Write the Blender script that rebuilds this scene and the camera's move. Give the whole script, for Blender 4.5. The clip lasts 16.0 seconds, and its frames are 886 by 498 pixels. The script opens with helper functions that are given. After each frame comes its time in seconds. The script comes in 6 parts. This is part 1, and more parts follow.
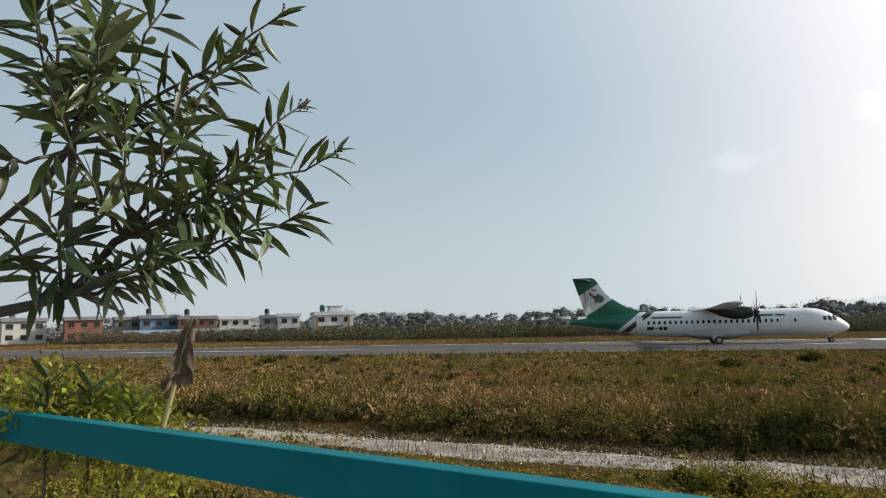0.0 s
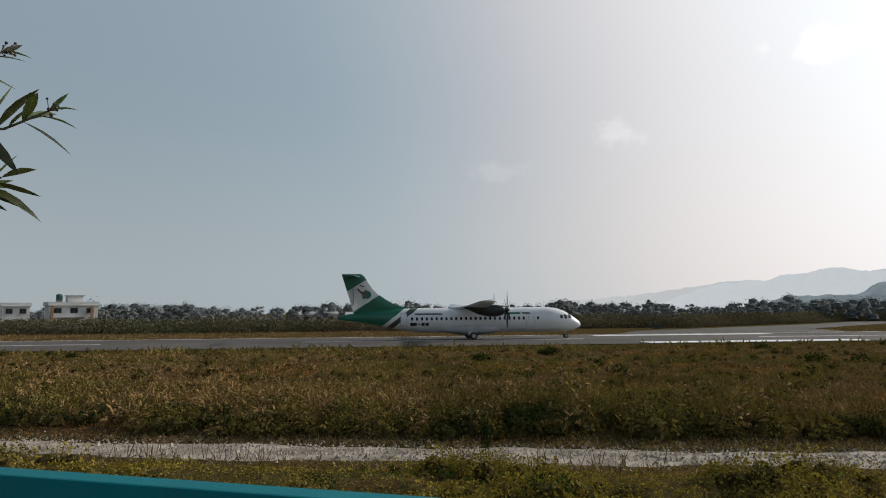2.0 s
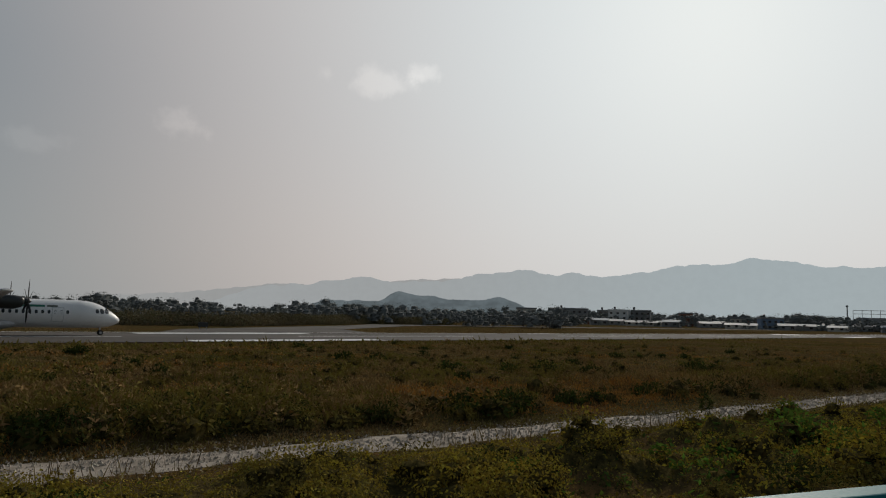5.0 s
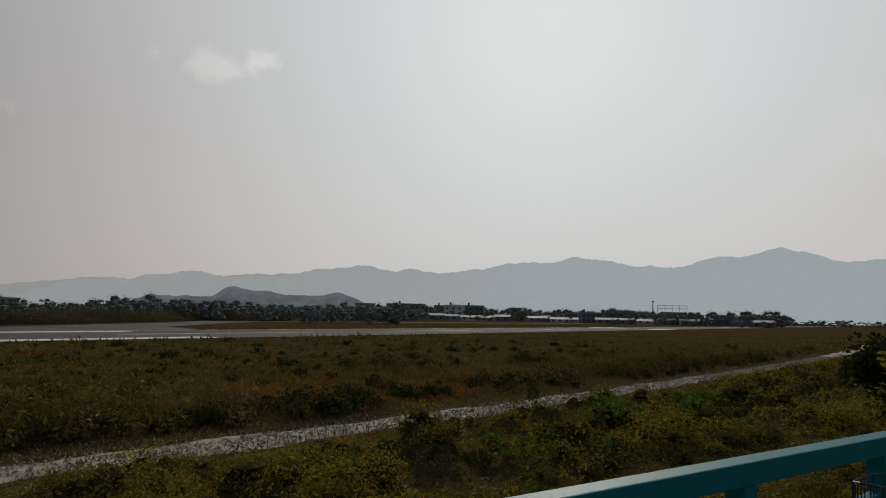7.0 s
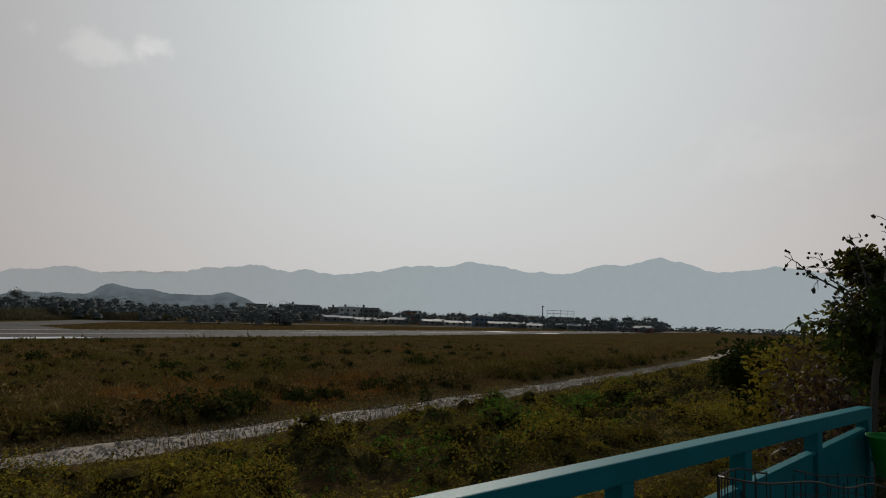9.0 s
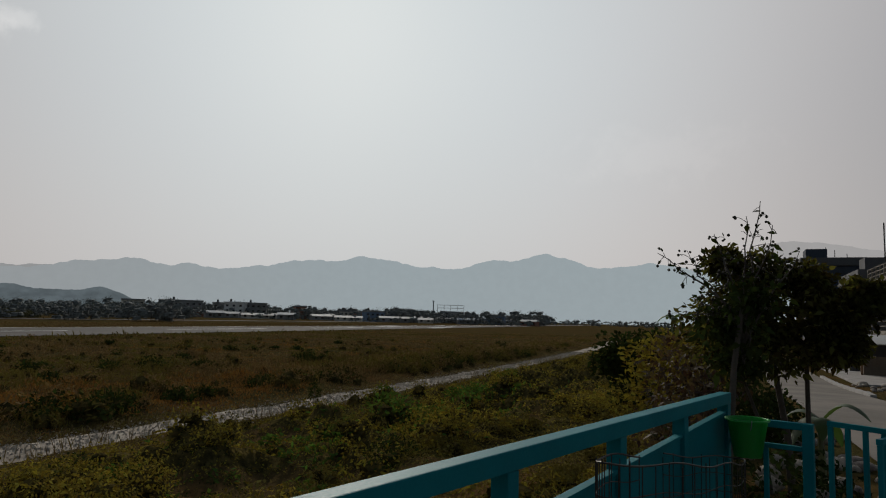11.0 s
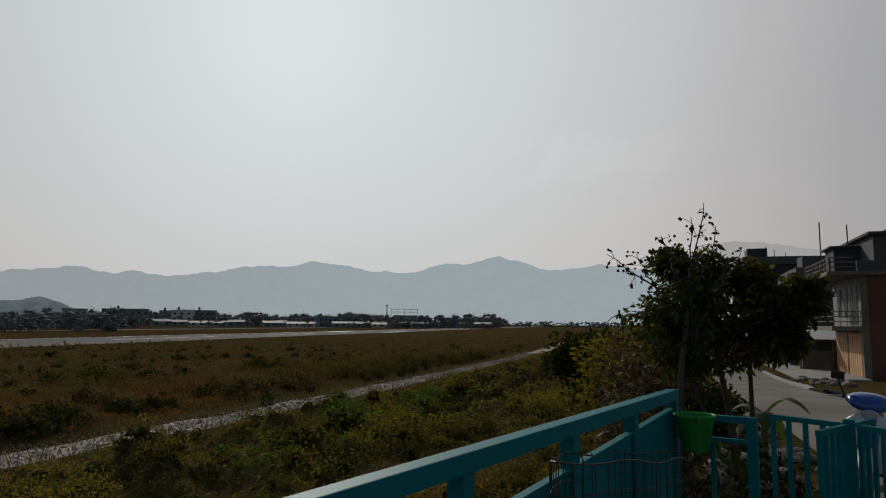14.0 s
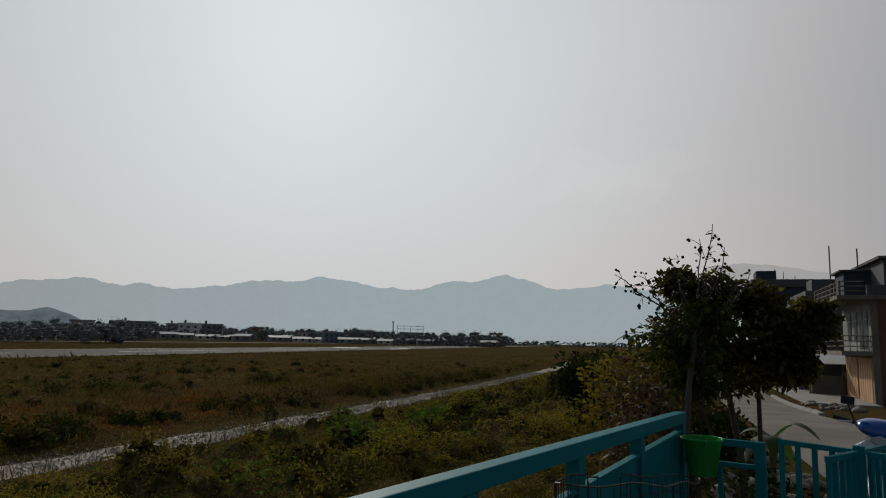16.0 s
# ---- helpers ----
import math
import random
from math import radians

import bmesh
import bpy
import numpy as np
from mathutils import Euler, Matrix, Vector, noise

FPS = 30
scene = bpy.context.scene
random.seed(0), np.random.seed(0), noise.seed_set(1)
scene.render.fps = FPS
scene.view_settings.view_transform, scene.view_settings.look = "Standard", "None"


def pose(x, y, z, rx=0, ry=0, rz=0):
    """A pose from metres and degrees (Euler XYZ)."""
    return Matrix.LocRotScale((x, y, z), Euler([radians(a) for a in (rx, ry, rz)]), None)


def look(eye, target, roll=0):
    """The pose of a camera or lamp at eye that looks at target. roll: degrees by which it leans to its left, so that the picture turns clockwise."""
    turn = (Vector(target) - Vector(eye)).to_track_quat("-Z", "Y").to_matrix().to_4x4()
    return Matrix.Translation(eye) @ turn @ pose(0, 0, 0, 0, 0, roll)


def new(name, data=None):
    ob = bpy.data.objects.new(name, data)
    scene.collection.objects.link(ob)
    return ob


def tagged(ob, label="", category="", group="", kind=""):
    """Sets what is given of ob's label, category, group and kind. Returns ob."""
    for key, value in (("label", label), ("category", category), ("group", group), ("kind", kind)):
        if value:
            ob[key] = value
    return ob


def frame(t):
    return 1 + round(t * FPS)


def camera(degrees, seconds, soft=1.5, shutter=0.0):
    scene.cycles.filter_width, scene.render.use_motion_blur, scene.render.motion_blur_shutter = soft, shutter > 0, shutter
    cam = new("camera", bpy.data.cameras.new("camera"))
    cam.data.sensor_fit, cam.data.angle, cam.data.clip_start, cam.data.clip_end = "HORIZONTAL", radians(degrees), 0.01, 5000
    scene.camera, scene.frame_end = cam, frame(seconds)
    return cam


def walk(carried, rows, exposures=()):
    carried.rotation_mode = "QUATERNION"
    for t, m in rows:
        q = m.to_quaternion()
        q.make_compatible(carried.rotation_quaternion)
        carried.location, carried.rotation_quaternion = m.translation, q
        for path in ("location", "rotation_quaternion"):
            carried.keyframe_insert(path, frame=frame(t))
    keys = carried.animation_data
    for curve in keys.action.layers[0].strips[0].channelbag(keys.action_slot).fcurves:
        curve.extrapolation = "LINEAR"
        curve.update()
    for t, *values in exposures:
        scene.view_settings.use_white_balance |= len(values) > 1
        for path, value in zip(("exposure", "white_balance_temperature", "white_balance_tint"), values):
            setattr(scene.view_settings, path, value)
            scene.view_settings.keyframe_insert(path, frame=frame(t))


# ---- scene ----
# the camera and its way
cam = camera(66.83, 16.0, soft=1.1)
PATH = [
    (0.0, -0.243, -0.343, 3.00, 96.14, 1.33, 0.03),
    (0.5, -0.225, -0.318, 3.00, 96.11, 1.23, -4.27),
    (1.0, -0.202, -0.286, 3.00, 96.02, 1.02, -8.67),
    (1.5, -0.176, -0.249, 3.00, 95.67, 0.80, -13.39),
    (2.0, -0.150, -0.212, 3.00, 95.40, 0.46, -19.48),
    (2.5, -0.130, -0.184, 3.00, 95.25, -0.28, -26.23),
    (3.0, -0.110, -0.155, 3.00, 95.04, -0.69, -33.20),
    (3.5, -0.090, -0.126, 3.00, 94.90, -0.91, -40.99),
    (4.0, -0.069, -0.098, 3.00, 94.79, -1.17, -48.39),
    (4.5, -0.055, -0.078, 3.00, 95.36, -1.55, -52.71),
    (5.0, -0.040, -0.057, 3.00, 95.65, -1.57, -56.57),
    (7.5, 0.000, 0.000, 3.00, 95.80, -1.47, -73.38),
    (8.0, 0.000, 0.000, 3.00, 96.12, -1.70, -76.32),
    (10.5, 0.000, 0.000, 3.00, 95.76, -2.03, -84.73),
    (11.0, 0.000, 0.000, 3.00, 95.95, -1.69, -88.35),
    (11.5, 0.000, 0.000, 3.00, 95.96, -1.35, -89.06),
    (12.0, 0.000, 0.000, 3.00, 95.97, -1.05, -90.35),
    (12.5, 0.000, 0.000, 3.00, 96.03, -0.75, -90.29),
    (13.0, 0.000, 0.000, 3.00, 95.98, -0.64, -90.86),
    (13.5, 0.000, 0.000, 3.00, 95.90, -0.62, -91.71),
    (14.0, 0.000, 0.000, 3.00, 96.34, -0.56, -92.26),
    (14.5, 0.000, 0.000, 3.00, 96.53, -0.60, -92.79),
    (15.0, 0.000, 0.000, 3.00, 96.97, -0.96, -93.29),
    (15.5, 0.000, 0.000, 3.00, 96.87, -1.46, -92.39),
    (16.0, 0.000, 0.000, 3.00, 97.81, -1.55, -91.75),
]
# seconds, stops, kelvin, tint
EXPOSURES = [(0.0, 0.42, 6400, 10), (0.5, 0.42, 6400, 10), (1.0, 0.17, 6400, 10), (1.5, 0.02, 6410, 10), (2.0, -0.11, 6430, 10), (2.5, -0.27, 6450, 9), (3.0, -0.44, 6480, 10), (3.5, -0.55, 6520, 10),
             (4.0, -0.66, 6540, 10), (5.0, -0.86, 6640, 10), (7.5, -1.05, 6620, 10), (11.0, -1.05, 6520, 10), (16.0, -1.02, 6480, 9)]
walk(cam, [(t, pose(*p)) for t, *p in PATH], EXPOSURES)

# ---- daylight: hazy sky, low sun behind thin cloud ----
SUN_AZ, SUN_EL = 79.0, 26.0          # clockwise from +y, above the horizon
SUN_DIR = Vector((math.sin(radians(SUN_AZ)) * math.cos(radians(SUN_EL)),
                  math.cos(radians(SUN_AZ)) * math.cos(radians(SUN_EL)), math.sin(radians(SUN_EL))))


def bearing(az, el):
    """A unit vector: az degrees to the left of +y, el degrees up."""
    a, e = radians(az), radians(el)
    return Vector((-math.sin(a) * math.cos(e), math.cos(a) * math.cos(e), math.sin(e)))


class Tree:
    """A small writer of node trees."""

    def __init__(self, nodes):
        self.nodes, self.links = nodes.nodes, nodes.links

    def put(self, kind, out=0, ins=None, **attrs):
        node = self.nodes.new(kind)
        for k, v in attrs.items():
            setattr(node, k, v)
        for k, v in (ins or {}).items():
            if isinstance(v, bpy.types.NodeSocket):
                self.links.new(v, node.inputs[k])
            else:
                node.inputs[k].default_value = v
        return node.outputs[out]

    def math(self, op, a, b=0.0, c=0.0, clamp=False):
        return self.put("ShaderNodeMath", 0, {0: a, 1: b, 2: c}, operation=op, use_clamp=clamp)

    def mix(self, f, a, b, blend="MIX"):
        return self.put("ShaderNodeMix", 2, {0: f, 6: a, 7: b}, data_type="RGBA", blend_type=blend)

    def ramp(self, v, lo, hi, a=0.0, b=1.0, smooth=True):
        return self.put("ShaderNodeMapRange", 0, {0: v, 1: lo, 2: hi, 3: a, 4: b},
                        interpolation_type="SMOOTHSTEP" if smooth else "LINEAR")

    def noise(self, vec, scale, detail=4.0, rough=0.55):
        return self.put("ShaderNodeTexNoise", 0, {"Vector": vec, "Scale": scale, "Detail": detail, "Roughness": rough})


def make_world():
    world = bpy.data.worlds.new("hazy_sky")
    scene.world = world
    world.use_nodes = True
    t = Tree(world.node_tree)
    world.node_tree.nodes.clear()
    sky = t.put("ShaderNodeTexSky", 0, sky_type="NISHITA", sun_disc=False, sun_elevation=radians(SUN_EL),
                sun_rotation=radians(SUN_AZ), dust_density=6.0, air_density=1.2, ozone_density=1.0)
    vec = t.put("ShaderNodeTexCoord", 0)
    sep = t.nodes.new("ShaderNodeSeparateXYZ")
    t.links.new(vec, sep.inputs[0])
    up = sep.outputs[2]
    near = t.put("ShaderNodeVectorMath", 1, {0: vec, 1: SUN_DIR}, operation="DOT_PRODUCT")
    # dry-season haze: grey everywhere, paler towards the sun, faintly rosy at the horizon
    glow = t.math("POWER", t.ramp(near, 0.55, 1.0, 0.0, 1.0, False), 2.2)
    low = t.ramp(up, 0.0, 0.34, 1.0, 0.0)
    high = t.ramp(up, 0.42, 0.9, 0.0, 1.0)
    base = t.mix(low, (0.292, 0.370, 0.428, 1), (0.412, 0.466, 0.488, 1))
    rosy = t.mix(low, (0.625, 0.548, 0.528, 1), (0.755, 0.635, 0.582, 1))
    base = t.mix(t.ramp(near, 0.38, 1.0), base, rosy)
    base = t.mix(high, base, (0.10, 0.14, 0.20, 1))
    away = t.ramp(near, -0.1, -0.8, 0.0, 0.55)
    base = t.mix(away, base, (0.13, 0.15, 0.18, 1))
    haze = t.mix(glow, base, (0.77, 0.855, 0.90, 1))
    gain = t.math("MULTIPLY_ADD", t.math("POWER", t.ramp(near, 0.1, 1.0, 0.0, 1.0, False), 1.55), 0.60, 1.0)
    # the haze lies thicker over the hills south of the sun
    south = t.put("ShaderNodeVectorMath", 1, {0: vec, 1: bearing(-128, 12)}, operation="DOT_PRODUCT")
    gain = t.math("ADD", gain, t.ramp(south, 0.72, 1.0, 0.0, 0.16))
    haze = t.mix(1.0, haze, t.put("ShaderNodeCombineXYZ", 0, {0: gain, 1: gain, 2: gain}), "MULTIPLY")
    sky_part = t.mix(1.0, sky, (0.085, 0.085, 0.085, 1), "MULTIPLY")
    col = t.mix(0.965, sky_part, haze)
    # a few small fair-weather clouds
    wob = t.noise(vec, 22.0, 5.0, 0.6)
    for az, el, wide, tall, k in ((-33.9, 14.5, 0.05, 0.028, 0.5), (-24.0, 12.0, 0.06, 0.020, 0.3), (-51.0, 19.3, 0.058, 0.03, 0.5),
                                  (-54.2, 20.3, 0.04, 0.02, 0.5), (-45.8, 19.8, 0.02, 0.018, 0.3), (-106.0, 14.0, 0.16, 0.05, 0.12)):
        c = bearing(az, el)
        side = Vector((c.y, -c.x, 0)).normalized()
        top = side.cross(c)
        du = t.math("DIVIDE", t.put("ShaderNodeVectorMath", 1, {0: vec, 1: side}, operation="DOT_PRODUCT"), wide)
        dv = t.put("ShaderNodeVectorMath", 1, {0: vec, 1: top}, operation="DOT_PRODUCT")
        dv = t.math("DIVIDE", dv, tall)
        far = t.math("SQRT", t.math("ADD", t.math("POWER", t.math("ABSOLUTE", du), 2.0), t.math("POWER", t.math("ABSOLUTE", dv), 2.0)))
        far = t.math("ADD", far, t.math("MULTIPLY", t.math("SUBTRACT", wob, 0.5), 2.6))
        ahead = t.math("GREATER_THAN", t.put("ShaderNodeVectorMath", 1, {0: vec, 1: c}, operation="DOT_PRODUCT"), 0.5)
        m = t.math("MULTIPLY", t.ramp(far, 1.0, 0.1), t.math("MULTIPLY", ahead, k))
        col = t.mix(m, col, t.mix(1.0, col, (1.34, 1.31, 1.28, 1), "MULTIPLY"))
    back = t.put("ShaderNodeBackground", 0, {"Color": col, "Strength": 1.0})
    t.links.new(back, t.nodes.new("ShaderNodeOutputWorld").inputs[0])


make_world()
sun_data = bpy.data.lights.new("sun", "SUN")
sun_data.energy, sun_data.angle, sun_data.color = 3.3, radians(2.0), (1.0, 0.93, 0.82)
sun = new("sun", sun_data)
sun.matrix_world = look(SUN_DIR * 100, (0, 0, 0))


# ---- materials ----
def rgba(c):
    return (*c, 1.0)


MATS = {}


def mat(name, a, b=None, scale=3.0, rough=0.6, metal=0.0, bump=0.0, fine=40.0, per="", spread=0.25, through_light=0.0, stain=0.0, spec=0.5, coat=0.0):
    """A painted, earthy or leafy surface: two colours blended by noise at two sizes, with relief and, for pieces, variation from one to the next."""
    if name in MATS:
        return MATS[name]
    m = bpy.data.materials.new(name)
    m.use_nodes = True
    t = Tree(m.node_tree)
    t.nodes.clear()
    b = b or tuple(v * 0.8 for v in a)
    vec = t.put("ShaderNodeTexCoord", 3)
    big, small = t.noise(vec, scale, 5.0), t.noise(vec, fine, 3.0)
    f = t.math("ADD", t.ramp(big, 0.32, 0.68), t.math("MULTIPLY", t.math("SUBTRACT", small, 0.5), 0.8), clamp=True)
    col = t.mix(f, rgba(a), rgba(b))
    if per:
        rnd = t.put("ShaderNodeObjectInfo", 5) if per == "object" else t.put("ShaderNodeNewGeometry", 8)
        k = t.ramp(rnd, 0.0, 1.0, 1.0 - spread, 1.0 + spread, False)
        hue = t.put("ShaderNodeHueSaturation", 0, {"Hue": t.ramp(rnd, 0, 1, 0.5 - spread * 0.06, 0.5 + spread * 0.06, False), "Value": k, "Color": col})
        col = hue
    if stain:
        dirt = t.ramp(t.noise(vec, scale * 0.45, 6.0, 0.7), 0.5, 0.72, 0.0, stain)
        col = t.mix(dirt, col, (0.07, 0.055, 0.04, 1))
    r = t.math("ADD", rough, t.math("MULTIPLY", t.math("SUBTRACT", small, 0.5), 0.25), clamp=True)
    ins = {"Base Color": col, "Roughness": r, "Metallic": metal, "Specular IOR Level": spec, "Coat Weight": coat}
    if bump:
        ins["Normal"] = t.put("ShaderNodeBump", 0, {"Strength": 0.6, "Distance": bump, "Height": small})
    surf = t.put("ShaderNodeBsdfPrincipled", 0, ins)
    if through_light:
        glow = t.put("ShaderNodeBsdfTranslucent", 0, {"Color": t.mix(1.0, col, (1.25, 1.3, 0.8, 1), "MULTIPLY")})
        surf = t.put("ShaderNodeMixShader", 0, {0: through_light, 1: surf, 2: glow})
    t.links.new(surf, t.nodes.new("ShaderNodeOutputMaterial").inputs[0])
    MATS[name] = m
    return m


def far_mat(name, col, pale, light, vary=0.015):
    """Distance with haze painted in: mostly emission for the air's own light, with a little of the slope's shading."""
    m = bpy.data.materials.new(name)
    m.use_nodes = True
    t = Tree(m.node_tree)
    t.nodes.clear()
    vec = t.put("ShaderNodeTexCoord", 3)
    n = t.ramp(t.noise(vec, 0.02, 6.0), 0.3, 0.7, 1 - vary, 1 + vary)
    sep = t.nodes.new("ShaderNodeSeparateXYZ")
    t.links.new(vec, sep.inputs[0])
    # the painted haze thickens northwards, away from the sun
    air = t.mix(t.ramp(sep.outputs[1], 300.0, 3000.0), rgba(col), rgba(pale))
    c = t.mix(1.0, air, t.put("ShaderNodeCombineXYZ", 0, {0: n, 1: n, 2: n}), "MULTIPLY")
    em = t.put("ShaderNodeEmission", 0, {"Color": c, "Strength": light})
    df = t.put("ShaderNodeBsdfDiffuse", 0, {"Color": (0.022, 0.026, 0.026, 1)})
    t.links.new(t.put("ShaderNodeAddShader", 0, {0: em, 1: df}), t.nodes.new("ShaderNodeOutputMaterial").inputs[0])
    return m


TEAL = mat("teal_enamel", (0.003, 0.178, 0.205), (0.003, 0.146, 0.170), 2.0, 0.55, bump=0.0006, fine=90, stain=0.12, spec=0.10)
ASPHALT = mat("worn_asphalt", (0.118, 0.104, 0.093), (0.086, 0.076, 0.068), 0.08, 0.95, bump=0.004, fine=1.6, spec=0.12)
CONCRETE_ROAD = mat("dusty_concrete_road", (0.235, 0.205, 0.175), (0.165, 0.145, 0.125), 0.35, 0.95, bump=0.006, fine=9.0, spec=0.12, stain=0.2)
GRAVEL = mat("pale_gravel_track", (0.46, 0.395, 0.325), (0.22, 0.182, 0.142), 1.3, 0.95, bump=0.03, fine=11.0, spec=0.1, stain=0.25)
STONE = mat("river_stone", (0.33, 0.275, 0.22), (0.20, 0.165, 0.13), 3.0, 0.85, bump=0.01, fine=18, per="object", spread=0.3)
MARKING = mat("runway_marking_paint", (0.80, 0.80, 0.78), (0.66, 0.66, 0.64), 0.5, 0.7, fine=3.0)


# ---- building blocks ----
def solid(name, bm, material, parent=None, smooth=False):
    me = bpy.data.meshes.new(name)
    bm.to_mesh(me)
    bm.free()
    for m in (material if isinstance(material, (list, tuple)) else [material]):
        me.materials.append(m)
    if smooth:
        me.shade_smooth()
    ob = new(name, me)
    if parent is not None:
        ob.parent = parent
    return ob


def part(name, bm, material, parent, label="", smooth=False):
    return tagged(solid(name, bm, material, parent, smooth), label)


def thing(name, m, label, category, group="", kind=""):
    ob = new(name)
    ob.empty_display_size = 0.2
    ob.matrix_world = m
    return tagged(ob, label, category, group, kind)


def add_box(bm, lo, hi, bevel=0.0, m=None, mi=0):
    r = bmesh.ops.create_cube(bm, size=1.0)
    vs = r["verts"]
    for v in vs:
        v.co = Vector([lo[i] + (v.co[i] + 0.5) * (hi[i] - lo[i]) for i in range(3)])
    if bevel:
        es = list({e for v in vs for e in v.link_edges})
        g = bmesh.ops.bevel(bm, geom=es, offset=bevel, segments=2, profile=0.6, affect="EDGES")
        vs = list({v for f in g["faces"] for v in f.verts} | {v for v in vs if v.is_valid})
    if m is not None:
        bmesh.ops.transform(bm, matrix=m, verts=vs)
    if mi:
        for f in {f for v in vs for f in v.link_faces}:
            f.material_index = mi
    return vs


def box(lo, hi, bevel=0.0, m=None):
    bm = bmesh.new()
    add_box(bm, lo, hi, bevel, m)
    return bm


def add_tube(bm, pts, radii, seg=8, caps=True):
    """A round tube through points, one radius each."""
    pts = [Vector(p) for p in pts]
    radii = radii if isinstance(radii, (list, tuple)) else [radii] * len(pts)
    rings, side = [], None
    for i, p in enumerate(pts):
        d = (pts[min(i + 1, len(pts) - 1)] - pts[max(i - 1, 0)]).normalized()
        if side is None:
            side = d.orthogonal().normalized()
        side = (side - d * side.dot(d)).normalized()
        up = d.cross(side)
        rings.append([bm.verts.new(p + (side * math.cos(a) + up * math.sin(a)) * radii[i]) for a in [2 * math.pi * k / seg for k in range(seg)]])
    for a, b in zip(rings, rings[1:]):
        for k in range(seg):
            bm.faces.new((a[k], a[(k + 1) % seg], b[(k + 1) % seg], b[k]))
    if caps:
        bm.faces.new(rings[0][::-1])
        bm.faces.new(rings[-1])


def tube(pts, radii, seg=8, caps=True):
    bm = bmesh.new()
    add_tube(bm, pts, radii, seg, caps)
    return bm


def raw_mesh(name, verts, faces, material, parent=None, smooth=False):
    me = bpy.data.meshes.new(name)
    me.from_pydata(verts, [], faces)
    for m in (material if isinstance(material, (list, tuple)) else [material]):
        me.materials.append(m)
    if smooth:
        me.shade_smooth()
    ob = new(name, me)
    if parent is not None:
        ob.parent = parent
    return ob


# ---- lie of the land ----
# the track runs along TP, TQ points from the yard across the field; the runway along RU, RN
TP, TQ = np.array((0.9306, -0.3660)), np.array((0.3660, 0.9306))
RU, RN = np.array((0.9703, -0.2419)), np.array((0.2419, 0.9703))
RAIL_U, RAIL_N = np.array((0.816, -0.578)), np.array((0.578, 0.816))


def at_track(s, q):
    return TP * s + TQ * q


def at_runway(s, d):
    return RU * s + RN * d


def track_mid(s):
    return 13.3 + np.where(s < 28, 0.0013, 0.00068) * np.clip(s - 28, -60, 90) ** 2


def smooth01(v):
    v = np.clip(v, 0, 1)
    return v * v * (3 - 2 * v)


def lumps(x, y):
    """Soft uneven ground from a few crossed waves."""
    return (np.sin(x * 0.83 + 1.7 * np.sin(y * 0.31)) * np.sin(y * 0.71 + 1.3 * np.sin(x * 0.27)) * 0.5
            + np.sin(x * 2.1 + y * 1.3) * np.sin(y * 1.9 - x * 0.7 + 1.0) * 0.25)


def patch_wave(x, y):
    return np.sin(x * 1.9 + 1.6 * np.sin(y * 1.1)) * np.sin(y * 2.2 + 1.4 * np.sin(x * 0.9)) * 0.7 + 0.5 * np.sin(0.7 * x - 0.9 * y) * np.sin(0.8 * y + 0.5 * x + 1)


def land(x, y):
    """The ground's height."""
    x, y = np.asarray(x, float), np.asarray(y, float)
    s, q = x * TP[0] + y * TP[1], x * TQ[0] + y * TQ[1]
    high = 1.3 * (1 - smooth01((s - 5) / 42.0))
    bank = high * (1 - smooth01((q - 0.3) / 7.5))
    off = np.abs(q - track_mid(s))
    rough = smooth01((off - 1.1) / 1.5) * smooth01((q - 1.0) / 3.0) * smooth01((52 - q) / 8)
    hummock = np.clip(0.15 + patch_wave(x, y), 0, 1.2) * (0.16 + 0.26 * smooth01((s - 4) / 9)) * smooth01((q - 2.6) / 2.0) * smooth01((track_mid(s) - 1.4 - q) / 3.2)
    return bank + hummock + rough * (0.13 + 0.16 * lumps(x, y)) * np.where(q < track_mid(s), 1.0, 1.3) - 0.02


def sheet(name, ss, qs, at, lift, material, height=None, parent=None):
    """A draped strip: ss along, qs across."""
    S, Q = np.meshgrid(np.asarray(ss, float), np.asarray(qs, float), indexing="ij")
    a, b = at
    X, Y = S * a[0] + Q * b[0], S * a[1] + Q * b[1]
    Zs = (land(X, Y) if height is None else height(X, Y)) + lift
    n, k = S.shape
    verts = np.stack([X, Y, Zs], -1).reshape(-1, 3).tolist()
    faces = [(i * k + j, (i + 1) * k + j, (i + 1) * k + j + 1, i * k + j + 1) for i in range(n - 1) for j in range(k - 1)]
    return raw_mesh(name, verts, faces, material, parent, True)


def ground_mat():
    m = bpy.data.materials.new("dry_grassland")
    m.use_nodes = True
    t = Tree(m.node_tree)
    t.nodes.clear()
    vec = t.put("ShaderNodeTexCoord", 3)
    big, mid, fine = t.noise(vec, 0.06, 4.0), t.noise(vec, 0.4, 5.0), t.noise(vec, 5.0, 5.0, 0.7)
    c = t.mix(t.ramp(big, 0.35, 0.65), (0.092, 0.060, 0.027, 1), (0.072, 0.061, 0.023, 1))
    c = t.mix(t.ramp(mid, 0.45, 0.7), c, (0.125, 0.070, 0.028, 1))
    c = t.mix(t.ramp(fine, 0.4, 0.75, 0.0, 0.6), c, (0.040, 0.032, 0.014, 1))
    bmp = t.put("ShaderNodeBump", 0, {"Strength": 0.8, "Distance": 0.12, "Height": fine})
    s = t.put("ShaderNodeBsdfPrincipled", 0, {"Base Color": c, "Roughness": 1.0, "Normal": bmp, "Specular IOR Level": 0.0})
    t.links.new(s, t.nodes.new("ShaderNodeOutputMaterial").inputs[0])
    return m


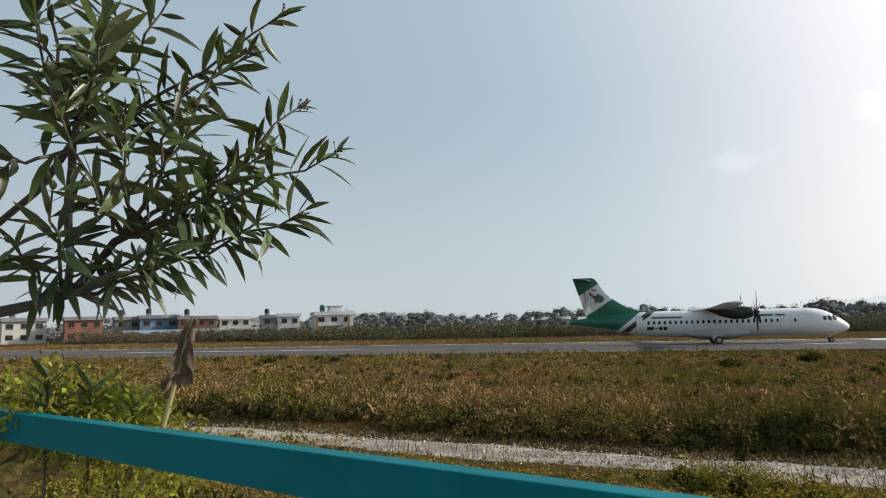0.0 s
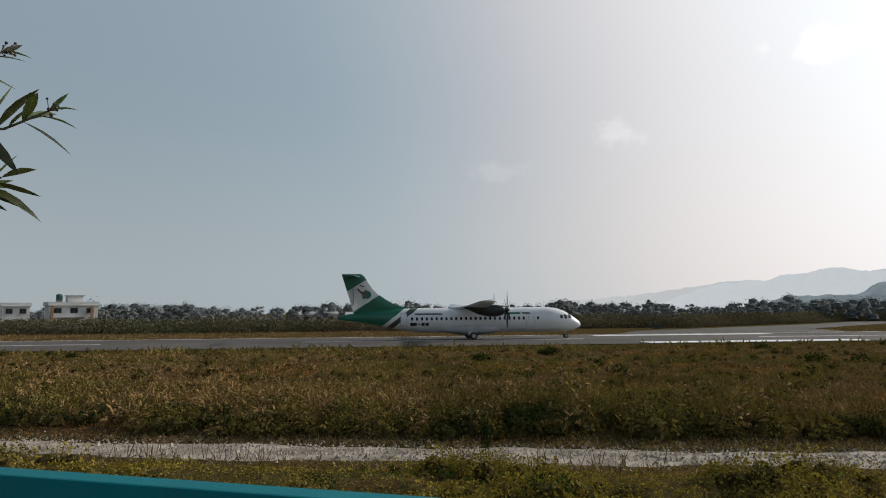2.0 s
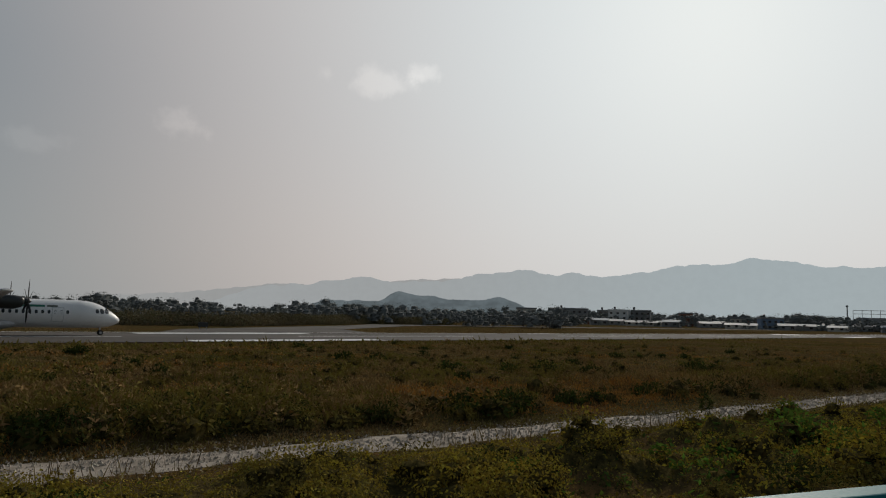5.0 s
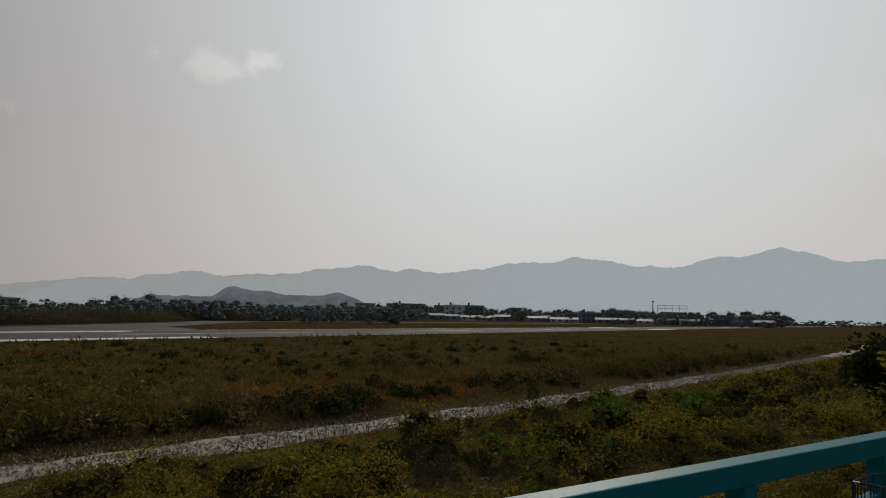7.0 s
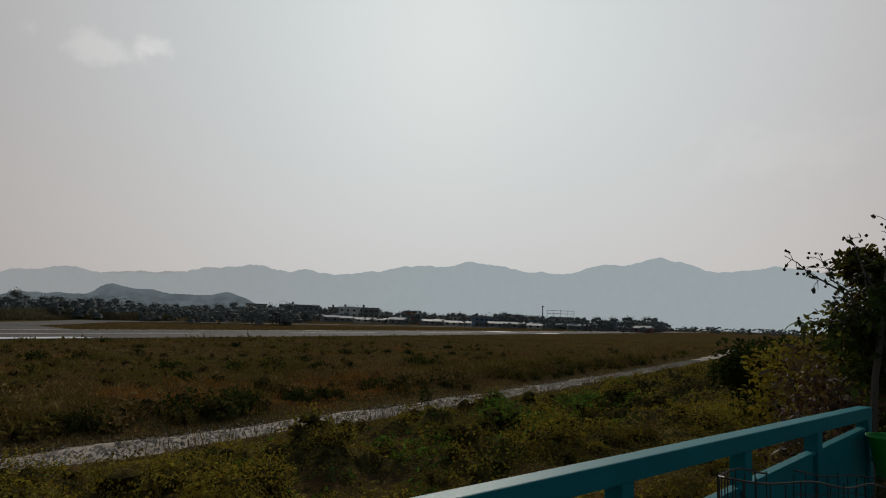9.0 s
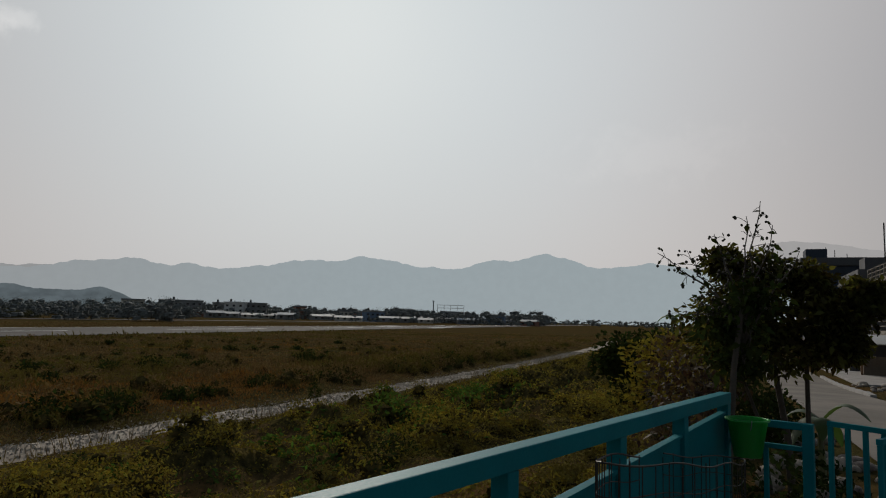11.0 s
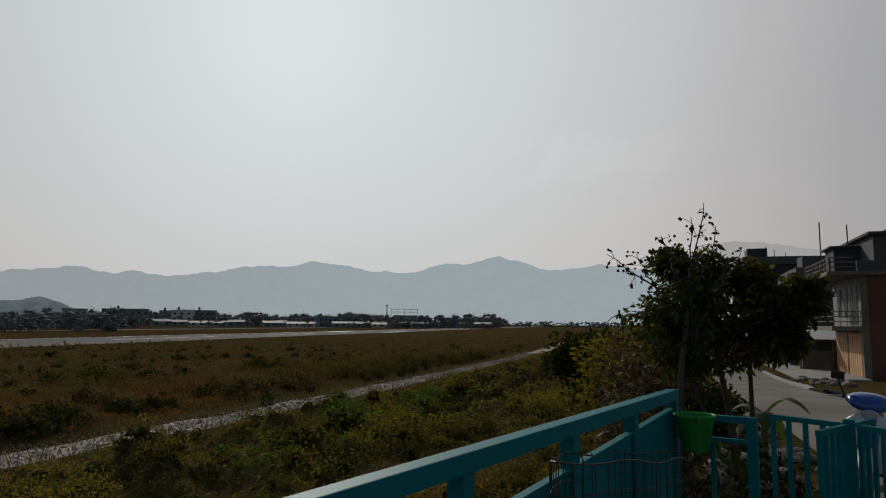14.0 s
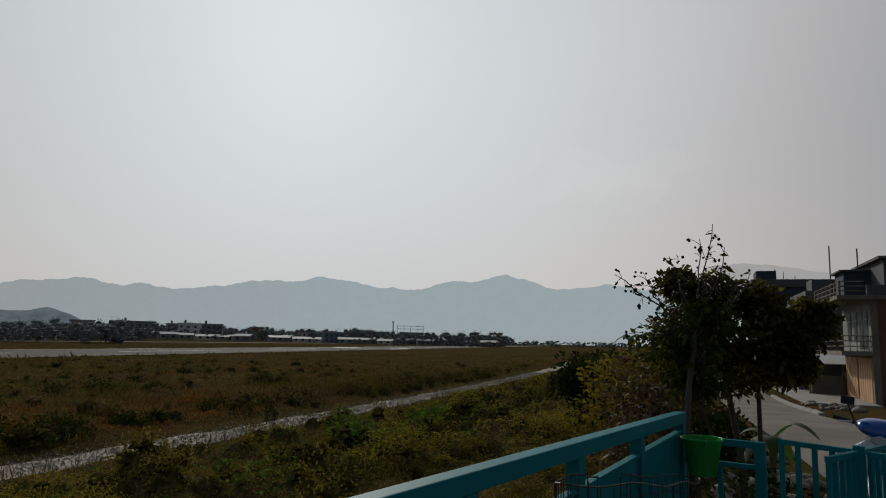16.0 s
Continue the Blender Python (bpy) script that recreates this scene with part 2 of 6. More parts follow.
def spread(lo, hi, step, far, grow=1.35):
    """Even steps from lo to hi, then growing steps out to far on both sides."""
    mid = list(np.arange(lo, hi + step, step))
    k, out = step, []
    while mid[-1] < far:
        k *= grow
        mid.append(mid[-1] + k)
    k = step
    while mid[0] > -far:
        k *= grow
        mid.insert(0, mid[0] - k)
    return mid


GROUND = ground_mat()
ground = sheet("ground", spread(-30, 70, 0.4, 4600), spread(-12, 26, 0.4, 4600, 1.2), (TP, TQ), 0.0, GROUND)
tagged(ground, "dry brown airfield grassland with green patches", "ground", kind="structure")

ss = np.arange(-60, 120, 0.6)
track = bpy.data.meshes.new("track")
verts, faces = [], []
for i, s in enumerate(ss):
    mid, half = float(track_mid(s)), 0.84 + 0.16 * math.sin(s * 0.9) + 0.10 * math.sin(s * 2.3)
    for j in range(7):
        p = at_track(s, mid + half * (j / 3 - 1))
        verts.append((p[0], p[1], float(land(*p)) + 0.03 + 0.015 * math.sin(j * 2.1 + s * 1.7) - (0.05 if j in (0, 6) else 0)))
    if i:
        faces += [((i - 1) * 7 + j, i * 7 + j, i * 7 + j + 1, (i - 1) * 7 + j + 1) for j in range(6)]
track.from_pydata(verts, [], faces)
track.materials.append(GRAVEL)
track.shade_smooth()
tagged(new("track", track), "pale gravel footpath worn through the grass", "path", kind="structure")

# runway, its markings and the taxiway
flat = lambda x, y: 0 * x
runway = sheet("runway", np.arange(-900, 1501, 40.0), np.arange(59.4, 85, 3.2), (RU, RN), 0.05, ASPHALT, flat)
tagged(runway, "long grey worn asphalt runway with white markings", "runway", kind="structure")
for name, s0, s1, d0, d1 in (("aiming_bar", 25, 47, 60.0, 63.0), ("aiming_bar", 26, 48.5, 78.6, 81.6),
                             ("touchdown_bar", 205, 228, 60, 63), ("touchdown_bar", 205, 228, 78.6, 81.6),
                             ("edge_line", -900, 1500, 82.6, 83.2)):
    mk = sheet(name, (s0, s1), (d0, d1), (RU, RN), 0.056, MARKING, flat)
    tagged(mk, "white painted bar on the runway" if "bar" in name else "thin white runway edge line", "runway marking", "runway markings", "structure")
for k in range(-6, 12):
    mk = sheet("centre_dash", (k * 50 - 8, k * 50 + 22), (70.8, 71.4), (RU, RN), 0.056, MARKING, flat)
    tagged(mk, "white dashed runway centre line", "runway marking", "runway markings", "structure")
taxi_left = [(30, 83.9), (38, 97), (90, 131), (112, 151), (420, 151)]
taxi_right = [(62, 83.9), (68, 100), (104, 129), (124, 141), (420, 141)]
taxiway = raw_mesh("taxiway", [(*at_runway(s, d), 0.045) for s, d in taxi_left + taxi_right], [(k, k + 5, k + 6, k + 1) for k in range(4)], ASPHALT)
tagged(taxiway, "grey asphalt taxiway leaving the runway", "taxiway", kind="structure")
road = sheet("road", np.arange(-12, 140, 1.0), np.arange(-5.1, -1.6, 0.55), (TP, TQ), 0.035, CONCRETE_ROAD)
tagged(road, "narrow dusty grey village road", "road", kind="structure")


# ---- distance: two ranges of hills in the haze ----
def rise(a, crests, floor):
    """The skyline's height at a: eased from crest to crest."""
    cs = sorted(crests)
    if a <= cs[0][0] or a >= cs[-1][0]:
        return floor
    for (a0, e0), (a1, e1) in zip(cs, cs[1:]):
        if a0 <= a <= a1:
            k = (a - a0) / (a1 - a0)
            return e0 + (e1 - e0) * k * k * (3 - 2 * k)


def ridge(name, r, peaks, floor, az0, az1, wobble, material, label, seedk):
    """A range of hills at distance r, summed from broad named summits and noise."""
    azs = np.arange(az0, az1, 0.12)
    verts, faces = [], []
    for i, a in enumerate(azs):
        el = rise(a, peaks, floor)
        nz = noise.fractal(Vector((a * 0.45 + seedk, seedk, 0.0)), 0.9, 2.1, 7) * wobble
        edge = min(1.0, (a - az0) / 6.0, (az1 - a) / 6.0)
        h = max(0.0, r * math.tan(radians(max(0.0, el + nz))) * max(edge, 0.0)) + 3
        for k, (f, back) in enumerate(((0.0, -0.06), (0.35, -0.035), (0.7, -0.015), (1.0, 0.0), (0.4, 0.05))):
            b = bearing(a, 0) * r * (1 + back + 0.006 * noise.noise(Vector((a * 0.6, k * 3.1, seedk))))
            verts.append((b.x, b.y, h * f - (4 if k in (0, 4) else 0)))
        if i:
            faces += [((i - 1) * 5 + k, i * 5 + k, i * 5 + k + 1, (i - 1) * 5 + k + 1) for k in range(4)]
    return tagged(raw_mesh(name, verts, faces, material, None, True), label, "mountains", kind="structure")


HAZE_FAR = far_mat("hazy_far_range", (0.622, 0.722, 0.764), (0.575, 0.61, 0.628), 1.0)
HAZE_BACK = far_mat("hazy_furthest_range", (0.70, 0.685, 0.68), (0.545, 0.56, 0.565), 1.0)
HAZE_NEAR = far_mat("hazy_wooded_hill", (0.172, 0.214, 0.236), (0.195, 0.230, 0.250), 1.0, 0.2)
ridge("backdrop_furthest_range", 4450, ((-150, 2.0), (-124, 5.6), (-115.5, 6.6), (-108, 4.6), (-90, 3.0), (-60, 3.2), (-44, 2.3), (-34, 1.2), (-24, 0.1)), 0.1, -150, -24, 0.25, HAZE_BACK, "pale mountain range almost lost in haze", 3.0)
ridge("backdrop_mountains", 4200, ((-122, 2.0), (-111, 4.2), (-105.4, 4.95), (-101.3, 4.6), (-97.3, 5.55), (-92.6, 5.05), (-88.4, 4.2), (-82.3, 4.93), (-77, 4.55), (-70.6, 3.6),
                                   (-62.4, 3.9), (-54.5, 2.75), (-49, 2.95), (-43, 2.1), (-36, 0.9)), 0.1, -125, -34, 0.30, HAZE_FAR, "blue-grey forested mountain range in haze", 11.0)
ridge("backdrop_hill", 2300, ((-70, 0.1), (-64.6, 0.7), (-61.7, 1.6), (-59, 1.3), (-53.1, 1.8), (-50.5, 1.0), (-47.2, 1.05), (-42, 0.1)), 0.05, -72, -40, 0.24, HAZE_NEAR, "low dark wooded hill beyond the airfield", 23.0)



# ---- the yard: slab, fence and gate ----
def yard_pose(s, d, z):
    """A place in the yard: s along the fence, d out towards the field; x along the fence, y outwards."""
    p = RAIL_U * s + RAIL_N * d
    return Matrix(((RAIL_U[0], RAIL_N[0], 0, p[0]), (RAIL_U[1], RAIL_N[1], 0, p[1]), (0, 0, 1, z), (0, 0, 0, 1)))


YARD_Z = 1.36
YARD_MAT = mat("yard_concrete", (0.34, 0.32, 0.30), (0.25, 0.235, 0.22), 0.8, 0.9, bump=0.005, fine=14)
yard = tagged(solid("yard_floor", box((-13.2, -7, -0.4), (5.30, 1.36, 0.0), 0.01), YARD_MAT), "plain grey concrete yard floor", "floor", kind="structure")
yard.matrix_world = yard_pose(0, 0, YARD_Z)

fence = thing("fence", yard_pose(0, 1.285, YARD_Z), "teal painted steel fence with square tubes and sheet panels", "fence")
TOP = 2.55 - YARD_Z
part("top_rail", box((0.12, -0.04, TOP - 0.075), (5.02, 0.04, TOP), 0.006), TEAL, fence, "broad square teal top rail")
part("deep_rail", box((-13.0, -0.042, TOP - 0.145), (0.118, 0.042, TOP + 0.012), 0.008), TEAL, fence, "deep teal rail along the older run of fence")
POSTS = [4.98, 4.04, 3.10, 2.1, 1.1, 0.1, -8.6, -12.8]
for s in POSTS:
    part("post", box((s - 0.038, -0.036, 0.0), (s + 0.038, 0.036, TOP - (0.076 if s > 0.5 else 0.146)), 0.005), TEAL, fence)


def sloped(a, b, y0, y1, low, high):
    """A plate from a to b along the fence between two sloping edges, each a height at the far corner."""
    bm = bmesh.new()
    lift = lambda s: 0.0525 * (s - 4.95)
    add_box(bm, (a, y0, 0.0), (b, y1, 1.0), 0.002)
    for v in bm.verts:
        v.co.z = (low if v.co.z < 0.5 else high) + lift(v.co.x) + (v.co.z if v.co.z < 0.5 else v.co.z - 1.0)
    return bm


for a, b in zip(POSTS[1:6], POSTS[:5]):
    panel = part("panel", sloped(a + 0.04, b - 0.04, -0.012, 0.004, 0.20, 1.050), TEAL, fence, "flat teal sheet panel with a sloping top")
    part("panel_edge", sloped(a + 0.04, b - 0.04, -0.026, 0.018, 1.051, 1.068), TEAL, panel)

back = thing("back_fence", yard_pose(4.98, 1.285, YARD_Z), "short teal fence run beside the gate", "fence")
part("top_rail", box((-0.025, -0.485, 0.99), (0.025, -0.04, 1.035), 0.004), TEAL, back)
part("middle_rail", box((-0.018, -0.485, 0.855), (0.018, -0.04, 0.885), 0.004), TEAL, back)
part("post", box((-0.035, -0.55, 0.0), (0.035, -0.486, 1.035), 0.005), TEAL, back, "square teal gate post")
part("upright", box((-0.014, -0.28, 0.0), (0.014, -0.25, 0.854), 0.003), TEAL, back)


def gate_leaf(m, width, bars, tall, label):
    g = thing("gate", m, label, "gate", "yard gate leaves")
    part("gate_rail", box((0, -0.018, tall - 0.036), (width, 0.018, tall), 0.003), TEAL, g)
    part("gate_rail", box((0, -0.018, 0.06), (width, 0.018, 0.095), 0.003), TEAL, g)
    for k in range(bars):
        x = 0.016 + (width - 0.032) * k / (bars - 1)
        part("bar", box((x - 0.015, -0.014, 0.0955), (x + 0.015, 0.014, tall - 0.0365), 0.003), TEAL, g)
    return g


def facing(x, y, z, tx, ty):
    """A pose at x, y, z whose x axis points to tx, ty."""
    a = math.degrees(math.atan2(ty - y, tx - x))
    return pose(x, y, z, 0, 0, a)


gate_leaf(facing(4.96, -2.62, YARD_Z, 4.54, -2.90), 0.50, 5, 1.0, "closed teal barred gate leaf")
gate_leaf(facing(4.19, -2.51, YARD_Z, 4.46, -2.86), 0.44, 5, 1.0, "teal barred gate leaf swung open")
gate_leaf(facing(4.53, -2.95, YARD_Z, 4.80, -3.30), 0.42, 4, 1.0, "narrow teal barred gate leaf")
gate_leaf(facing(4.45, -2.94, YARD_Z, 4.20, -3.06), 0.62, 5, 1.0, "teal barred side gate leaf")
gp = thing("gate_post", pose(4.49, -2.905, YARD_Z, 0, 0, -35), "square teal steel gate post", "post")
part("shaft", box((-0.035, -0.035, 0.0), (0.035, 0.035, 1.03), 0.005), TEAL, gp)



# ---- plants ----
def rng_of(k):
    return np.random.default_rng(k)


def leaf_cloud(name, P, D, L, W, material, parent=None, droop=0.25, rng=None, facing=None):
    """Kite-shaped leaves: bases P, directions D, lengths L, widths W, each with its own edges."""
    n = len(P)
    rng = rng or rng_of(1)
    D = D / np.linalg.norm(D, axis=1, keepdims=True)
    R = rng.normal(size=(n, 3)) if facing is None else facing
    side = np.cross(D, R)
    side /= np.linalg.norm(side, axis=1, keepdims=True) + 1e-9
    L, W = np.broadcast_to(L, n)[:, None], np.broadcast_to(W, n)[:, None]
    down = np.array((0, 0, -1.0)) * droop * L
    mid = P + D * L * 0.45
    V = np.stack([P, mid + side * W / 2, P + D * L + down, mid - side * W / 2], 1).reshape(-1, 3)
    me = bpy.data.meshes.new(name)
    me.vertices.add(4 * n)
    me.vertices.foreach_set("co", V.astype(np.float32).ravel())
    me.loops.add(4 * n)
    me.loops.foreach_set("vertex_index", np.arange(4 * n, dtype=np.int32))
    me.polygons.add(n)
    me.polygons.foreach_set("loop_start", np.arange(0, 4 * n, 4, dtype=np.int32))
    me.update(calc_edges=True)
    me.materials.append(material)
    ob = new(name, me)
    if parent is not None:
        ob.parent = parent
    return ob


CORES = []


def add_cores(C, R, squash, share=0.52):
    """Note the dark light-blocking lumps added inside bushes, built later as one mass."""
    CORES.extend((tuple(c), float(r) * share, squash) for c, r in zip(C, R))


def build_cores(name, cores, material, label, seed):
    """Low lumpy cores added to block light: six sides, two rings and a crown each."""
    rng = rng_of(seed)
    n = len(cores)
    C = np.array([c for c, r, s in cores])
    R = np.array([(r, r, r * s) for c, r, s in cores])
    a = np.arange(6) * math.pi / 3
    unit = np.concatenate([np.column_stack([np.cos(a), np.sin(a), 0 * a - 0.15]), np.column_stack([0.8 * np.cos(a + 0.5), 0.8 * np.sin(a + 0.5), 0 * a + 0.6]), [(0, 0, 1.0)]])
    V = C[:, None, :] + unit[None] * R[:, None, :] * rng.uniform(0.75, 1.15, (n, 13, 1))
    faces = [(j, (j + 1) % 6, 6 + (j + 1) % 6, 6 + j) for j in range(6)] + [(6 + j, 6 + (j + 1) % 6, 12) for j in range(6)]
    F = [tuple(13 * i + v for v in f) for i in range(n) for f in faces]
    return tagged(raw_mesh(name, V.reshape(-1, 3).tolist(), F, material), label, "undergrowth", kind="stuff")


def domes(name, C, R, per, leaf, wide, material, rng, squash=0.8, parent=None):
    """Bushy tussocks: leaves shingled over low domes, so that each has a sunny and a shaded side."""
    n = len(C)
    add_cores(C, R, squash)
    c, r = np.repeat(C, per, 0), np.repeat(R, per)[:, None]
    d = rng.normal(size=(n * per, 3))
    d /= np.linalg.norm(d, axis=1, keepdims=True)
    d[:, 2] = np.abs(d[:, 2])
    wob = rng.uniform(0.72, 1.08, (n * per, 1))
    P = c + d * r * wob * np.array((1, 1, squash))
    t = np.cross(d, rng.normal(size=d.shape))
    t /= np.linalg.norm(t, axis=1, keepdims=True)
    D = t + 0.45 * d + np.array((0, 0, 0.25))
    L = leaf * np.repeat(0.75 + 0.25 * R / R.mean(), per) * rng.uniform(0.6, 1.4, n * per)
    return leaf_cloud(name, P, D, L, L * wide, material, parent, 0.15, rng, d + 0.35 * rng.normal(size=d.shape))


def any_way(n, rng, up=0.0):
    d = rng.normal(size=(n, 3))
    d /= np.linalg.norm(d, axis=1, keepdims=True)
    d[:, 2] += up
    return d


def on_land(xy, lift=0.0):
    return np.column_stack([xy, land(xy[:, 0], xy[:, 1]) + lift])


DRY = mat("dry_brown_weed", (0.335, 0.212, 0.094), (0.230, 0.148, 0.066), 0.2, 0.85, per="island", spread=0.18, through_light=0.06, fine=1.0, spec=0.0)
RUST = mat("rusty_dry_grass", (0.42, 0.205, 0.062), (0.34, 0.168, 0.050), 0.2, 0.85, per="island", spread=0.18, through_light=0.06, fine=1.0, spec=0.0)
OLIVE = mat("olive_weed", (0.205, 0.158, 0.045), (0.135, 0.107, 0.030), 0.2, 0.8, per="island", spread=0.22, through_light=0.10, fine=1.0, spec=0.0)
GREEN = mat("fresh_green_leaf", (0.090, 0.145, 0.032), (0.060, 0.100, 0.022), 0.4, 0.85, per="island", spread=0.4, through_light=0.3, fine=3.0, spec=0.0)
GOLD = mat("yellow_green_leaf", (0.335, 0.242, 0.046), (0.205, 0.158, 0.031), 0.3, 0.7, per="island", spread=0.32, through_light=0.16, fine=2.0, spec=0.0)
STRAW = mat("pale_straw", (0.19, 0.125, 0.055), (0.12, 0.080, 0.034), 0.3, 0.85, per="island", spread=0.3, through_light=0.1, fine=2.0, spec=0.0)
DARKLEAF = mat("dark_green_leaf", (0.040, 0.050, 0.016), (0.028, 0.038, 0.012), 0.5, 0.85, per="island", spread=0.45, through_light=0.2, fine=4.0, spec=0.0)
# mottled litter brown, kept dark to paint the shade between leaves
SHADE_FILL = mat("dark_shade_fill", (0.125, 0.096, 0.034), (0.030, 0.026, 0.011), 5.0, 0.95, bump=0.05, fine=26.0, spec=0.0)
BARK = mat("grey_brown_bark", (0.085, 0.066, 0.050), (0.055, 0.043, 0.034), 6.0, 0.9, bump=0.004, fine=50)


def field_sample(n, rng, near, far, az0, az1):
    """Spots spread evenly by eye: denser near by."""
    r = np.exp(rng.uniform(math.log(near), math.log(far), n))
    a = np.radians(rng.uniform(az1, az0, n))
    return np.column_stack([-np.sin(a) * r, np.cos(a) * r])


def sq(xy):
    return xy @ TP, xy @ TQ


def patch(xy, k, off=0.0):
    x, y = xy[:, 0] * k + off, xy[:, 1] * k - off
    return (np.sin(x + 1.9 * np.sin(y * 0.7 + off)) * np.sin(y * 1.1 + 1.7 * np.sin(x * 0.6)) + 0.5 * np.sin(2.3 * x - 1.1 * y + off) * np.sin(1.7 * y + 0.9 * x)) / 1.5


def sow_field():
    rng = rng_of(5)
    xy = field_sample(720000, rng, 14, 150, 40, -116)
    s, q = sq(xy)
    mid, dr = track_mid(s), xy @ RN
    keep = (q > mid + 1.0) & (dr < 57.0)
    xy, s, q, mid = xy[keep], s[keep], q[keep], mid[keep]
    past = q - mid
    dist = np.linalg.norm(xy, axis=1)
    kind = 1.3 * patch(xy, 0.2, 1.0) + 0.5 * patch(xy, 0.6, 3.0) + 0.10 * rng.normal(size=len(xy))
    bare = patch(xy, 0.23, 4.0)
    clump = 0.7 * patch(xy, 1.1, 2.0) + 0.5 * patch(xy, 3.1, 0.4)
    weedy = smooth01((past - 2.0 - 0.8 * patch(xy, 0.3, 7.0)) / 0.8) * (1 - 0.75 * smooth01((past - 5.5) / 5.0))
    # open grassy opening in the weeds further along
    opening = np.exp(-(((s - 18.5) / 6.5) ** 2 + ((past - 5.0) / 3.6) ** 2))
    weedy = weedy * (1 - 0.95 * np.clip(opening * 1.4, 0, 1))
    h = 0.20 + 0.14 * clump + 0.62 * weedy * (0.75 + 0.5 * clump) - 0.06 * smooth01((dist - 30) / 20)
    h = np.clip(h * rng.uniform(0.55, 1.35, len(xy)), 0.06, 1.3)
    h = np.where(past < 1.9, np.minimum(h, 0.16), h)
    w = (0.013 + 0.0007 * dist) * rng.uniform(0.6, 1.5, len(xy))
    drop = rng.uniform(size=len(xy)) < np.where(weedy > 0.3, 0.95, 0.75)
    rust = ((bare > 0.5) & (weedy < 0.5)) | (opening > 0.3)
    grp = np.where(rust & (rng.uniform(size=len(xy)) < np.where(opening > 0.3, 0.97, 0.75)), 1, np.where(kind > 0.12, 2, 0))
    for g, name, m, label in ((0, "weeds", DRY, "dense dry brown weeds covering the field"), (1, "rusty_grass", RUST, "rust-coloured dry grass in open patches"),
                              (2, "olive_weeds", OLIVE, "olive green weeds among dry grass")):
        k = (grp == g) & drop
        n = int(k.sum())
        P = on_land(xy[k], -0.02)
        # leafy stems: leaves sit at all heights of a weed
        up = rng.uniform(0, 0.6, n) * (h[k] > 0.4)
        P[:, 2] += up * h[k]
        d = any_way(n, rng, 0.0)
        d[:, 2] = np.abs(d[:, 2]) + np.where(h[k] > 0.4, 0.5, 0.9)
        L = h[k] * (1 - up) * rng.uniform(0.35, 0.75, n)
        tagged(leaf_cloud(name, P, d, L, w[k] * np.where(h[k] > 0.4, 1.5, 1.0), m, None, 0.15, rng=rng), label, "weeds", kind="stuff")
    # stubble hiding the runway's edge
    xy = field_sample(30000, rng, 50, 190, 40, -110)
    dr = xy @ RN
    xy = xy[(dr > 50) & (dr < 58.3)]
    P = on_land(xy, 0)
    d = any_way(len(xy), rng, 1.0)
    tagged(leaf_cloud("verge_grass", P, d, rng.uniform(0.3, 0.95, len(xy)) * (0.75 + 0.4 * patch(xy, 0.35)), 0.14, OLIVE, None, 0.1, rng=rng), "olive grass along the runway verge", "grass", kind="stuff")


def sow_bushes():
    """Low round bushes dotted over the field."""
    rng = rng_of(9)
    P, D, L, W, N = [], [], [], [], []
    # the ones that stand out in the open grass: along the track, out from it, size
    known = [(26.6, 27.6, 0.75), (27.7, 25.4, 0.5), (21.1, 29.2, 0.6), (39.7, 16.7, 0.9), (38.6, 17.6, 0.6), (21.9, 17.2, 0.55), (23.0, 17.6, 0.5), (24.2, 17.0, 0.6), (25.4, 16.6, 0.5), (26.6, 17.3, 0.5), (27.8, 16.9, 0.55),
             (13.4, 15.8, 0.85), (14.3, 16.3, 0.75), (12.4, 16.6, 0.7), (16.9, 16.3, 0.5), (29.0, 18.4, 0.5), (33.0, 19.5, 0.45), (35.5, 24.0, 0.5), (18.5, 24.5, 0.4), (31.5, 30.5, 0.5)]
    for k in range(70):
        if k < len(known):
            s0, q0, size = known[k]
            xy = np.array([TP * s0 + TQ * q0])
        else:
            for _ in range(40):
                xy = field_sample(1, rng, 16, 90, 35, -112)
                s, q = sq(xy)
                past = (q - track_mid(s))[0]
                if 2.0 < past and (xy @ RN)[0] < 54 and not (8 < s[0] < 34 and past < 14):
                    break
            size = rng.uniform(0.22, 0.55) * (1.15 if past < 7 else 1.0)
        n = 240
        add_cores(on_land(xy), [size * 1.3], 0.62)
        d = any_way(n, rng)
        d[:, 2] = np.abs(d[:, 2])
        c = on_land(xy)[0]
        P.append(c + d * rng.uniform(0.4, 1.0, (n, 1)) * size * np.array((1.4, 1.4, 0.9)))
        D.append(any_way(n, rng, 0.4))
        N.append(d + 0.3 * rng.normal(size=d.shape))
        L.append(rng.uniform(0.10, 0.22, n))
        W.append(rng.uniform(0.06, 0.13, n))
    tagged(leaf_cloud("field_bushes", np.concatenate(P), np.concatenate(D), np.concatenate(L), np.concatenate(W), DARKLEAF, None, 0.1, rng, np.concatenate(N)),
           "small dark green bushes dotted over the field", "bushes", kind="stuff")


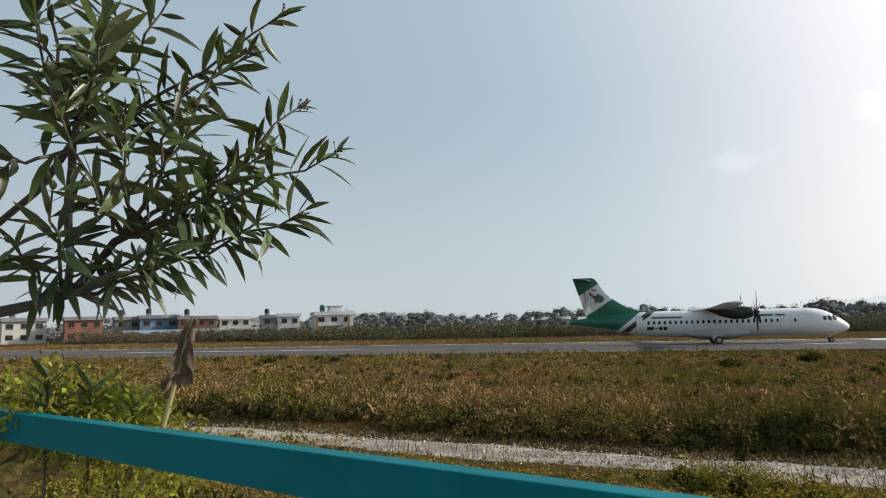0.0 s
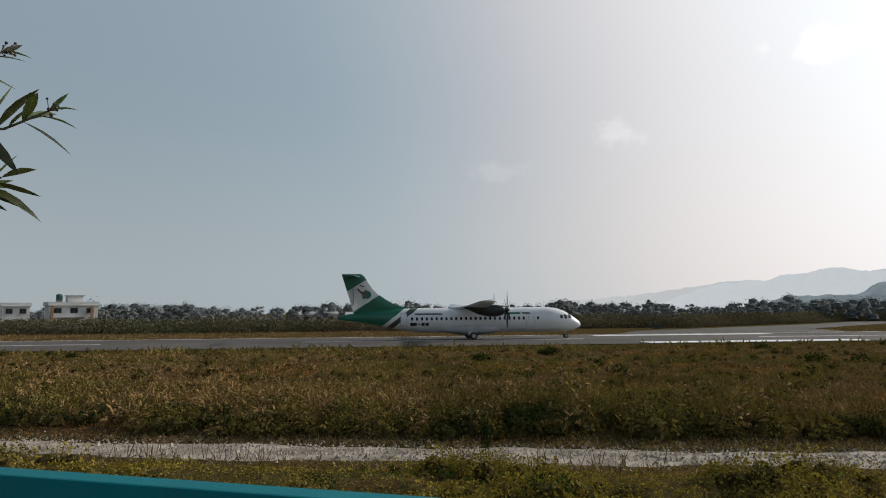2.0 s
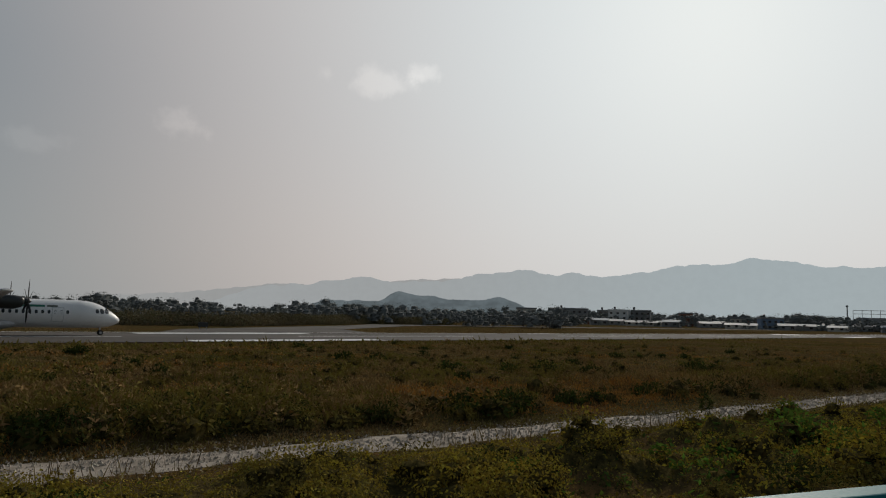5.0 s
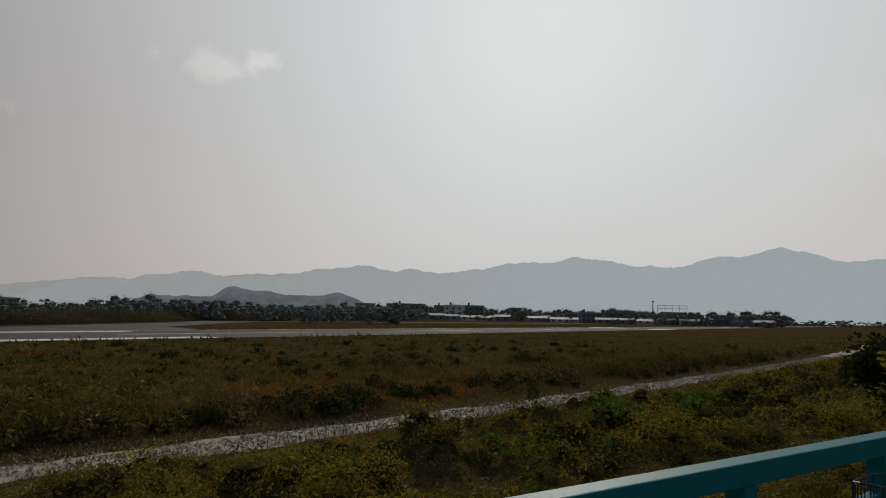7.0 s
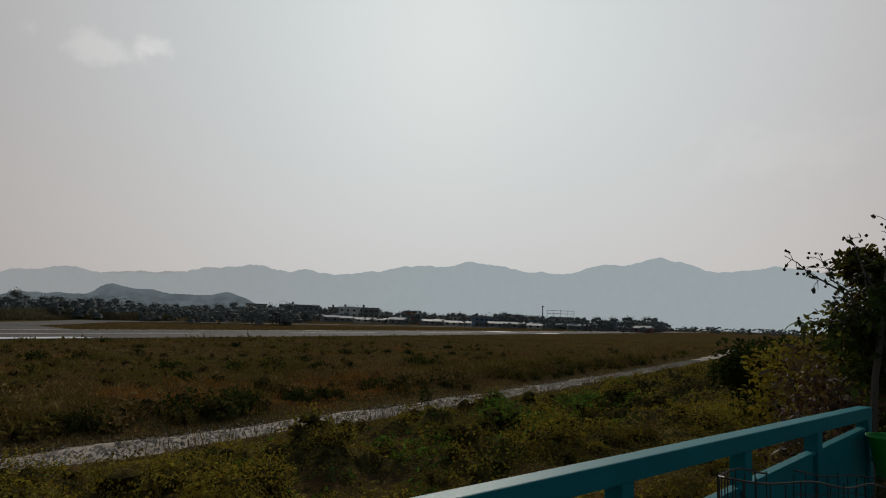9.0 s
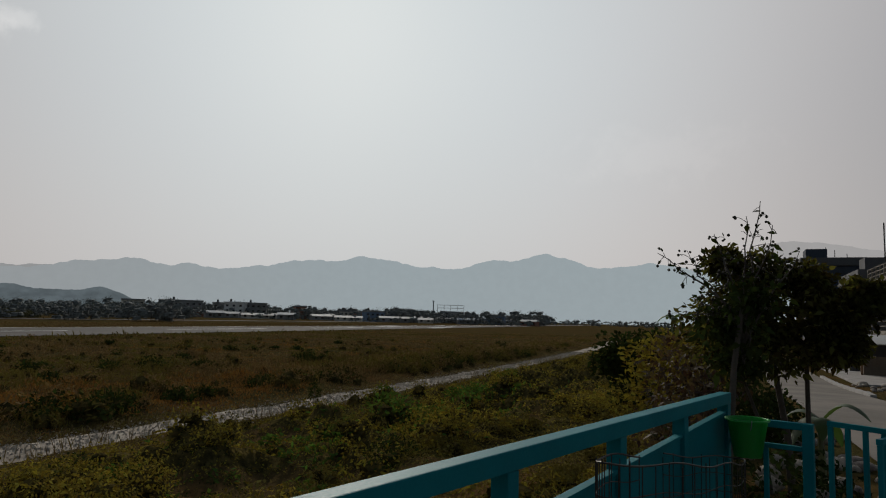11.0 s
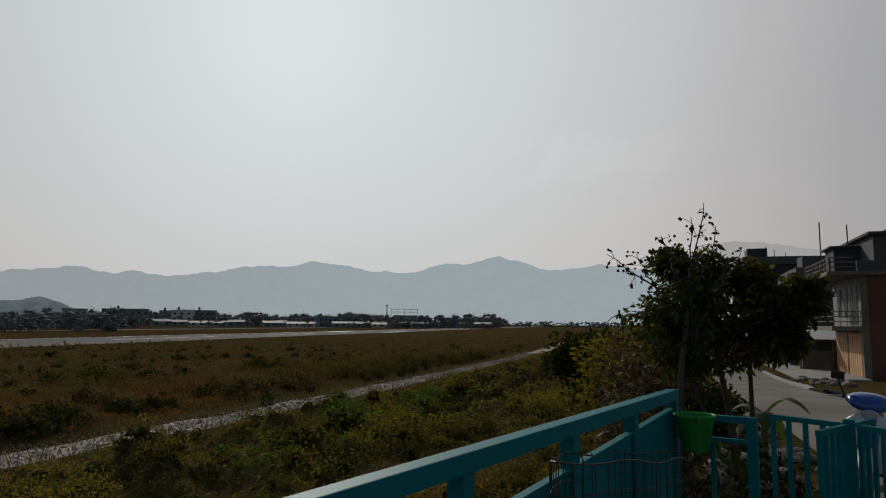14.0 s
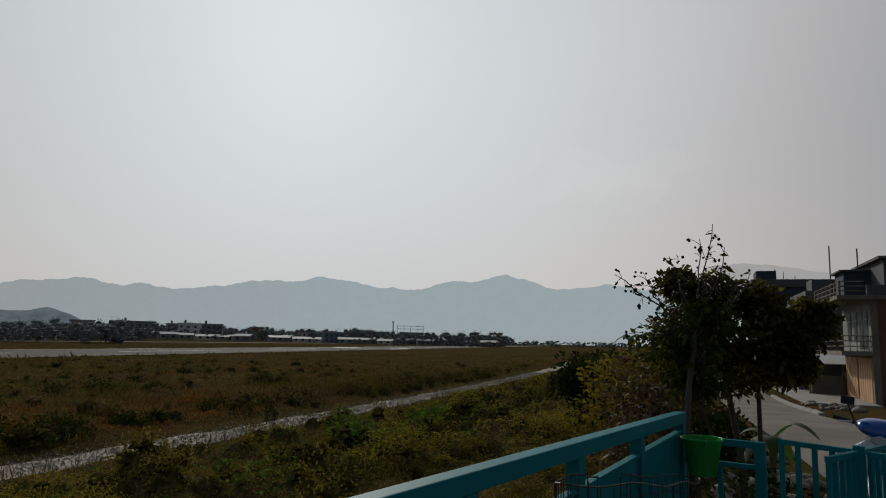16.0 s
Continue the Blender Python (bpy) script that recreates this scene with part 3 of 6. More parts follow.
def sow_clumps():
    """Rounded stands of weeds that break up the field."""
    rng = rng_of(19)
    out = {g: [[], [], [], [], []] for g in range(3)}
    made = 0
    while made < 620:
        xy = field_sample(1, rng, 15, 85, 38, -114)
        s, q = sq(xy)
        past = float((q - track_mid(s))[0])
        if not (1.9 < past and float((xy @ RN)[0]) < 56):
            continue
        if 10 < s[0] < 30 and past < 10 and rng.uniform() < 0.8:
            continue
        if past > 9 and rng.uniform() < 0.55:
            continue
        made += 1
        near = past < 8
        size = rng.uniform(0.25, 0.6) * (1.25 if near else 0.8)
        n = 120 if near else 60
        d = any_way(n, rng)
        d[:, 2] = np.abs(d[:, 2])
        P = on_land(xy)[0] + d * rng.uniform(0.3, 1.0, (n, 1)) * size * np.array((1.2, 1.2, 1.15))
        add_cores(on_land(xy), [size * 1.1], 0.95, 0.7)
        rec = out[int(rng.choice([0, 1, 2], p=[0.52, 0.42, 0.06]))]
        rec[0].append(P)
        rec[1].append(any_way(n, rng, 0.7))
        rec[2].append(rng.uniform(0.10, 0.30, n))
        rec[3].append(rng.uniform(0.04, 0.10, n))
        rec[4].append(d + 0.35 * rng.normal(size=d.shape))
    for k, (name, m, label) in enumerate((("weed_clumps", DRY, "rounded stands of dry brown weeds"), ("olive_weed_clumps", OLIVE, "rounded stands of olive green weeds"), ("leafy_weed_clumps", DARKLEAF, "dark green leafy weed clumps"))):
        tagged(leaf_cloud(name, *[np.concatenate(v) for v in out[k][:4]], m, None, 0.15, rng, np.concatenate(out[k][4])), label, "weeds", kind="stuff")


def heaps(p):
    """How high the growth is heaped, 0 in the hollows to 1 on the mounds."""
    return np.clip(0.16 + 0.62 * patch(p, 0.8, 0.3) + 0.55 * patch(p, 1.7, 2.2) + 0.42 * patch(p, 3.6, 1.1) + 0.2 * patch(p, 7.0, 0.5), 0, 1.0)


def matted(p):
    """Height of the creepers' tops on the bank, heaped in hummocks."""
    ps, pq = sq(p)
    heap = heaps(p)
    r = np.linalg.norm(p, axis=1)
    return land(p[:, 0], p[:, 1]) + 0.66 * heap * (0.3 + 0.7 * smooth01((pq - 4.0) / 3.0)) * smooth01((track_mid(ps) - 1.3 - pq) / 3.2) * (0.35 + 0.65 * smooth01((r - 6) / 8))


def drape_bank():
    """A dark sheet added under the creepers: blocks light and shows as painted shade in the gaps."""
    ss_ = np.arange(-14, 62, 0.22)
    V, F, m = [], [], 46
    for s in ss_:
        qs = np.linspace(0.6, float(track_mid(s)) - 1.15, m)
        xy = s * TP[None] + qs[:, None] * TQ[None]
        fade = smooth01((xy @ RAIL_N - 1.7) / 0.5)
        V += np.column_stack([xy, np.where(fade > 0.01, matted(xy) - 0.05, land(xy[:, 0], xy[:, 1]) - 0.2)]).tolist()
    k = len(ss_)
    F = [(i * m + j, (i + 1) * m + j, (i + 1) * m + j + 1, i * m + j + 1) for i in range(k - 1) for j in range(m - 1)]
    tagged(raw_mesh("matted_stems", V, F, SHADE_FILL, None, True), "dark sheet added under the creepers, painting shade between their leaves", "undergrowth", kind="stuff")


def sow_bank():
    """Creeping yellow-green growth between the yard and the track."""
    rng = rng_of(13)
    xy = field_sample(820000, rng, 3.2, 70, 30, -113)
    s, q = sq(xy)
    mid = track_mid(s)
    rag = 0.25 * np.sin(s * 1.7) + 0.2 * np.sin(s * 0.6 + 1) + 0.12 * np.sin(s * 4.1)
    out = xy @ RAIL_N
    keep = (q < mid - 0.92 + rag) & (out > 1.75) & (q > 0.2)
    # sparser leaves in the hollows, where the dark sheet shows as shade
    keep &= rng.uniform(size=len(xy)) < 0.72 + 0.28 * smooth01(heaps(xy) / 0.5) + 0.6 * (q > mid - 2.2)
    xy, s, q, mid = xy[keep], s[keep], q[keep], mid[keep]
    dist = np.linalg.norm(xy, axis=1)
    m2, m3 = patch(xy, 2.3, 1.1), patch(xy, 1.5, 2.2)

    base, e = matted(xy), 0.12
    slope_x = (matted(xy + np.array((e, 0))) - base) / e
    slope_y = (matted(xy + np.array((0, e))) - base) / e
    normal = np.column_stack([-slope_x, -slope_y, np.ones(len(xy))])
    normal /= np.linalg.norm(normal, axis=1, keepdims=True)
    lush = np.exp(-((s - 15.5) / 6.5) ** 2 - ((q - 7.4) / 1.7) ** 2) + 0.7 * np.exp(-((s - 23) / 5.0) ** 2 - ((q - 8.3) / 1.5) ** 2) + 0.4 * np.exp(-((s - 0.5) / 2.0) ** 2 - ((q - 11.5) / 1.2) ** 2)
    u = rng.uniform(size=len(xy))
    grp = np.where(u < lush * 0.75 * smooth01(0.35 + (m2 + m3) * 1.6), 1, np.where(patch(xy, 0.35, 3.0) + 0.4 * rng.normal(size=len(xy)) > 0.1, 2, 0))
    grp = np.where((grp == 0) & (u > 0.985), 3, grp)
    shrubby = 0.8 * patch(xy, 0.62, 5.5) + 0.5 * patch(xy, 1.7, 0.9) + 0.25 * rng.normal(size=len(xy))
    grp = np.where((grp != 1) & (shrubby > 0.62) & (s > 3), 4, grp)
    for g, name, m, label in ((0, "creepers", GOLD, "matted yellow-green creeping plants on the bank"), (1, "lush_weeds", GREEN, "fresh green broad-leaved weeds in the ditch"),
                              (2, "bank_weeds", OLIVE, "olive green weeds matted over the bank"), (4, "dark_creepers", DARKLEAF, "dark green leafy patches on the bank"), (3, "straw", STRAW, "dry straw caught among the plants")):
        k = grp == g
        n = int(k.sum())
        P = np.column_stack([xy[k], base[k] - 0.06 * rng.uniform(0.0, 1.0, n) ** 2])
        d = any_way(n, rng, 0.0)
        d = np.cross(d, normal[k]) + normal[k] * (0.4 if g != 3 else 0.1)
        L = (0.018 + 0.0030 * dist[k]) * rng.uniform(0.6, 1.4, n) * (2.3 if g == 1 else 1.0)
        W = L * (0.10 if g == 3 else 0.34 if g == 1 else 0.5) * rng.uniform(0.7, 1.2, n)
        tagged(leaf_cloud(name, P, d, L, W, m, None, 0.1, rng, normal[k] + 0.3 * rng.normal(size=(n, 3))), label, "weeds", kind="stuff")


def sow_track():
    """Loose stones on the track and wisps of dry grass beside it."""
    rng = rng_of(17)
    n = 16000
    s = rng.uniform(-25, 70, n)
    q = track_mid(s) + rng.normal(size=n) * 0.5
    xy = s[:, None] * TP + q[:, None] * TQ
    P = on_land(xy, 0.045)
    V, F = [], []
    r = rng.uniform(0.012, 0.036, n) * np.where(rng.uniform(size=n) < 0.04, 1.9, 1)
    shape = np.array([(1, 0, -.3), (0, 1, -.3), (-1, 0, -.3), (0, -1, -.3), (.1, .1, .8)])
    for i in range(n):
        jig = shape * r[i] * rng.uniform(0.7, 1.3, (5, 1)) + P[i]
        b = 5 * i
        V += jig.tolist()
        F += [(b, b + 1, b + 4), (b + 1, b + 2, b + 4), (b + 2, b + 3, b + 4), (b + 3, b, b + 4)]
    gravel = raw_mesh("loose_gravel", V, F, mat("loose_gravel", (0.44, 0.385, 0.32), (0.28, 0.24, 0.195), 2.0, 0.9, per="island", spread=0.3, spec=0.05))
    tagged(gravel, "loose pale stones scattered along the track", "gravel", kind="stuff")
    n = 16000
    s = rng.uniform(-35, 75, n)
    side = np.where(rng.uniform(size=n) < 0.7, 1, -1)
    q = track_mid(s) + side * (0.82 + np.abs(rng.normal(size=n)) * 0.4)
    xy = s[:, None] * TP + q[:, None] * TQ
    d = any_way(n, rng, 0.9)
    tagged(leaf_cloud("track_edge_grass", on_land(xy), d, rng.uniform(0.08, 0.24, n), 0.03, mat("dry_edge_grass", (0.20, 0.145, 0.075), (0.13, 0.095, 0.05), 0.3, 0.85, per="island", spread=0.45, through_light=0.2, fine=2.0), None, 0.2, rng=rng),
           "short dry grass along the track's edges", "grass", kind="stuff")


def sow_tussocks():
    rng = rng_of(29)
    xy = field_sample(7500, rng, 4.5, 60, 32, -113)
    s, q = sq(xy)
    mid = track_mid(s)
    rag = 0.3 * np.sin(s * 1.3) + 0.25 * np.sin(s * 0.5 + 1)
    k = (q < mid - 1.6 + rag) & (q > 1.0) & (xy @ RAIL_N > 2.4) & (heaps(xy) > 0.45)
    xy, s, q = xy[k], s[k], q[k]
    dist = np.linalg.norm(xy, axis=1)
    R = rng.uniform(0.14, 0.42, len(xy)) * (0.75 + 0.02 * dist) * (1 + 0.5 * patch(xy, 0.8, 0.3))
    R = np.clip(R, 0.08, 0.6) * (0.55 + 0.45 * smooth01((q - 4.0) / 3.0))
    lush = np.exp(-((s - 15.5) / 6.5) ** 2 - ((q - 7.4) / 1.9) ** 2) + 0.8 * np.exp(-((s - 23) / 5.0) ** 2 - ((q - 8.3) / 1.6) ** 2)
    u = rng.uniform(size=len(xy))
    kind = np.where(u < lush * 0.38, 1, np.where(patch(xy, 0.35, 3.0) + 0.5 * rng.normal(size=len(xy)) > 0.1, 2, 0))
    for g, name, m, label in ((0, "golden_tussocks", GOLD, "bushy yellow-green tussocks on the bank"), (1, "green_tussocks", GREEN, "fresh green broad-leaved tussocks in the ditch"), (2, "olive_tussocks", OLIVE, "bushy olive green tussocks on the bank")):
        for near, lo, hi, per, leaf in ((1, 0, 13, 170, 0.046), (0, 13, 80, 80, 0.075)):
            j = (kind == g) & (dist >= lo) & (dist < hi)
            if j.sum():
                tagged(domes(name, np.column_stack([xy[j], matted(xy[j]) - 0.03]), R[j], per, leaf * (1.5 if g == 1 else 1.0), 0.5, m, rng, 0.85), label, "tussocks", kind="stuff")
    # larger mounds overgrown with creepers
    xy = field_sample(1000, rng, 6.0, 45, 40, -110)
    s, q = sq(xy)
    k = (q < track_mid(s) - 3.7) & (q > 2.0) & (xy @ RAIL_N > 3.0) & (heaps(xy) > 0.5)
    xy = xy[k]
    R = rng.uniform(0.35, 0.72, len(xy)) * np.where(xy @ TP < 6, 0.62, 1.0)
    u = rng.uniform(size=len(xy))
    for name, j, m, label in (("golden_mounds", u < 0.5, GOLD, "mounds overgrown with yellow-green creepers"), ("olive_mounds", (u >= 0.5) & (u < 0.85), OLIVE, "mounds overgrown with olive creepers"), ("green_mounds", u >= 0.85, DARKLEAF, "mounds of dark green leafy growth")):
        tagged(domes(name, np.column_stack([xy[j], matted(xy[j]) - 0.12]), R[j], 330, 0.064, 0.5, m, rng, 0.85), label, "mounds", kind="stuff")
    # stands of weeds along the far side of the track and out over the field
    xy = field_sample(15000, rng, 14, 75, 40, -114)
    s, q = sq(xy)
    past = q - track_mid(s)
    k = (past > 1.7 + 0.5 * patch(xy, 0.4, 7.0)) & (xy @ RN < 57) & (rng.uniform(size=len(xy)) < np.where(past < 7, 0.75, 0.13))
    k &= ~((s > 10) & (s < 31) & (past < 10.5) & (rng.uniform(size=len(xy)) < 0.92))
    xy, past = xy[k], past[k]
    R = rng.uniform(0.2, 0.5, len(xy)) * np.where(past < 7, 1.0, 0.7)
    # darker leaves picked close to the track paint the shade at the weeds' feet
    u = patch(xy, 0.3, 6.0) + 0.35 * rng.normal(size=len(xy)) - 0.85 * (past < 3.6)
    for name, j, m, label in (("brown_weeds", u > 0.05, DRY, "bushy dry brown weeds beyond the track"), ("olive_bushes", (u <= 0.05) & (u > -0.8), OLIVE, "bushy olive weeds beyond the track"), ("dark_bushes", u <= -0.8, DARKLEAF, "dark green leafy weeds beyond the track, painting shade along its edge")):
        tagged(domes(name, on_land(xy[j], 0.05), R[j], 100, 0.085, 0.40, m, rng, 1.25), label, "weeds", kind="stuff")
    # dry tan grass on the strip beyond the runway
    n = 30000
    s, dd = rng.uniform(-110, 260, n), rng.uniform(84.5, 115, n)
    xy = s[:, None] * RU + dd[:, None] * RN
    xy = xy[(s < 28) | (s > 66 + np.clip(dd - 98, 0, 60) * 1.3)]
    tagged(leaf_cloud("far_verge_grass", on_land(xy), any_way(len(xy), rng, 0.8), rng.uniform(0.15, 0.4, len(xy)), 0.10, DRY, None, 0.1, rng), "tan dry grass on the strip beyond the runway", "grass", kind="stuff")


def sow_stalks():
    """Thin bare stalks standing along the near edge of the track and in the field."""
    rng = rng_of(23)
    n = 7000
    s = rng.uniform(-25, 55, n)
    q = track_mid(s) - 1.1 - np.abs(rng.normal(size=n)) * 0.9
    far = rng.uniform(size=n) < 0.75
    q = np.where(far, track_mid(s) + 2.2 + np.abs(rng.normal(size=n)) * 4, q)
    keep = (np.sin(s * 0.8) + 0.6 * np.sin(s * 0.37 + 2) > 0.1) | far
    xy = (s[:, None] * TP + q[:, None] * TQ)[keep]
    m = len(xy)
    d = any_way(m, rng, 2.6)
    tagged(leaf_cloud("dry_stalks", on_land(xy), d, rng.uniform(0.3, 0.75, m) * np.where(far[keep], 1.5, 1.0), rng.uniform(0.010, 0.02, m), STRAW, None, 0.05, rng=rng), "thin dry stalks standing beside the track", "stalks", kind="stuff")


def sow_scrub():
    """The belt of scrub beyond the runway and the woods behind it."""
    rng = rng_of(21)
    n = 105000
    s = rng.uniform(-110, 150, n)
    d0 = np.maximum(113 + 3 * np.sin(s * 0.05), 103 + np.clip((s - 38) * 0.68, 0, 54))
    dd = d0 + np.abs(rng.normal(size=n)) * 6
    xy = s[:, None] * RU + dd[:, None] * RN
    top = (2.15 + 0.6 * patch(xy, 0.12) + 0.5 * patch(xy, 0.5) + 0.25 * patch(xy, 1.3)) * smooth01((dd - d0) / 5 + 0.3)
    z = rng.uniform(0, 1, n) * np.clip(top, 0.2, 3)
    P = np.column_stack([xy, z])
    g = patch(xy, 0.07, 2.0) + 0.5 * rng.normal(size=n) > 0.35
    # scrub browns and greens paled and greyed, haze put into their colour
    for k, name, m, label in ((~g, "dry_scrub", mat("dry_scrub", (0.185, 0.150, 0.100), (0.130, 0.106, 0.072), 0.05, 0.9, per="island", spread=0.15, through_light=0.1, fine=0.4, spec=0.0), "belt of dry brown scrub beyond the runway"),
                              (g, "green_scrub", mat("hazed_green_scrub", (0.120, 0.118, 0.066), (0.085, 0.086, 0.050), 0.05, 0.9, per="island", spread=0.2, through_light=0.1, fine=0.4, spec=0.0), "olive green scrub beyond the runway")):
        c = int(k.sum())
        tagged(leaf_cloud(name, P[k], any_way(c, rng, 0.6), rng.uniform(0.25, 0.7, c), rng.uniform(0.07, 0.22, c), m, None, 0.1, rng=rng), label, "scrub", kind="stuff")


def sow_woods():
    """Far trees: trunks with crowns of many leaf clumps, some palms, some bare."""
    rng = rng_of(27)
    P, D, L, W = [], [], [], []
    tv = bmesh.new()
    spots = []
    for k in range(620):
        az = rng.uniform(-67, 33)
        r = rng.uniform(190, 330)
        hi = r * math.tan(radians(0.30 + 0.2 * math.sin(az * 0.35) + abs(rng.normal()) * 0.24)) + 3.0
        spots.append((az, r, max(hi, 3.4)))
    for k in range(420):
        az = rng.uniform(-97, -62)
        r = rng.uniform(430, 640)
        hi = r * math.tan(radians(0.42 + 0.15 * math.sin(az * 0.5) + rng.normal() * 0.14)) + 3.0
        spots.append((az, r, max(hi, 4.0)))
    for k in range(60):
        az = rng.uniform(-96, -60)
        r = rng.uniform(370, 400)
        spots.append((az, r, max(1.6, r * math.tan(radians(-0.15 + abs(rng.normal()) * 0.22)) + 3.0)))
    for k in range(150):
        az = rng.uniform(-68, -56)
        r = rng.uniform(290, 400)
        spots.append((az, r, max(2.6, r * math.tan(radians(0.2 + abs(rng.normal()) * 0.24)) + 3.0)))
    for k in range(260):
        az = rng.uniform(-122, -93)
        r = rng.uniform(700, 1000)
        spots.append((az, r, 3.0 + r * math.tan(radians(0.10 + 0.22 * rng.uniform() ** 2))))
    for k in range(150):
        az = rng.uniform(-97, -64)
        r = rng.uniform(445, 560)
        spots.append((az, r, max(4.0, r * math.tan(radians(0.45 + abs(rng.normal()) * 0.22)) + 3.0)))
    hearts = []
    for az, r, hi in spots:
        b = bearing(az, 0) * r
        bare = rng.uniform() < 0.10
        wide = hi * rng.uniform(0.6, 1.35)
        lean = rng.normal(size=2) * 0.3
        fork = [(b.x, b.y, -0.1), (b.x + lean[0], b.y, hi * 0.45), (b.x + lean[1], b.y, hi * (0.95 if bare else 0.75))]
        add_tube(tv, fork, [hi * 0.018, hi * 0.012, hi * 0.004], 5, False)
        blobs = 2 if bare else int(rng.integers(5, 9))
        for j in range(blobs):
            up = rng.uniform(0.55, 0.95) if bare else rng.uniform(0.12, 0.86) if j else 0.84
            round_ = math.sin(math.pi * min(0.95, max(0.12, up)))
            c = np.array((b.x, b.y, hi * up)) + rng.normal(size=3) * wide * np.array((0.42, 0.42, 0.05)) * (0.4 + 0.6 * round_)
            rad = min(wide * rng.uniform(0.20, 0.36), hi * 0.34) * (0.55 if bare else 1.0)
            n = 14 if bare else 30
            P.append(c + any_way(n, rng) * rng.uniform(0.75, 1.1, (n, 1)) * rad * np.array((1, 1, 0.75)))
            D.append(any_way(n, rng, 0.2))
            L.append(rng.uniform(0.03, 0.085, n) * hi)
            W.append(rng.uniform(0.02, 0.055, n) * hi)
            if not bare:
                hearts.append((tuple(c - np.array((0, 0, rad * 0.3))), rad * 0.78, 0.9))
    # leaf and crown greens paled and greyed: haze painted into the far trees
    leaf = mat("hazed_tree_leaf", (0.150, 0.158, 0.144), (0.115, 0.124, 0.116), 0.02, 0.9, per="island", spread=0.15, through_light=0.05, spec=0.0, fine=0.2)
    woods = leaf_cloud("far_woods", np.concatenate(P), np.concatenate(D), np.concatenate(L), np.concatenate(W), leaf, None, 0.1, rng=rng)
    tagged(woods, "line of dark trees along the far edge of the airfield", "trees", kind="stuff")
    build_cores("far_crowns", hearts, mat("hazed_crown_fill", (0.150, 0.158, 0.150), (0.120, 0.128, 0.124), 0.05, 0.95, fine=0.5), "solid lumps filling the far tree crowns, greyed as painted haze", 35)
    tagged(solid("far_trunks", tv, BARK), "thin trunks of the far trees", "trees", kind="stuff")


sow_field()
sow_bushes()
sow_clumps()
sow_bank()
sow_track()
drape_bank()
sow_tussocks()
sow_stalks()
# added lumps, not real stems: block light and darken the gaps in bushes
build_cores("undergrowth", CORES, SHADE_FILL, "dark lumps added inside the bushes and weeds as painted shade", 33)
sow_scrub()
sow_woods()



# ---- the airliner on the runway ----
WHITE = mat("white_aircraft_paint", (0.78, 0.78, 0.77), (0.72, 0.72, 0.71), 0.4, 0.35, fine=6.0, stain=0.10, coat=0.3)
TAILGREEN = mat("dark_green_aircraft_paint", (0.010, 0.150, 0.085), (0.009, 0.125, 0.072), 0.5, 0.35, fine=6.0, coat=0.3)
OLIVEPAINT = mat("dark_olive_stripe_paint", (0.050, 0.060, 0.036), (0.042, 0.052, 0.030), 0.5, 0.4, fine=6.0)
GREYPAINT = mat("pale_grey_paint", (0.46, 0.47, 0.48), (0.38, 0.39, 0.40), 0.8, 0.45, fine=8.0, stain=0.15)
NACELLE = mat("dark_nacelle_paint", (0.018, 0.022, 0.020), (0.012, 0.015, 0.014), 0.9, 0.4, fine=8.0)
BLACKRUBBER = mat("black_rubber", (0.018, 0.018, 0.018), (0.030, 0.029, 0.028), 3.0, 0.8, fine=30.0)
STEEL = mat("bare_steel", (0.45, 0.45, 0.46), (0.34, 0.34, 0.35), 3.0, 0.35, metal=0.9, fine=30.0)
DARKGLASS = mat("dark_window_glass", (0.020, 0.026, 0.032), (0.030, 0.036, 0.042), 0.6, 0.08, fine=4.0)
BROWNPAINT = mat("brown_emblem_paint", (0.16, 0.085, 0.045), (0.12, 0.07, 0.04), 2.0, 0.5)


def loft(stations, seg, pick=None, power=2.0):
    """A skin through rings (x, half width, half height, centre z); pick gives each face its material."""
    bm = bmesh.new()
    rings = []
    for x, w, h, zc in stations:
        ring = []
        for k in range(seg):
            a = 2 * math.pi * k / seg
            c, s = math.cos(a), math.sin(a)
            ring.append(bm.verts.new((x, w * math.copysign(abs(c) ** (2 / power), c), zc + h * math.copysign(abs(s) ** (2 / power), s))))
        rings.append(ring)
    for a, b in zip(rings, rings[1:]):
        for k in range(seg):
            f = bm.faces.new((a[k], a[(k + 1) % seg], b[(k + 1) % seg], b[k]))
            if pick:
                f.material_index = pick(f.calc_center_median())
    bm.faces.new(rings[0][::-1])
    bm.faces.new(rings[-1])
    bmesh.ops.recalc_face_normals(bm, faces=bm.faces[:])
    return bm


def ease(table, d):
    for (a, *p), (b, *q) in zip(table, table[1:]):
        if a <= d <= b:
            k = (d - a) / (b - a)
            return [u + (v - u) * k for u, v in zip(p, q)]
    return list(table[-1][1:])


NOSE_X = 12.4
HULL = [(0.0, 0.10, 0.08, 1.52), (0.15, 0.34, 0.30, 1.54), (0.45, 0.58, 0.52, 1.58), (0.9, 0.80, 0.76, 1.66), (1.4, 0.97, 0.97, 1.78), (1.9, 1.10, 1.14, 1.90), (2.7, 1.28, 1.29, 2.03),
        (3.8, 1.37, 1.36, 2.10), (17.4, 1.37, 1.36, 2.10), (18.8, 1.32, 1.30, 2.14), (20.2, 1.18, 1.17, 2.22), (21.8, 0.95, 0.96, 2.34), (23.4, 0.68, 0.74, 2.42), (25.0, 0.42, 0.50, 2.46), (26.4, 0.20, 0.30, 2.46), (27.1, 0.08, 0.16, 2.44)]


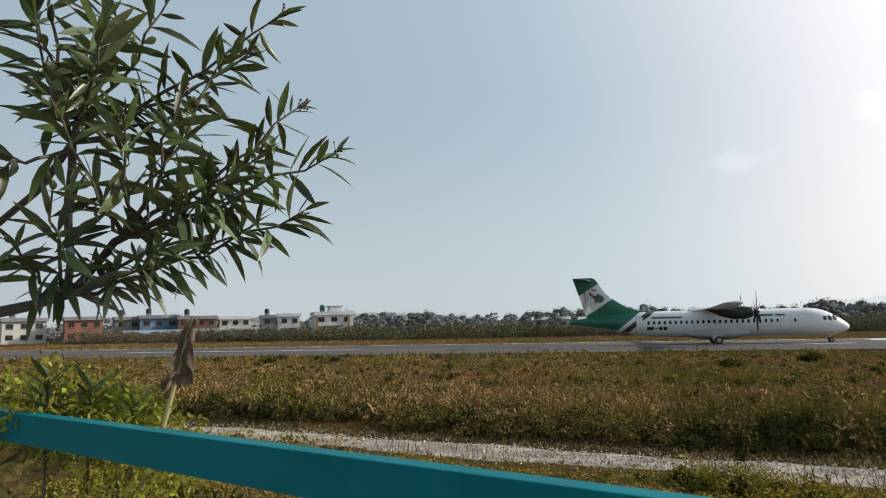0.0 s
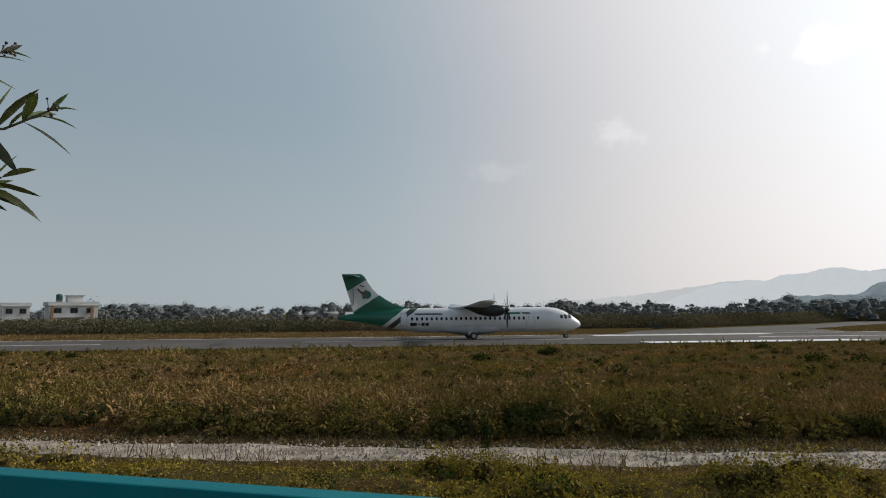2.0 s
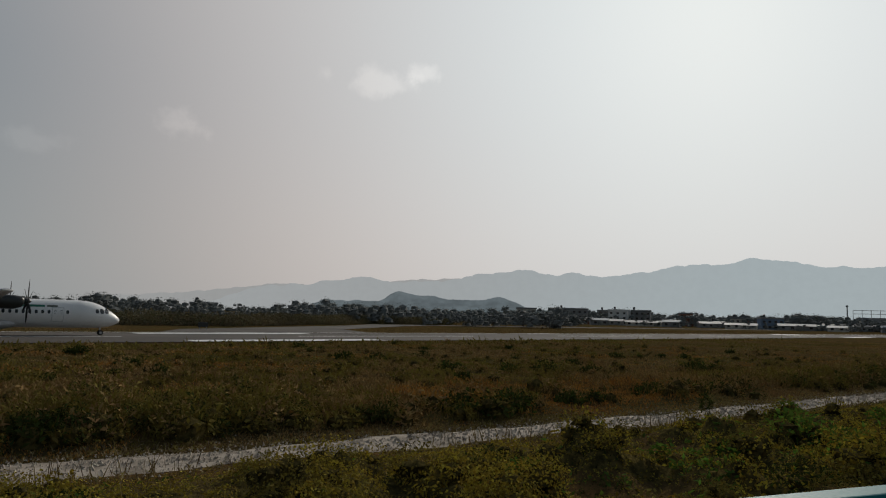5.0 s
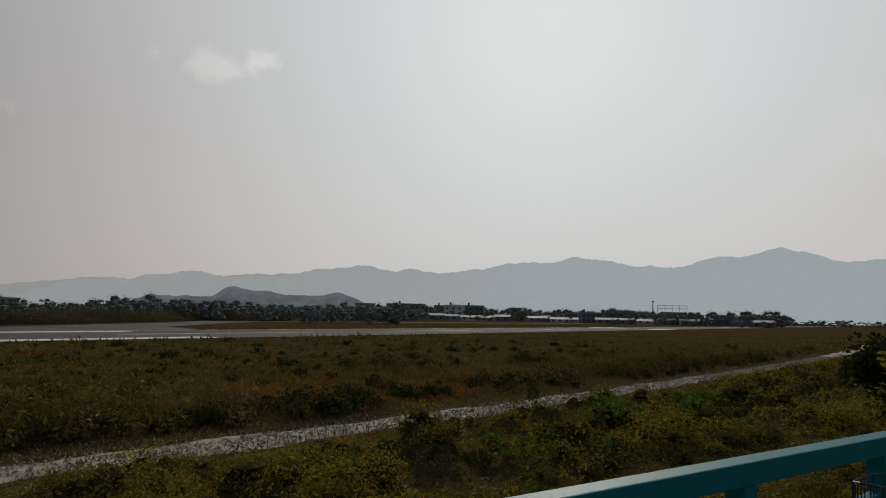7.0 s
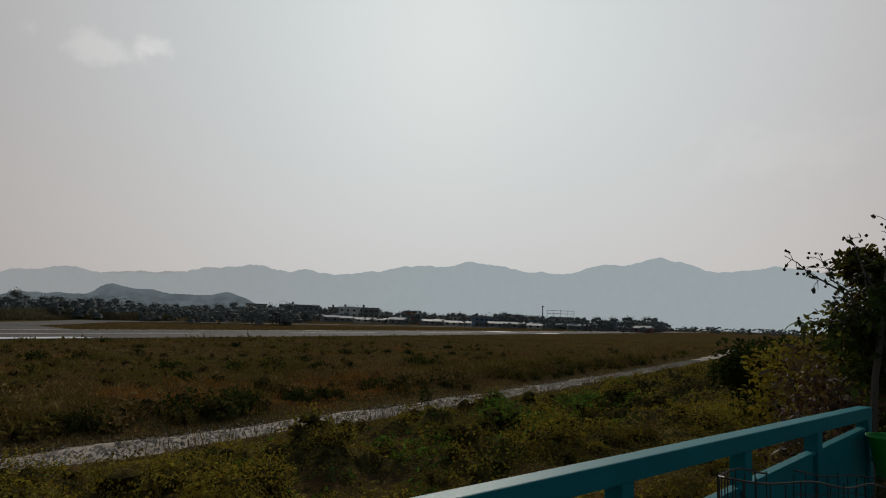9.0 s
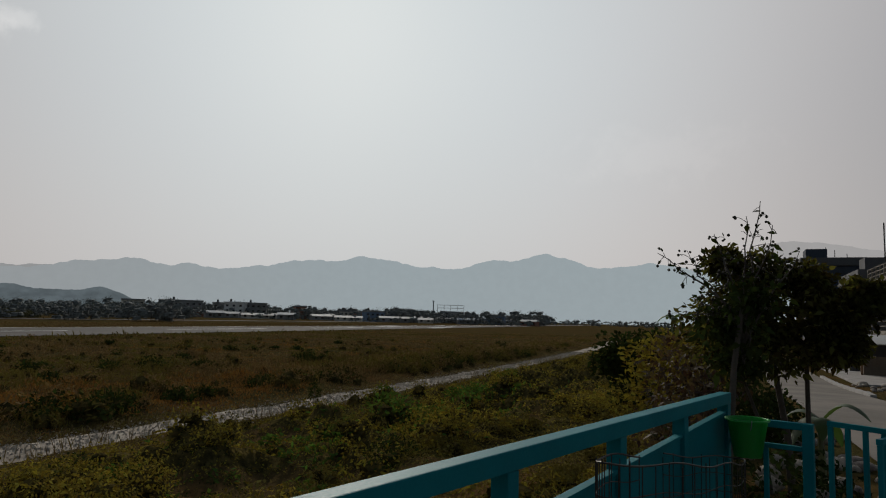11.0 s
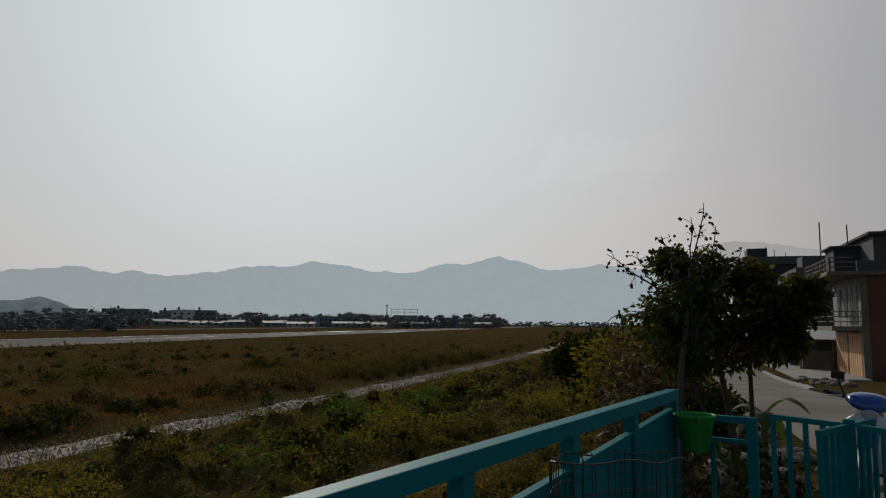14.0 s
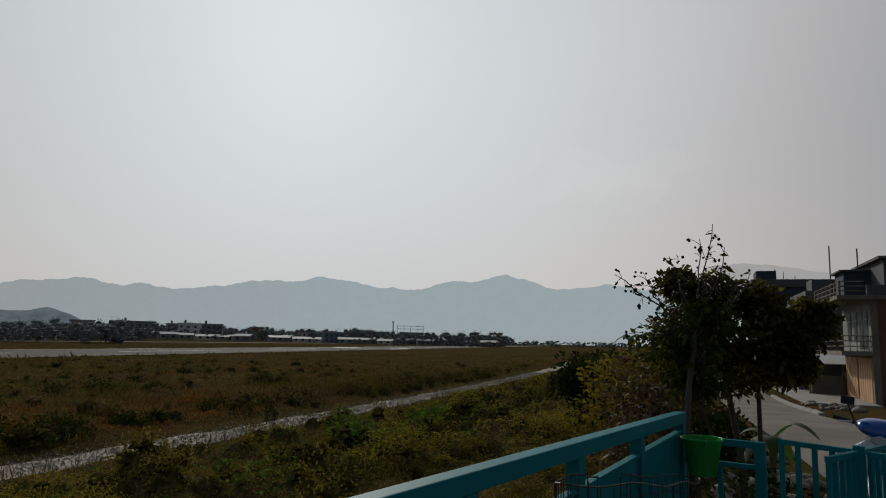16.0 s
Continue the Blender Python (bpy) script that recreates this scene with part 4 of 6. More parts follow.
def wing_skin(sections, mi=None):
    """An aerofoil skin through (y, leading x, chord, z, thickness) sections."""
    prof = [(0, 0), (0.03, 0.32), (0.12, 0.62), (0.32, 0.72), (0.62, 0.46), (1, 0.03), (1, -0.03), (0.62, -0.20), (0.32, -0.28), (0.12, -0.26), (0.03, -0.18)]
    bm = bmesh.new()
    rings = [[bm.verts.new((lx - u * c, y, z + v * th)) for u, v in prof] for y, lx, c, z, th in sections]
    n = len(prof)
    for a, b in zip(rings, rings[1:]):
        for k in range(n):
            bm.faces.new((a[k], a[(k + 1) % n], b[(k + 1) % n], b[k]))
    bm.faces.new(rings[0][::-1])
    bm.faces.new(rings[-1])
    bmesh.ops.recalc_face_normals(bm, faces=bm.faces[:])
    return bm


def disc_wheel(parent, x, y, r, wide):
    """A tyre with its rim, axle along y."""
    bm = bmesh.new()
    prof = [(-wide / 2, r * 0.55), (-wide / 2, r * 0.86), (-wide * 0.36, r * 0.97), (0, r), (wide * 0.36, r * 0.97), (wide / 2, r * 0.86), (wide / 2, r * 0.55)]
    rings = [[bm.verts.new((x + math.cos(a) * q, y + o, r + math.sin(a) * q)) for a in [2 * math.pi * k / 24 for k in range(24)]] for o, q in prof]
    for a, b in zip(rings, rings[1:]):
        for k in range(24):
            bm.faces.new((a[k], a[(k + 1) % 24], b[(k + 1) % 24], b[k]))
    tyre = part("tyre", bm, BLACKRUBBER, parent, smooth=True)
    rim = loft([(0, r * 0.55, r * 0.55, 0), (wide * 0.1, r * 0.5, r * 0.5, 0), (wide * 0.7, r * 0.5, r * 0.5, 0), (wide * 0.8, r * 0.55, r * 0.55, 0)], 20)
    bmesh.ops.transform(rim, matrix=pose(x, y - wide * 0.4, r, 0, 0, 90), verts=rim.verts[:])
    part("rim", rim, STEEL, tyre, smooth=False)


def hull_side(d, z):
    """The skin's half width at distance d from the nose and height z."""
    w, h, zc = ease(HULL, d)
    return w * math.sqrt(max(0.0, 1 - ((z - zc) / h) ** 2))


def skin_patch(d0, d1, z0, z1, side, lift, slant=0.0, nd=2, nz=6, round_corner=False):
    """A thin plate lying on the hull's side."""
    bm = bmesh.new()
    grid = []
    for i in range(nd + 1):
        row = []
        for j in range(nz + 1):
            u, v = i / nd, j / nz
            z = z0 + (z1 - z0) * v
            half = (d1 - d0) / 2
            squeeze = 1.0 if not round_corner else (1 - max(0.0, abs(2 * v - 1) - 0.45) ** 2 * 1.6)
            d = (d0 + d1) / 2 + (2 * u - 1) * half * squeeze - slant * (z - z0)
            row.append(bm.verts.new((NOSE_X - d, side * (hull_side(d, z) + lift), z)))
        grid.append(row)
    for i in range(nd):
        for j in range(nz):
            bm.faces.new((grid[i][j], grid[i + 1][j], grid[i + 1][j + 1], grid[i][j + 1]))
    r = bmesh.ops.extrude_face_region(bm, geom=bm.faces[:])
    for v in [g for g in r["geom"] if isinstance(g, bmesh.types.BMVert)]:
        v.co.y -= side * (lift + 0.03)
    bmesh.ops.recalc_face_normals(bm, faces=bm.faces[:])
    return bm


def airliner(m):
    jet = thing("airliner", m, "white twin-propeller airliner with green tail on the runway", "airplane")
    ds = sorted({d for d, *_ in HULL} | set(np.round(np.arange(17.5, 25.0, 0.12), 3)) | set(np.arange(4, 17.5, 1.5)))

    def livery(c):
        e = (NOSE_X - c.x) + 1.28 * (c.z - 1.4)
        return 1 if e > 22.4 else 2 if 20.9 < e < 21.65 else 0
    bm = bmesh.new()
    rings = []
    for d in ds:
        k = max(0.0, min(1.0, (d - 17.0) / 3.0, (26.6 - d) / 2.2))
        zc0 = ease(HULL, d)[2]
        ring = []
        for j in range(64):
            a = 2 * math.pi * j / 64
            dd = d
            for _ in range(4):
                w, h, zc = ease(HULL, min(max(dd, 0.0), 27.1))
                dd = d - 1.28 * k * (zc + h * math.sin(a) - zc0)
            ring.append(bm.verts.new((NOSE_X - dd, w * math.cos(a), zc + h * math.sin(a))))
        rings.append(ring)
    for a, b in zip(rings, rings[1:]):
        for j in range(64):
            f = bm.faces.new((a[j], a[(j + 1) % 64], b[(j + 1) % 64], b[j]))
            f.material_index = livery(f.calc_center_median())
    bm.faces.new(rings[0][::-1])
    bm.faces.new(rings[-1])
    bmesh.ops.recalc_face_normals(bm, faces=bm.faces[:])
    hull = part("fuselage", bm, [WHITE, TAILGREEN, OLIVEPAINT], jet, "white fuselage with green tail and olive stripe", True)
    for side in (1, -1):
        for k in range(27):
            d = 5.15 + k * 0.533
            if 9.0 < d < 9.3:
                continue
            part("cabin_window", skin_patch(d - 0.125, d + 0.125, 2.10, 2.45, side, 0.012, 0, 2, 6, True), DARKGLASS, hull)
        for d0, d1, z0, z1, label in ((5.45, 6.5, 1.35, 2.72, "outlined cargo door"), (19.55, 20.25, 1.55, 2.9, "outlined passenger door")):
            part("door", skin_patch(d0, d1, z0, z1, side, 0.008, 0, 2, 8), GREYPAINT, hull, label)
            part("door_panel", skin_patch(d0 + 0.05, d1 - 0.05, z0 + 0.05, z1 - 0.05, side, 0.014, 0, 2, 8), WHITE, hull)
        for d0, d1, z0, z1, sl in ((1.22, 1.62, 2.18, 2.62, 0.25), (1.72, 2.12, 2.16, 2.66, 0.15), (2.26, 2.62, 2.2, 2.62, 0.0)):
            part("cockpit_window", skin_patch(d0, d1, z0, z1, side, 0.014, -sl, 2, 5, True), DARKGLASS, hull, "dark cockpit window")
        # lettering too small to read, as plain bars
        for d0, d1, z0, z1, mt in ((6.0, 6.9, 2.74, 2.90, OLIVEPAINT), (7.1, 9.6, 2.72, 2.92, TAILGREEN), (15.7, 18.7, 2.70, 2.86, OLIVEPAINT), (17.2, 17.55, 1.52, 1.86, NACELLE), (17.65, 18.0, 1.52, 1.86, NACELLE), (18.1, 18.4, 1.62, 1.72, NACELLE), (18.5, 19.2, 1.52, 1.86, NACELLE)):
            part("lettering_bar", skin_patch(d0, d1, z0, z1, side, 0.010, 0, 3, 2), mt, hull, "plain painted bar")
    part("windscreen", loft([(NOSE_X - 0.98, 0.50, 0.03, 2.20), (NOSE_X - 1.18, 0.62, 0.06, 2.42), (NOSE_X - 1.5, 0.55, 0.05, 2.72)], 16), DARKGLASS, hull, "dark windscreen")
    # belly fairing with the main wheels
    part("gear_fairing", loft([(NOSE_X - d, w, h, z) for d, w, h, z in ((8.9, 0.1, 0.08, 1.15), (9.4, 1.0, 0.35, 1.1), (10.4, 1.58, 0.52, 1.08), (11.6, 1.78, 0.60, 1.06), (13.4, 1.78, 0.60, 1.06), (14.6, 1.5, 0.48, 1.1), (15.6, 0.9, 0.28, 1.12), (16.1, 0.1, 0.06, 1.12))], 32, None, 2.5),
         [GREYPAINT], jet, "pale grey belly fairing", True)
    for side in (1, -1):
        leg = part("main_gear", tube([(0.1, side * 1.5, 1.0), (0, side * 1.85, 0.42)], [0.11, 0.09], 10), STEEL, jet, "main landing gear leg")
        part("gear_door", box((-0.55, side * 1.80 - 0.02, 0.52), (0.35, side * 1.80 + 0.02, 0.86), 0.01), WHITE, leg)
        disc_wheel(leg, 0.0, side * 1.62, 0.42, 0.24)
        disc_wheel(leg, 0.0, side * 2.06, 0.42, 0.24)
    leg = part("nose_gear", tube([(NOSE_X - 1.85, 0, 0.95), (NOSE_X - 1.72, 0, 0.26)], [0.08, 0.06], 10), STEEL, jet, "nose gear leg")
    for y in (-0.17, 0.17):
        disc_wheel(leg, NOSE_X - 1.72, y, 0.26, 0.16)
    # wing, engines and propellers
    wl = NOSE_X - 11.2
    wing = part("wing", wing_skin([(-13.5, wl - 0.75, 1.45, 3.95, 0.20), (-13.2, wl - 0.66, 1.6, 3.93, 0.26), (-4.9, wl, 2.57, 3.55, 0.46), (4.9, wl, 2.57, 3.55, 0.46), (13.2, wl - 0.66, 1.6, 3.93, 0.26), (13.5, wl - 0.75, 1.45, 3.95, 0.20)]), WHITE, jet, "long straight white high wing", True)
    part("wing_root_fairing", loft([(wl + 0.9, 0.2, 0.05, 3.42), (wl + 0.2, 0.95, 0.28, 3.42), (wl - 1.4, 1.05, 0.32, 3.42), (wl - 3.0, 0.8, 0.24, 3.40), (wl - 4.0, 0.2, 0.05, 3.38)], 24), WHITE, wing, smooth=True)
    for side in (1, -1):
        y = side * 4.05
        nac = loft([(NOSE_X - d, w, h, z) for d, w, h, z in ((9.4, 0.30, 0.30, 3.20), (9.62, 0.46, 0.50, 3.14), (10.2, 0.52, 0.62, 3.10), (11.2, 0.55, 0.64, 3.12), (12.3, 0.50, 0.50, 3.24), (13.1, 0.34, 0.26, 3.40), (13.7, 0.10, 0.08, 3.46))], 28, None, 2.4)
        bmesh.ops.translate(nac, vec=(0, y, 0), verts=nac.verts[:])
        eng = part("engine_nacelle", nac, NACELLE, jet, "dark engine nacelle", True)
        part("air_intake", box((NOSE_X - 9.72, y - 0.22, 2.66), (NOSE_X - 9.58, y + 0.22, 2.80), 0.03), BLACKRUBBER, eng)
        hub = loft([(NOSE_X - d, r, r, 3.2) for d, r in ((8.8, 0.02), (8.87, 0.12), (9.05, 0.22), (9.27, 0.27), (9.39, 0.27))], 20)
        bmesh.ops.translate(hub, vec=(0, y, 0), verts=hub.verts[:])
        prop = part("propeller_hub", hub, NACELLE, jet, "black propeller hub", True)
        for k in range(6):
            bm = bmesh.new()
            prof = []
            for r, c, tw in ((0.2, 0.10, 60), (0.5, 0.16, 50), (1.0, 0.24, 36), (1.5, 0.24, 27), (1.85, 0.18, 22), (1.97, 0.08, 20)):
                a = radians(tw)
                prof.append([bm.verts.new((NOSE_X - 9.1 + sx * c * math.sin(a) + nx * 0.02, y + sx * c * math.cos(a), 3.2 + r)) for sx, nx in ((-0.5, 0), (0, 1), (0.5, 0), (0, -1))])
            for p, q in zip(prof, prof[1:]):
                for j in range(4):
                    bm.faces.new((p[j], p[(j + 1) % 4], q[(j + 1) % 4], q[j]))
            bm.faces.new(prof[-1])
            mt = Matrix.Translation((0, y, 3.2)) @ Matrix.Rotation(radians(60 * k + 4), 4, "X") @ Matrix.Translation((0, -y, -3.2))
            bmesh.ops.transform(bm, matrix=mt, verts=bm.verts[:])
            part("blade", bm, BLACKRUBBER, prop, "black propeller blade", True)
    # fin with its painted bands
    lead = lambda z: NOSE_X - float(np.interp(z, (3.32, 3.6, 4.0, 4.47, 5.0, 5.55, 7.0, 7.26), (18.6, 20.0, 21.1, 21.9, 22.65, 23.2, 24.2, 24.6)))
    trail = lambda z: NOSE_X - (25.25 + (z - 2.7) * 0.31)
    bm = bmesh.new()
    zs = np.arange(2.7, 7.26, 0.04)
    rings = []
    for z in zs:
        a, b = lead(max(z, 3.32)), trail(z)
        th = 0.16 - 0.018 * (z - 2.7)
        rings.append([bm.verts.new((a + (b - a) * u, s * th * math.sin(math.pi * min(u * 1.15 + 0.02, 1) ** 0.6) + 0.0, z)) for s, us in ((1, range(0, 37)), (-1, range(36, -1, -1))) for u in [k / 36 for k in us]])
    n = len(rings[0])
    for p, q in zip(rings, rings[1:]):
        for k in range(n):
            f = bm.faces.new((p[k], p[(k + 1) % n], q[(k + 1) % n], q[k]))
            c = f.calc_center_median()
            d = NOSE_X - c.x
            lower, upper = 3.2 + (25.2 - d) * 0.63, 5.4 + (25.95 - d) * 0.58
            f.material_index = 0 if lower < c.z < upper else 1
    bm.faces.new(rings[-1])
    bm.faces.new(rings[0][::-1])
    bmesh.ops.recalc_face_normals(bm, faces=bm.faces[:])
    fin = part("fin", bm, [WHITE, TAILGREEN], jet, "green and white tail fin", True)
    for side in (1, -1):
        for name, mt, outline in (("emblem", TAILGREEN, [(0.42 * math.cos(a) + 24.55, 0.42 * math.sin(a) + 4.72) for a in [2 * math.pi * k / 22 for k in range(22)]]),
                                  ("emblem", BROWNPAINT, [(25.75, 5.35), (25.55, 5.45), (25.25, 5.1), (24.95, 5.05), (24.75, 5.3), (24.6, 5.15), (24.8, 4.8), (24.85, 4.3), (25.05, 4.25), (25.1, 4.7)]),
                                  ("emblem", BROWNPAINT, [(25.45, 5.72), (24.95, 5.55), (24.9, 5.66), (25.4, 5.82)]), ("rudder_line", OLIVEPAINT, [(26.02, 3.6), (25.98, 3.6), (26.10, 5.5), (26.16, 5.5)])):
            bm = bmesh.new()
            y = side * (0.175 if mt is not TAILGREEN else 0.170)
            vs = [bm.verts.new((NOSE_X - d + 0.72, y, z + 0.22)) for d, z in outline]
            bm.faces.new(vs)
            r = bmesh.ops.extrude_face_region(bm, geom=bm.faces[:])
            for v in [g for g in r["geom"] if isinstance(g, bmesh.types.BMVert)]:
                v.co.y *= 0.3
            bmesh.ops.recalc_face_normals(bm, faces=bm.faces[:])
            part(name, bm, mt, fin, "plain painted emblem shape" if name == "emblem" else "")
    part("tailplane", wing_skin([(-3.65, NOSE_X - 25.2, 0.95, 6.86, 0.12), (0, NOSE_X - 24.6, 1.65, 6.86, 0.22), (3.65, NOSE_X - 25.2, 0.95, 6.86, 0.12)]), TAILGREEN, jet, "green tailplane", True)
    part("beacon", tube([(0, 0, 3.44), (0, 0, 3.60)], [0.07, 0.04], 8), mat("red_beacon", (0.5, 0.02, 0.02)), jet, "small red beacon")
    return jet


P0 = at_runway(10.15, 74.0)
airliner(pose(P0[0], P0[1], 0.05, 0, 0, math.degrees(math.atan2(RU[1], RU[0]))))



# ---- buildings far across the airfield ----
CREAM = mat("cream_wall_paint", (0.62, 0.58, 0.52), (0.52, 0.48, 0.42), 0.3, 0.85, fine=4.0, stain=0.25)
WHITEWALL = mat("whitewashed_wall", (0.74, 0.73, 0.71), (0.62, 0.61, 0.59), 0.3, 0.85, fine=4.0, stain=0.25)
GREYWALL = mat("bare_cement_wall", (0.27, 0.27, 0.27), (0.20, 0.20, 0.20), 0.3, 0.9, fine=4.0, stain=0.3)
BRICKWALL = mat("dull_red_wall", (0.30, 0.13, 0.085), (0.22, 0.10, 0.07), 0.3, 0.9, fine=4.0, stain=0.3)
BLUEWALL = mat("blue_wall_paint", (0.16, 0.23, 0.34), (0.13, 0.19, 0.28), 0.3, 0.85, fine=4.0, stain=0.2)
TINROOF = mat("pale_tin_roof", (0.52, 0.52, 0.51), (0.38, 0.38, 0.38), 0.2, 0.7, metal=0.0, fine=3.0, stain=0.3)
BLUETIN = mat("blue_tin_roof", (0.22, 0.28, 0.34), (0.17, 0.22, 0.28), 0.2, 0.7, fine=3.0, stain=0.25)
TANK = mat("black_water_tank", (0.02, 0.022, 0.025), (0.03, 0.032, 0.035), 2.0, 0.5)
TANKGREEN = mat("green_water_tank", (0.02, 0.10, 0.07), (0.018, 0.085, 0.06), 2.0, 0.5)
TIMBER = mat("brown_timber", (0.20, 0.11, 0.055), (0.14, 0.08, 0.04), 2.0, 0.7, fine=20.0)


def window_part(parent, x, z, w, h, y):
    """A glazed opening on a wall that faces -y: a proud frame, a recessed pane and a sill."""
    bm = bmesh.new()
    t = 0.07
    for lo, hi in (((x - w / 2, y - 0.06, z), (x - w / 2 + t, y + 0.04, z + h)), ((x + w / 2 - t, y - 0.06, z), (x + w / 2, y + 0.04, z + h)),
                   ((x - w / 2 + t, y - 0.06, z), (x + w / 2 - t, y + 0.04, z + t)), ((x - w / 2 + t, y - 0.06, z + h - t), (x + w / 2 - t, y + 0.04, z + h)), ((x - 0.03, y - 0.05, z + t), (x + 0.03, y + 0.04, z + h - t))):
        add_box(bm, lo, hi)
    fr = part("window", bm, TIMBER, parent)
    part("pane", box((x - w / 2 + t, y - 0.02, z + t), (x + w / 2 - t, y + 0.01, z + h - t)), DARKGLASS, fr)
    part("sill", box((x - w / 2 - 0.08, y - 0.16, z - 0.07), (x + w / 2 + 0.08, y - 0.005, z - 0.002)), GREYWALL, fr)


def house(m, w, dep, storeys, wall, label, bays=3, tank=None, roof="flat", tall=3.0, balcony=False, hut=False, group="houses across the airfield", trim=None):
    """A plain town house; its front faces -y, its base centre is the origin."""
    h = thing("house", m, label, "house", group)
    H = storeys * tall
    part("wall", box((-w / 2, -dep / 2, 0), (w / 2, dep / 2, H)), wall, h)
    if roof == "flat":
        bm = bmesh.new()
        add_box(bm, (-w / 2 - 0.35, -dep / 2 - 0.5, H + 0.002), (w / 2 + 0.35, dep / 2 + 0.35, H + 0.18))
        for lo, hi in (((-w / 2 - 0.3, -dep / 2 - 0.42, H + 0.18), (w / 2 + 0.3, -dep / 2 - 0.3, H + 0.85)), ((-w / 2 - 0.3, dep / 2 + 0.2, H + 0.18), (w / 2 + 0.3, dep / 2 + 0.3, H + 0.85)),
                       ((-w / 2 - 0.3, -dep / 2 - 0.3, H + 0.18), (-w / 2 - 0.2, dep / 2 + 0.2, H + 0.85)), ((w / 2 + 0.2, -dep / 2 - 0.3, H + 0.18), (w / 2 + 0.3, dep / 2 + 0.2, H + 0.85))):
            add_box(bm, lo, hi)
        part("roof", bm, trim or (WHITEWALL if wall is WHITEWALL else GREYWALL), h)
    else:
        bm = bmesh.new()
        e = 0.5
        vs = [bm.verts.new(p) for p in ((-w / 2 - e, -dep / 2 - e, H - 0.1), (w / 2 + e, -dep / 2 - e, H - 0.1), (w / 2 + e, dep / 2 + e, H - 0.1), (-w / 2 - e, dep / 2 + e, H - 0.1), (-w / 2 - e, 0, H + dep * 0.16), (w / 2 + e, 0, H + dep * 0.16))]
        for f in ((0, 1, 5, 4), (2, 3, 4, 5), (0, 4, 3), (1, 2, 5), (0, 3, 2, 1)):
            bm.faces.new([vs[k] for k in f])
        part("roof", bm, roof, h)
    for st in range(storeys):
        for b in range(bays):
            x = -w / 2 + w * (b + 0.5) / bays
            window_part(h, x, st * tall + 0.95, min(1.5, w / bays * 0.5), 1.15, -dep / 2)
        if balcony and st:
            bal = part("balcony", box((-w * 0.48, -dep / 2 - 1.1, st * tall - 0.16), (w * 0.2, -dep / 2 - 0.003, st * tall)), trim or GREYWALL, h)
            part("parapet", box((-w * 0.48, -dep / 2 - 1.1, st * tall + 0.002), (w * 0.2, -dep / 2 - 1.0, st * tall + 0.85)), trim or WHITEWALL, bal)
    if hut:
        rh = part("stair_hut", box((-w * 0.1, -dep * 0.2, H + 0.182), (w * 0.22, dep * 0.25, H + 2.2)), wall, h)
        part("hut_roof", box((-w * 0.14, -dep * 0.26, H + 2.202), (w * 0.26, dep * 0.3, H + 2.34)), GREYWALL, rh)
    if tank:
        st = part("tank_stand", box((-w * 0.32, -0.5, H + 0.182), (-w * 0.32 + 1.2, 0.7, H + 1.3), 0.02), GREYWALL, h)
        part("water_tank", loft_up([(0, 0.62), (0.1, 0.66), (1.1, 0.66), (1.3, 0.45), (1.4, 0.2)], (-w * 0.32 + 0.6, 0.1, H + 1.302)), tank, st, "round plastic water tank")
    return h


def loft_up(prof, at, seg=16):
    """A turned body: (height, radius) rings over a point."""
    bm = bmesh.new()
    rings = [[bm.verts.new((at[0] + r * math.cos(a), at[1] + r * math.sin(a), at[2] + z)) for a in [2 * math.pi * k / seg for k in range(seg)]] for z, r in prof]
    for a, b in zip(rings, rings[1:]):
        for k in range(seg):
            bm.faces.new((a[k], a[(k + 1) % seg], b[(k + 1) % seg], b[k]))
    bm.faces.new(rings[0][::-1])
    bm.faces.new(rings[-1])
    return bm


def far_spot(az, r, turn=0.0):
    """A pose on the ground at bearing az and range r, its -y side towards the yard."""
    b = bearing(az, 0) * r
    return pose(b.x, b.y, -0.02, 0, 0, az + turn)


# the cream three-storey house and its neighbours
R_A = 175.0
house(far_spot(9.45, R_A, 8), 9.6, 8, 2, WHITEWALL, "white two-storey house with balconies and roof hut", 3, TANKGREEN, balcony=True, hut=True, tall=2.6)
for s in (-4.4, 3.4):
    b = thing("house_column", far_spot(9.45, R_A, 8) @ pose(s, -5.25, 0), "brown painted house front column", "column", "house columns")
    part("shaft", box((-0.28, -0.2, 0), (0.28, 0.2, 5.1), 0.02), mat("ochre_column_paint", (0.36, 0.22, 0.10), (0.28, 0.17, 0.08)), b)
house(far_spot(17.3, 190, 5), 8.0, 7, 2, WHITEWALL, "white two-storey house with a flat roof", 3, None, tall=2.4)
house(far_spot(14.3, 196, 5), 6.5, 6, 2, GREYWALL, "grey unfinished two-storey house", 2, TANK, tall=2.5)
house(far_spot(13.0, 188, 5), 5.5, 6, 2, WHITEWALL, "narrow white two-storey house", 2, None, tall=2.6)
house(far_spot(20.2, 186, 5), 9.0, 7, 2, BRICKWALL, "dull red two-storey house", 4, TANK, tall=2.5)
house(far_spot(23.0, 190, 5), 9.0, 7, 2, BLUEWALL, "blue-grey two-storey house with water tanks", 3, TANK, tall=2.7)
house(far_spot(25.2, 194, 5), 6.0, 7, 2, GREYWALL, "grey two-storey house with a tank", 2, TANK, tall=2.6)
house(far_spot(28.2, 184, 5), 8.0, 7, 2, BRICKWALL, "salmon and red two-storey house", 3, None, tall=2.6)
house(far_spot(32.0, 190, 5), 9.0, 7, 2, CREAM, "cream two-storey house with flat roof", 3, TANK, tall=2.6)
house(far_spot(22.0, 172, 5), 20.0, 6, 1, GREYWALL, "long low shed with a blue tin roof", 5, None, BLUETIN, tall=1.6)

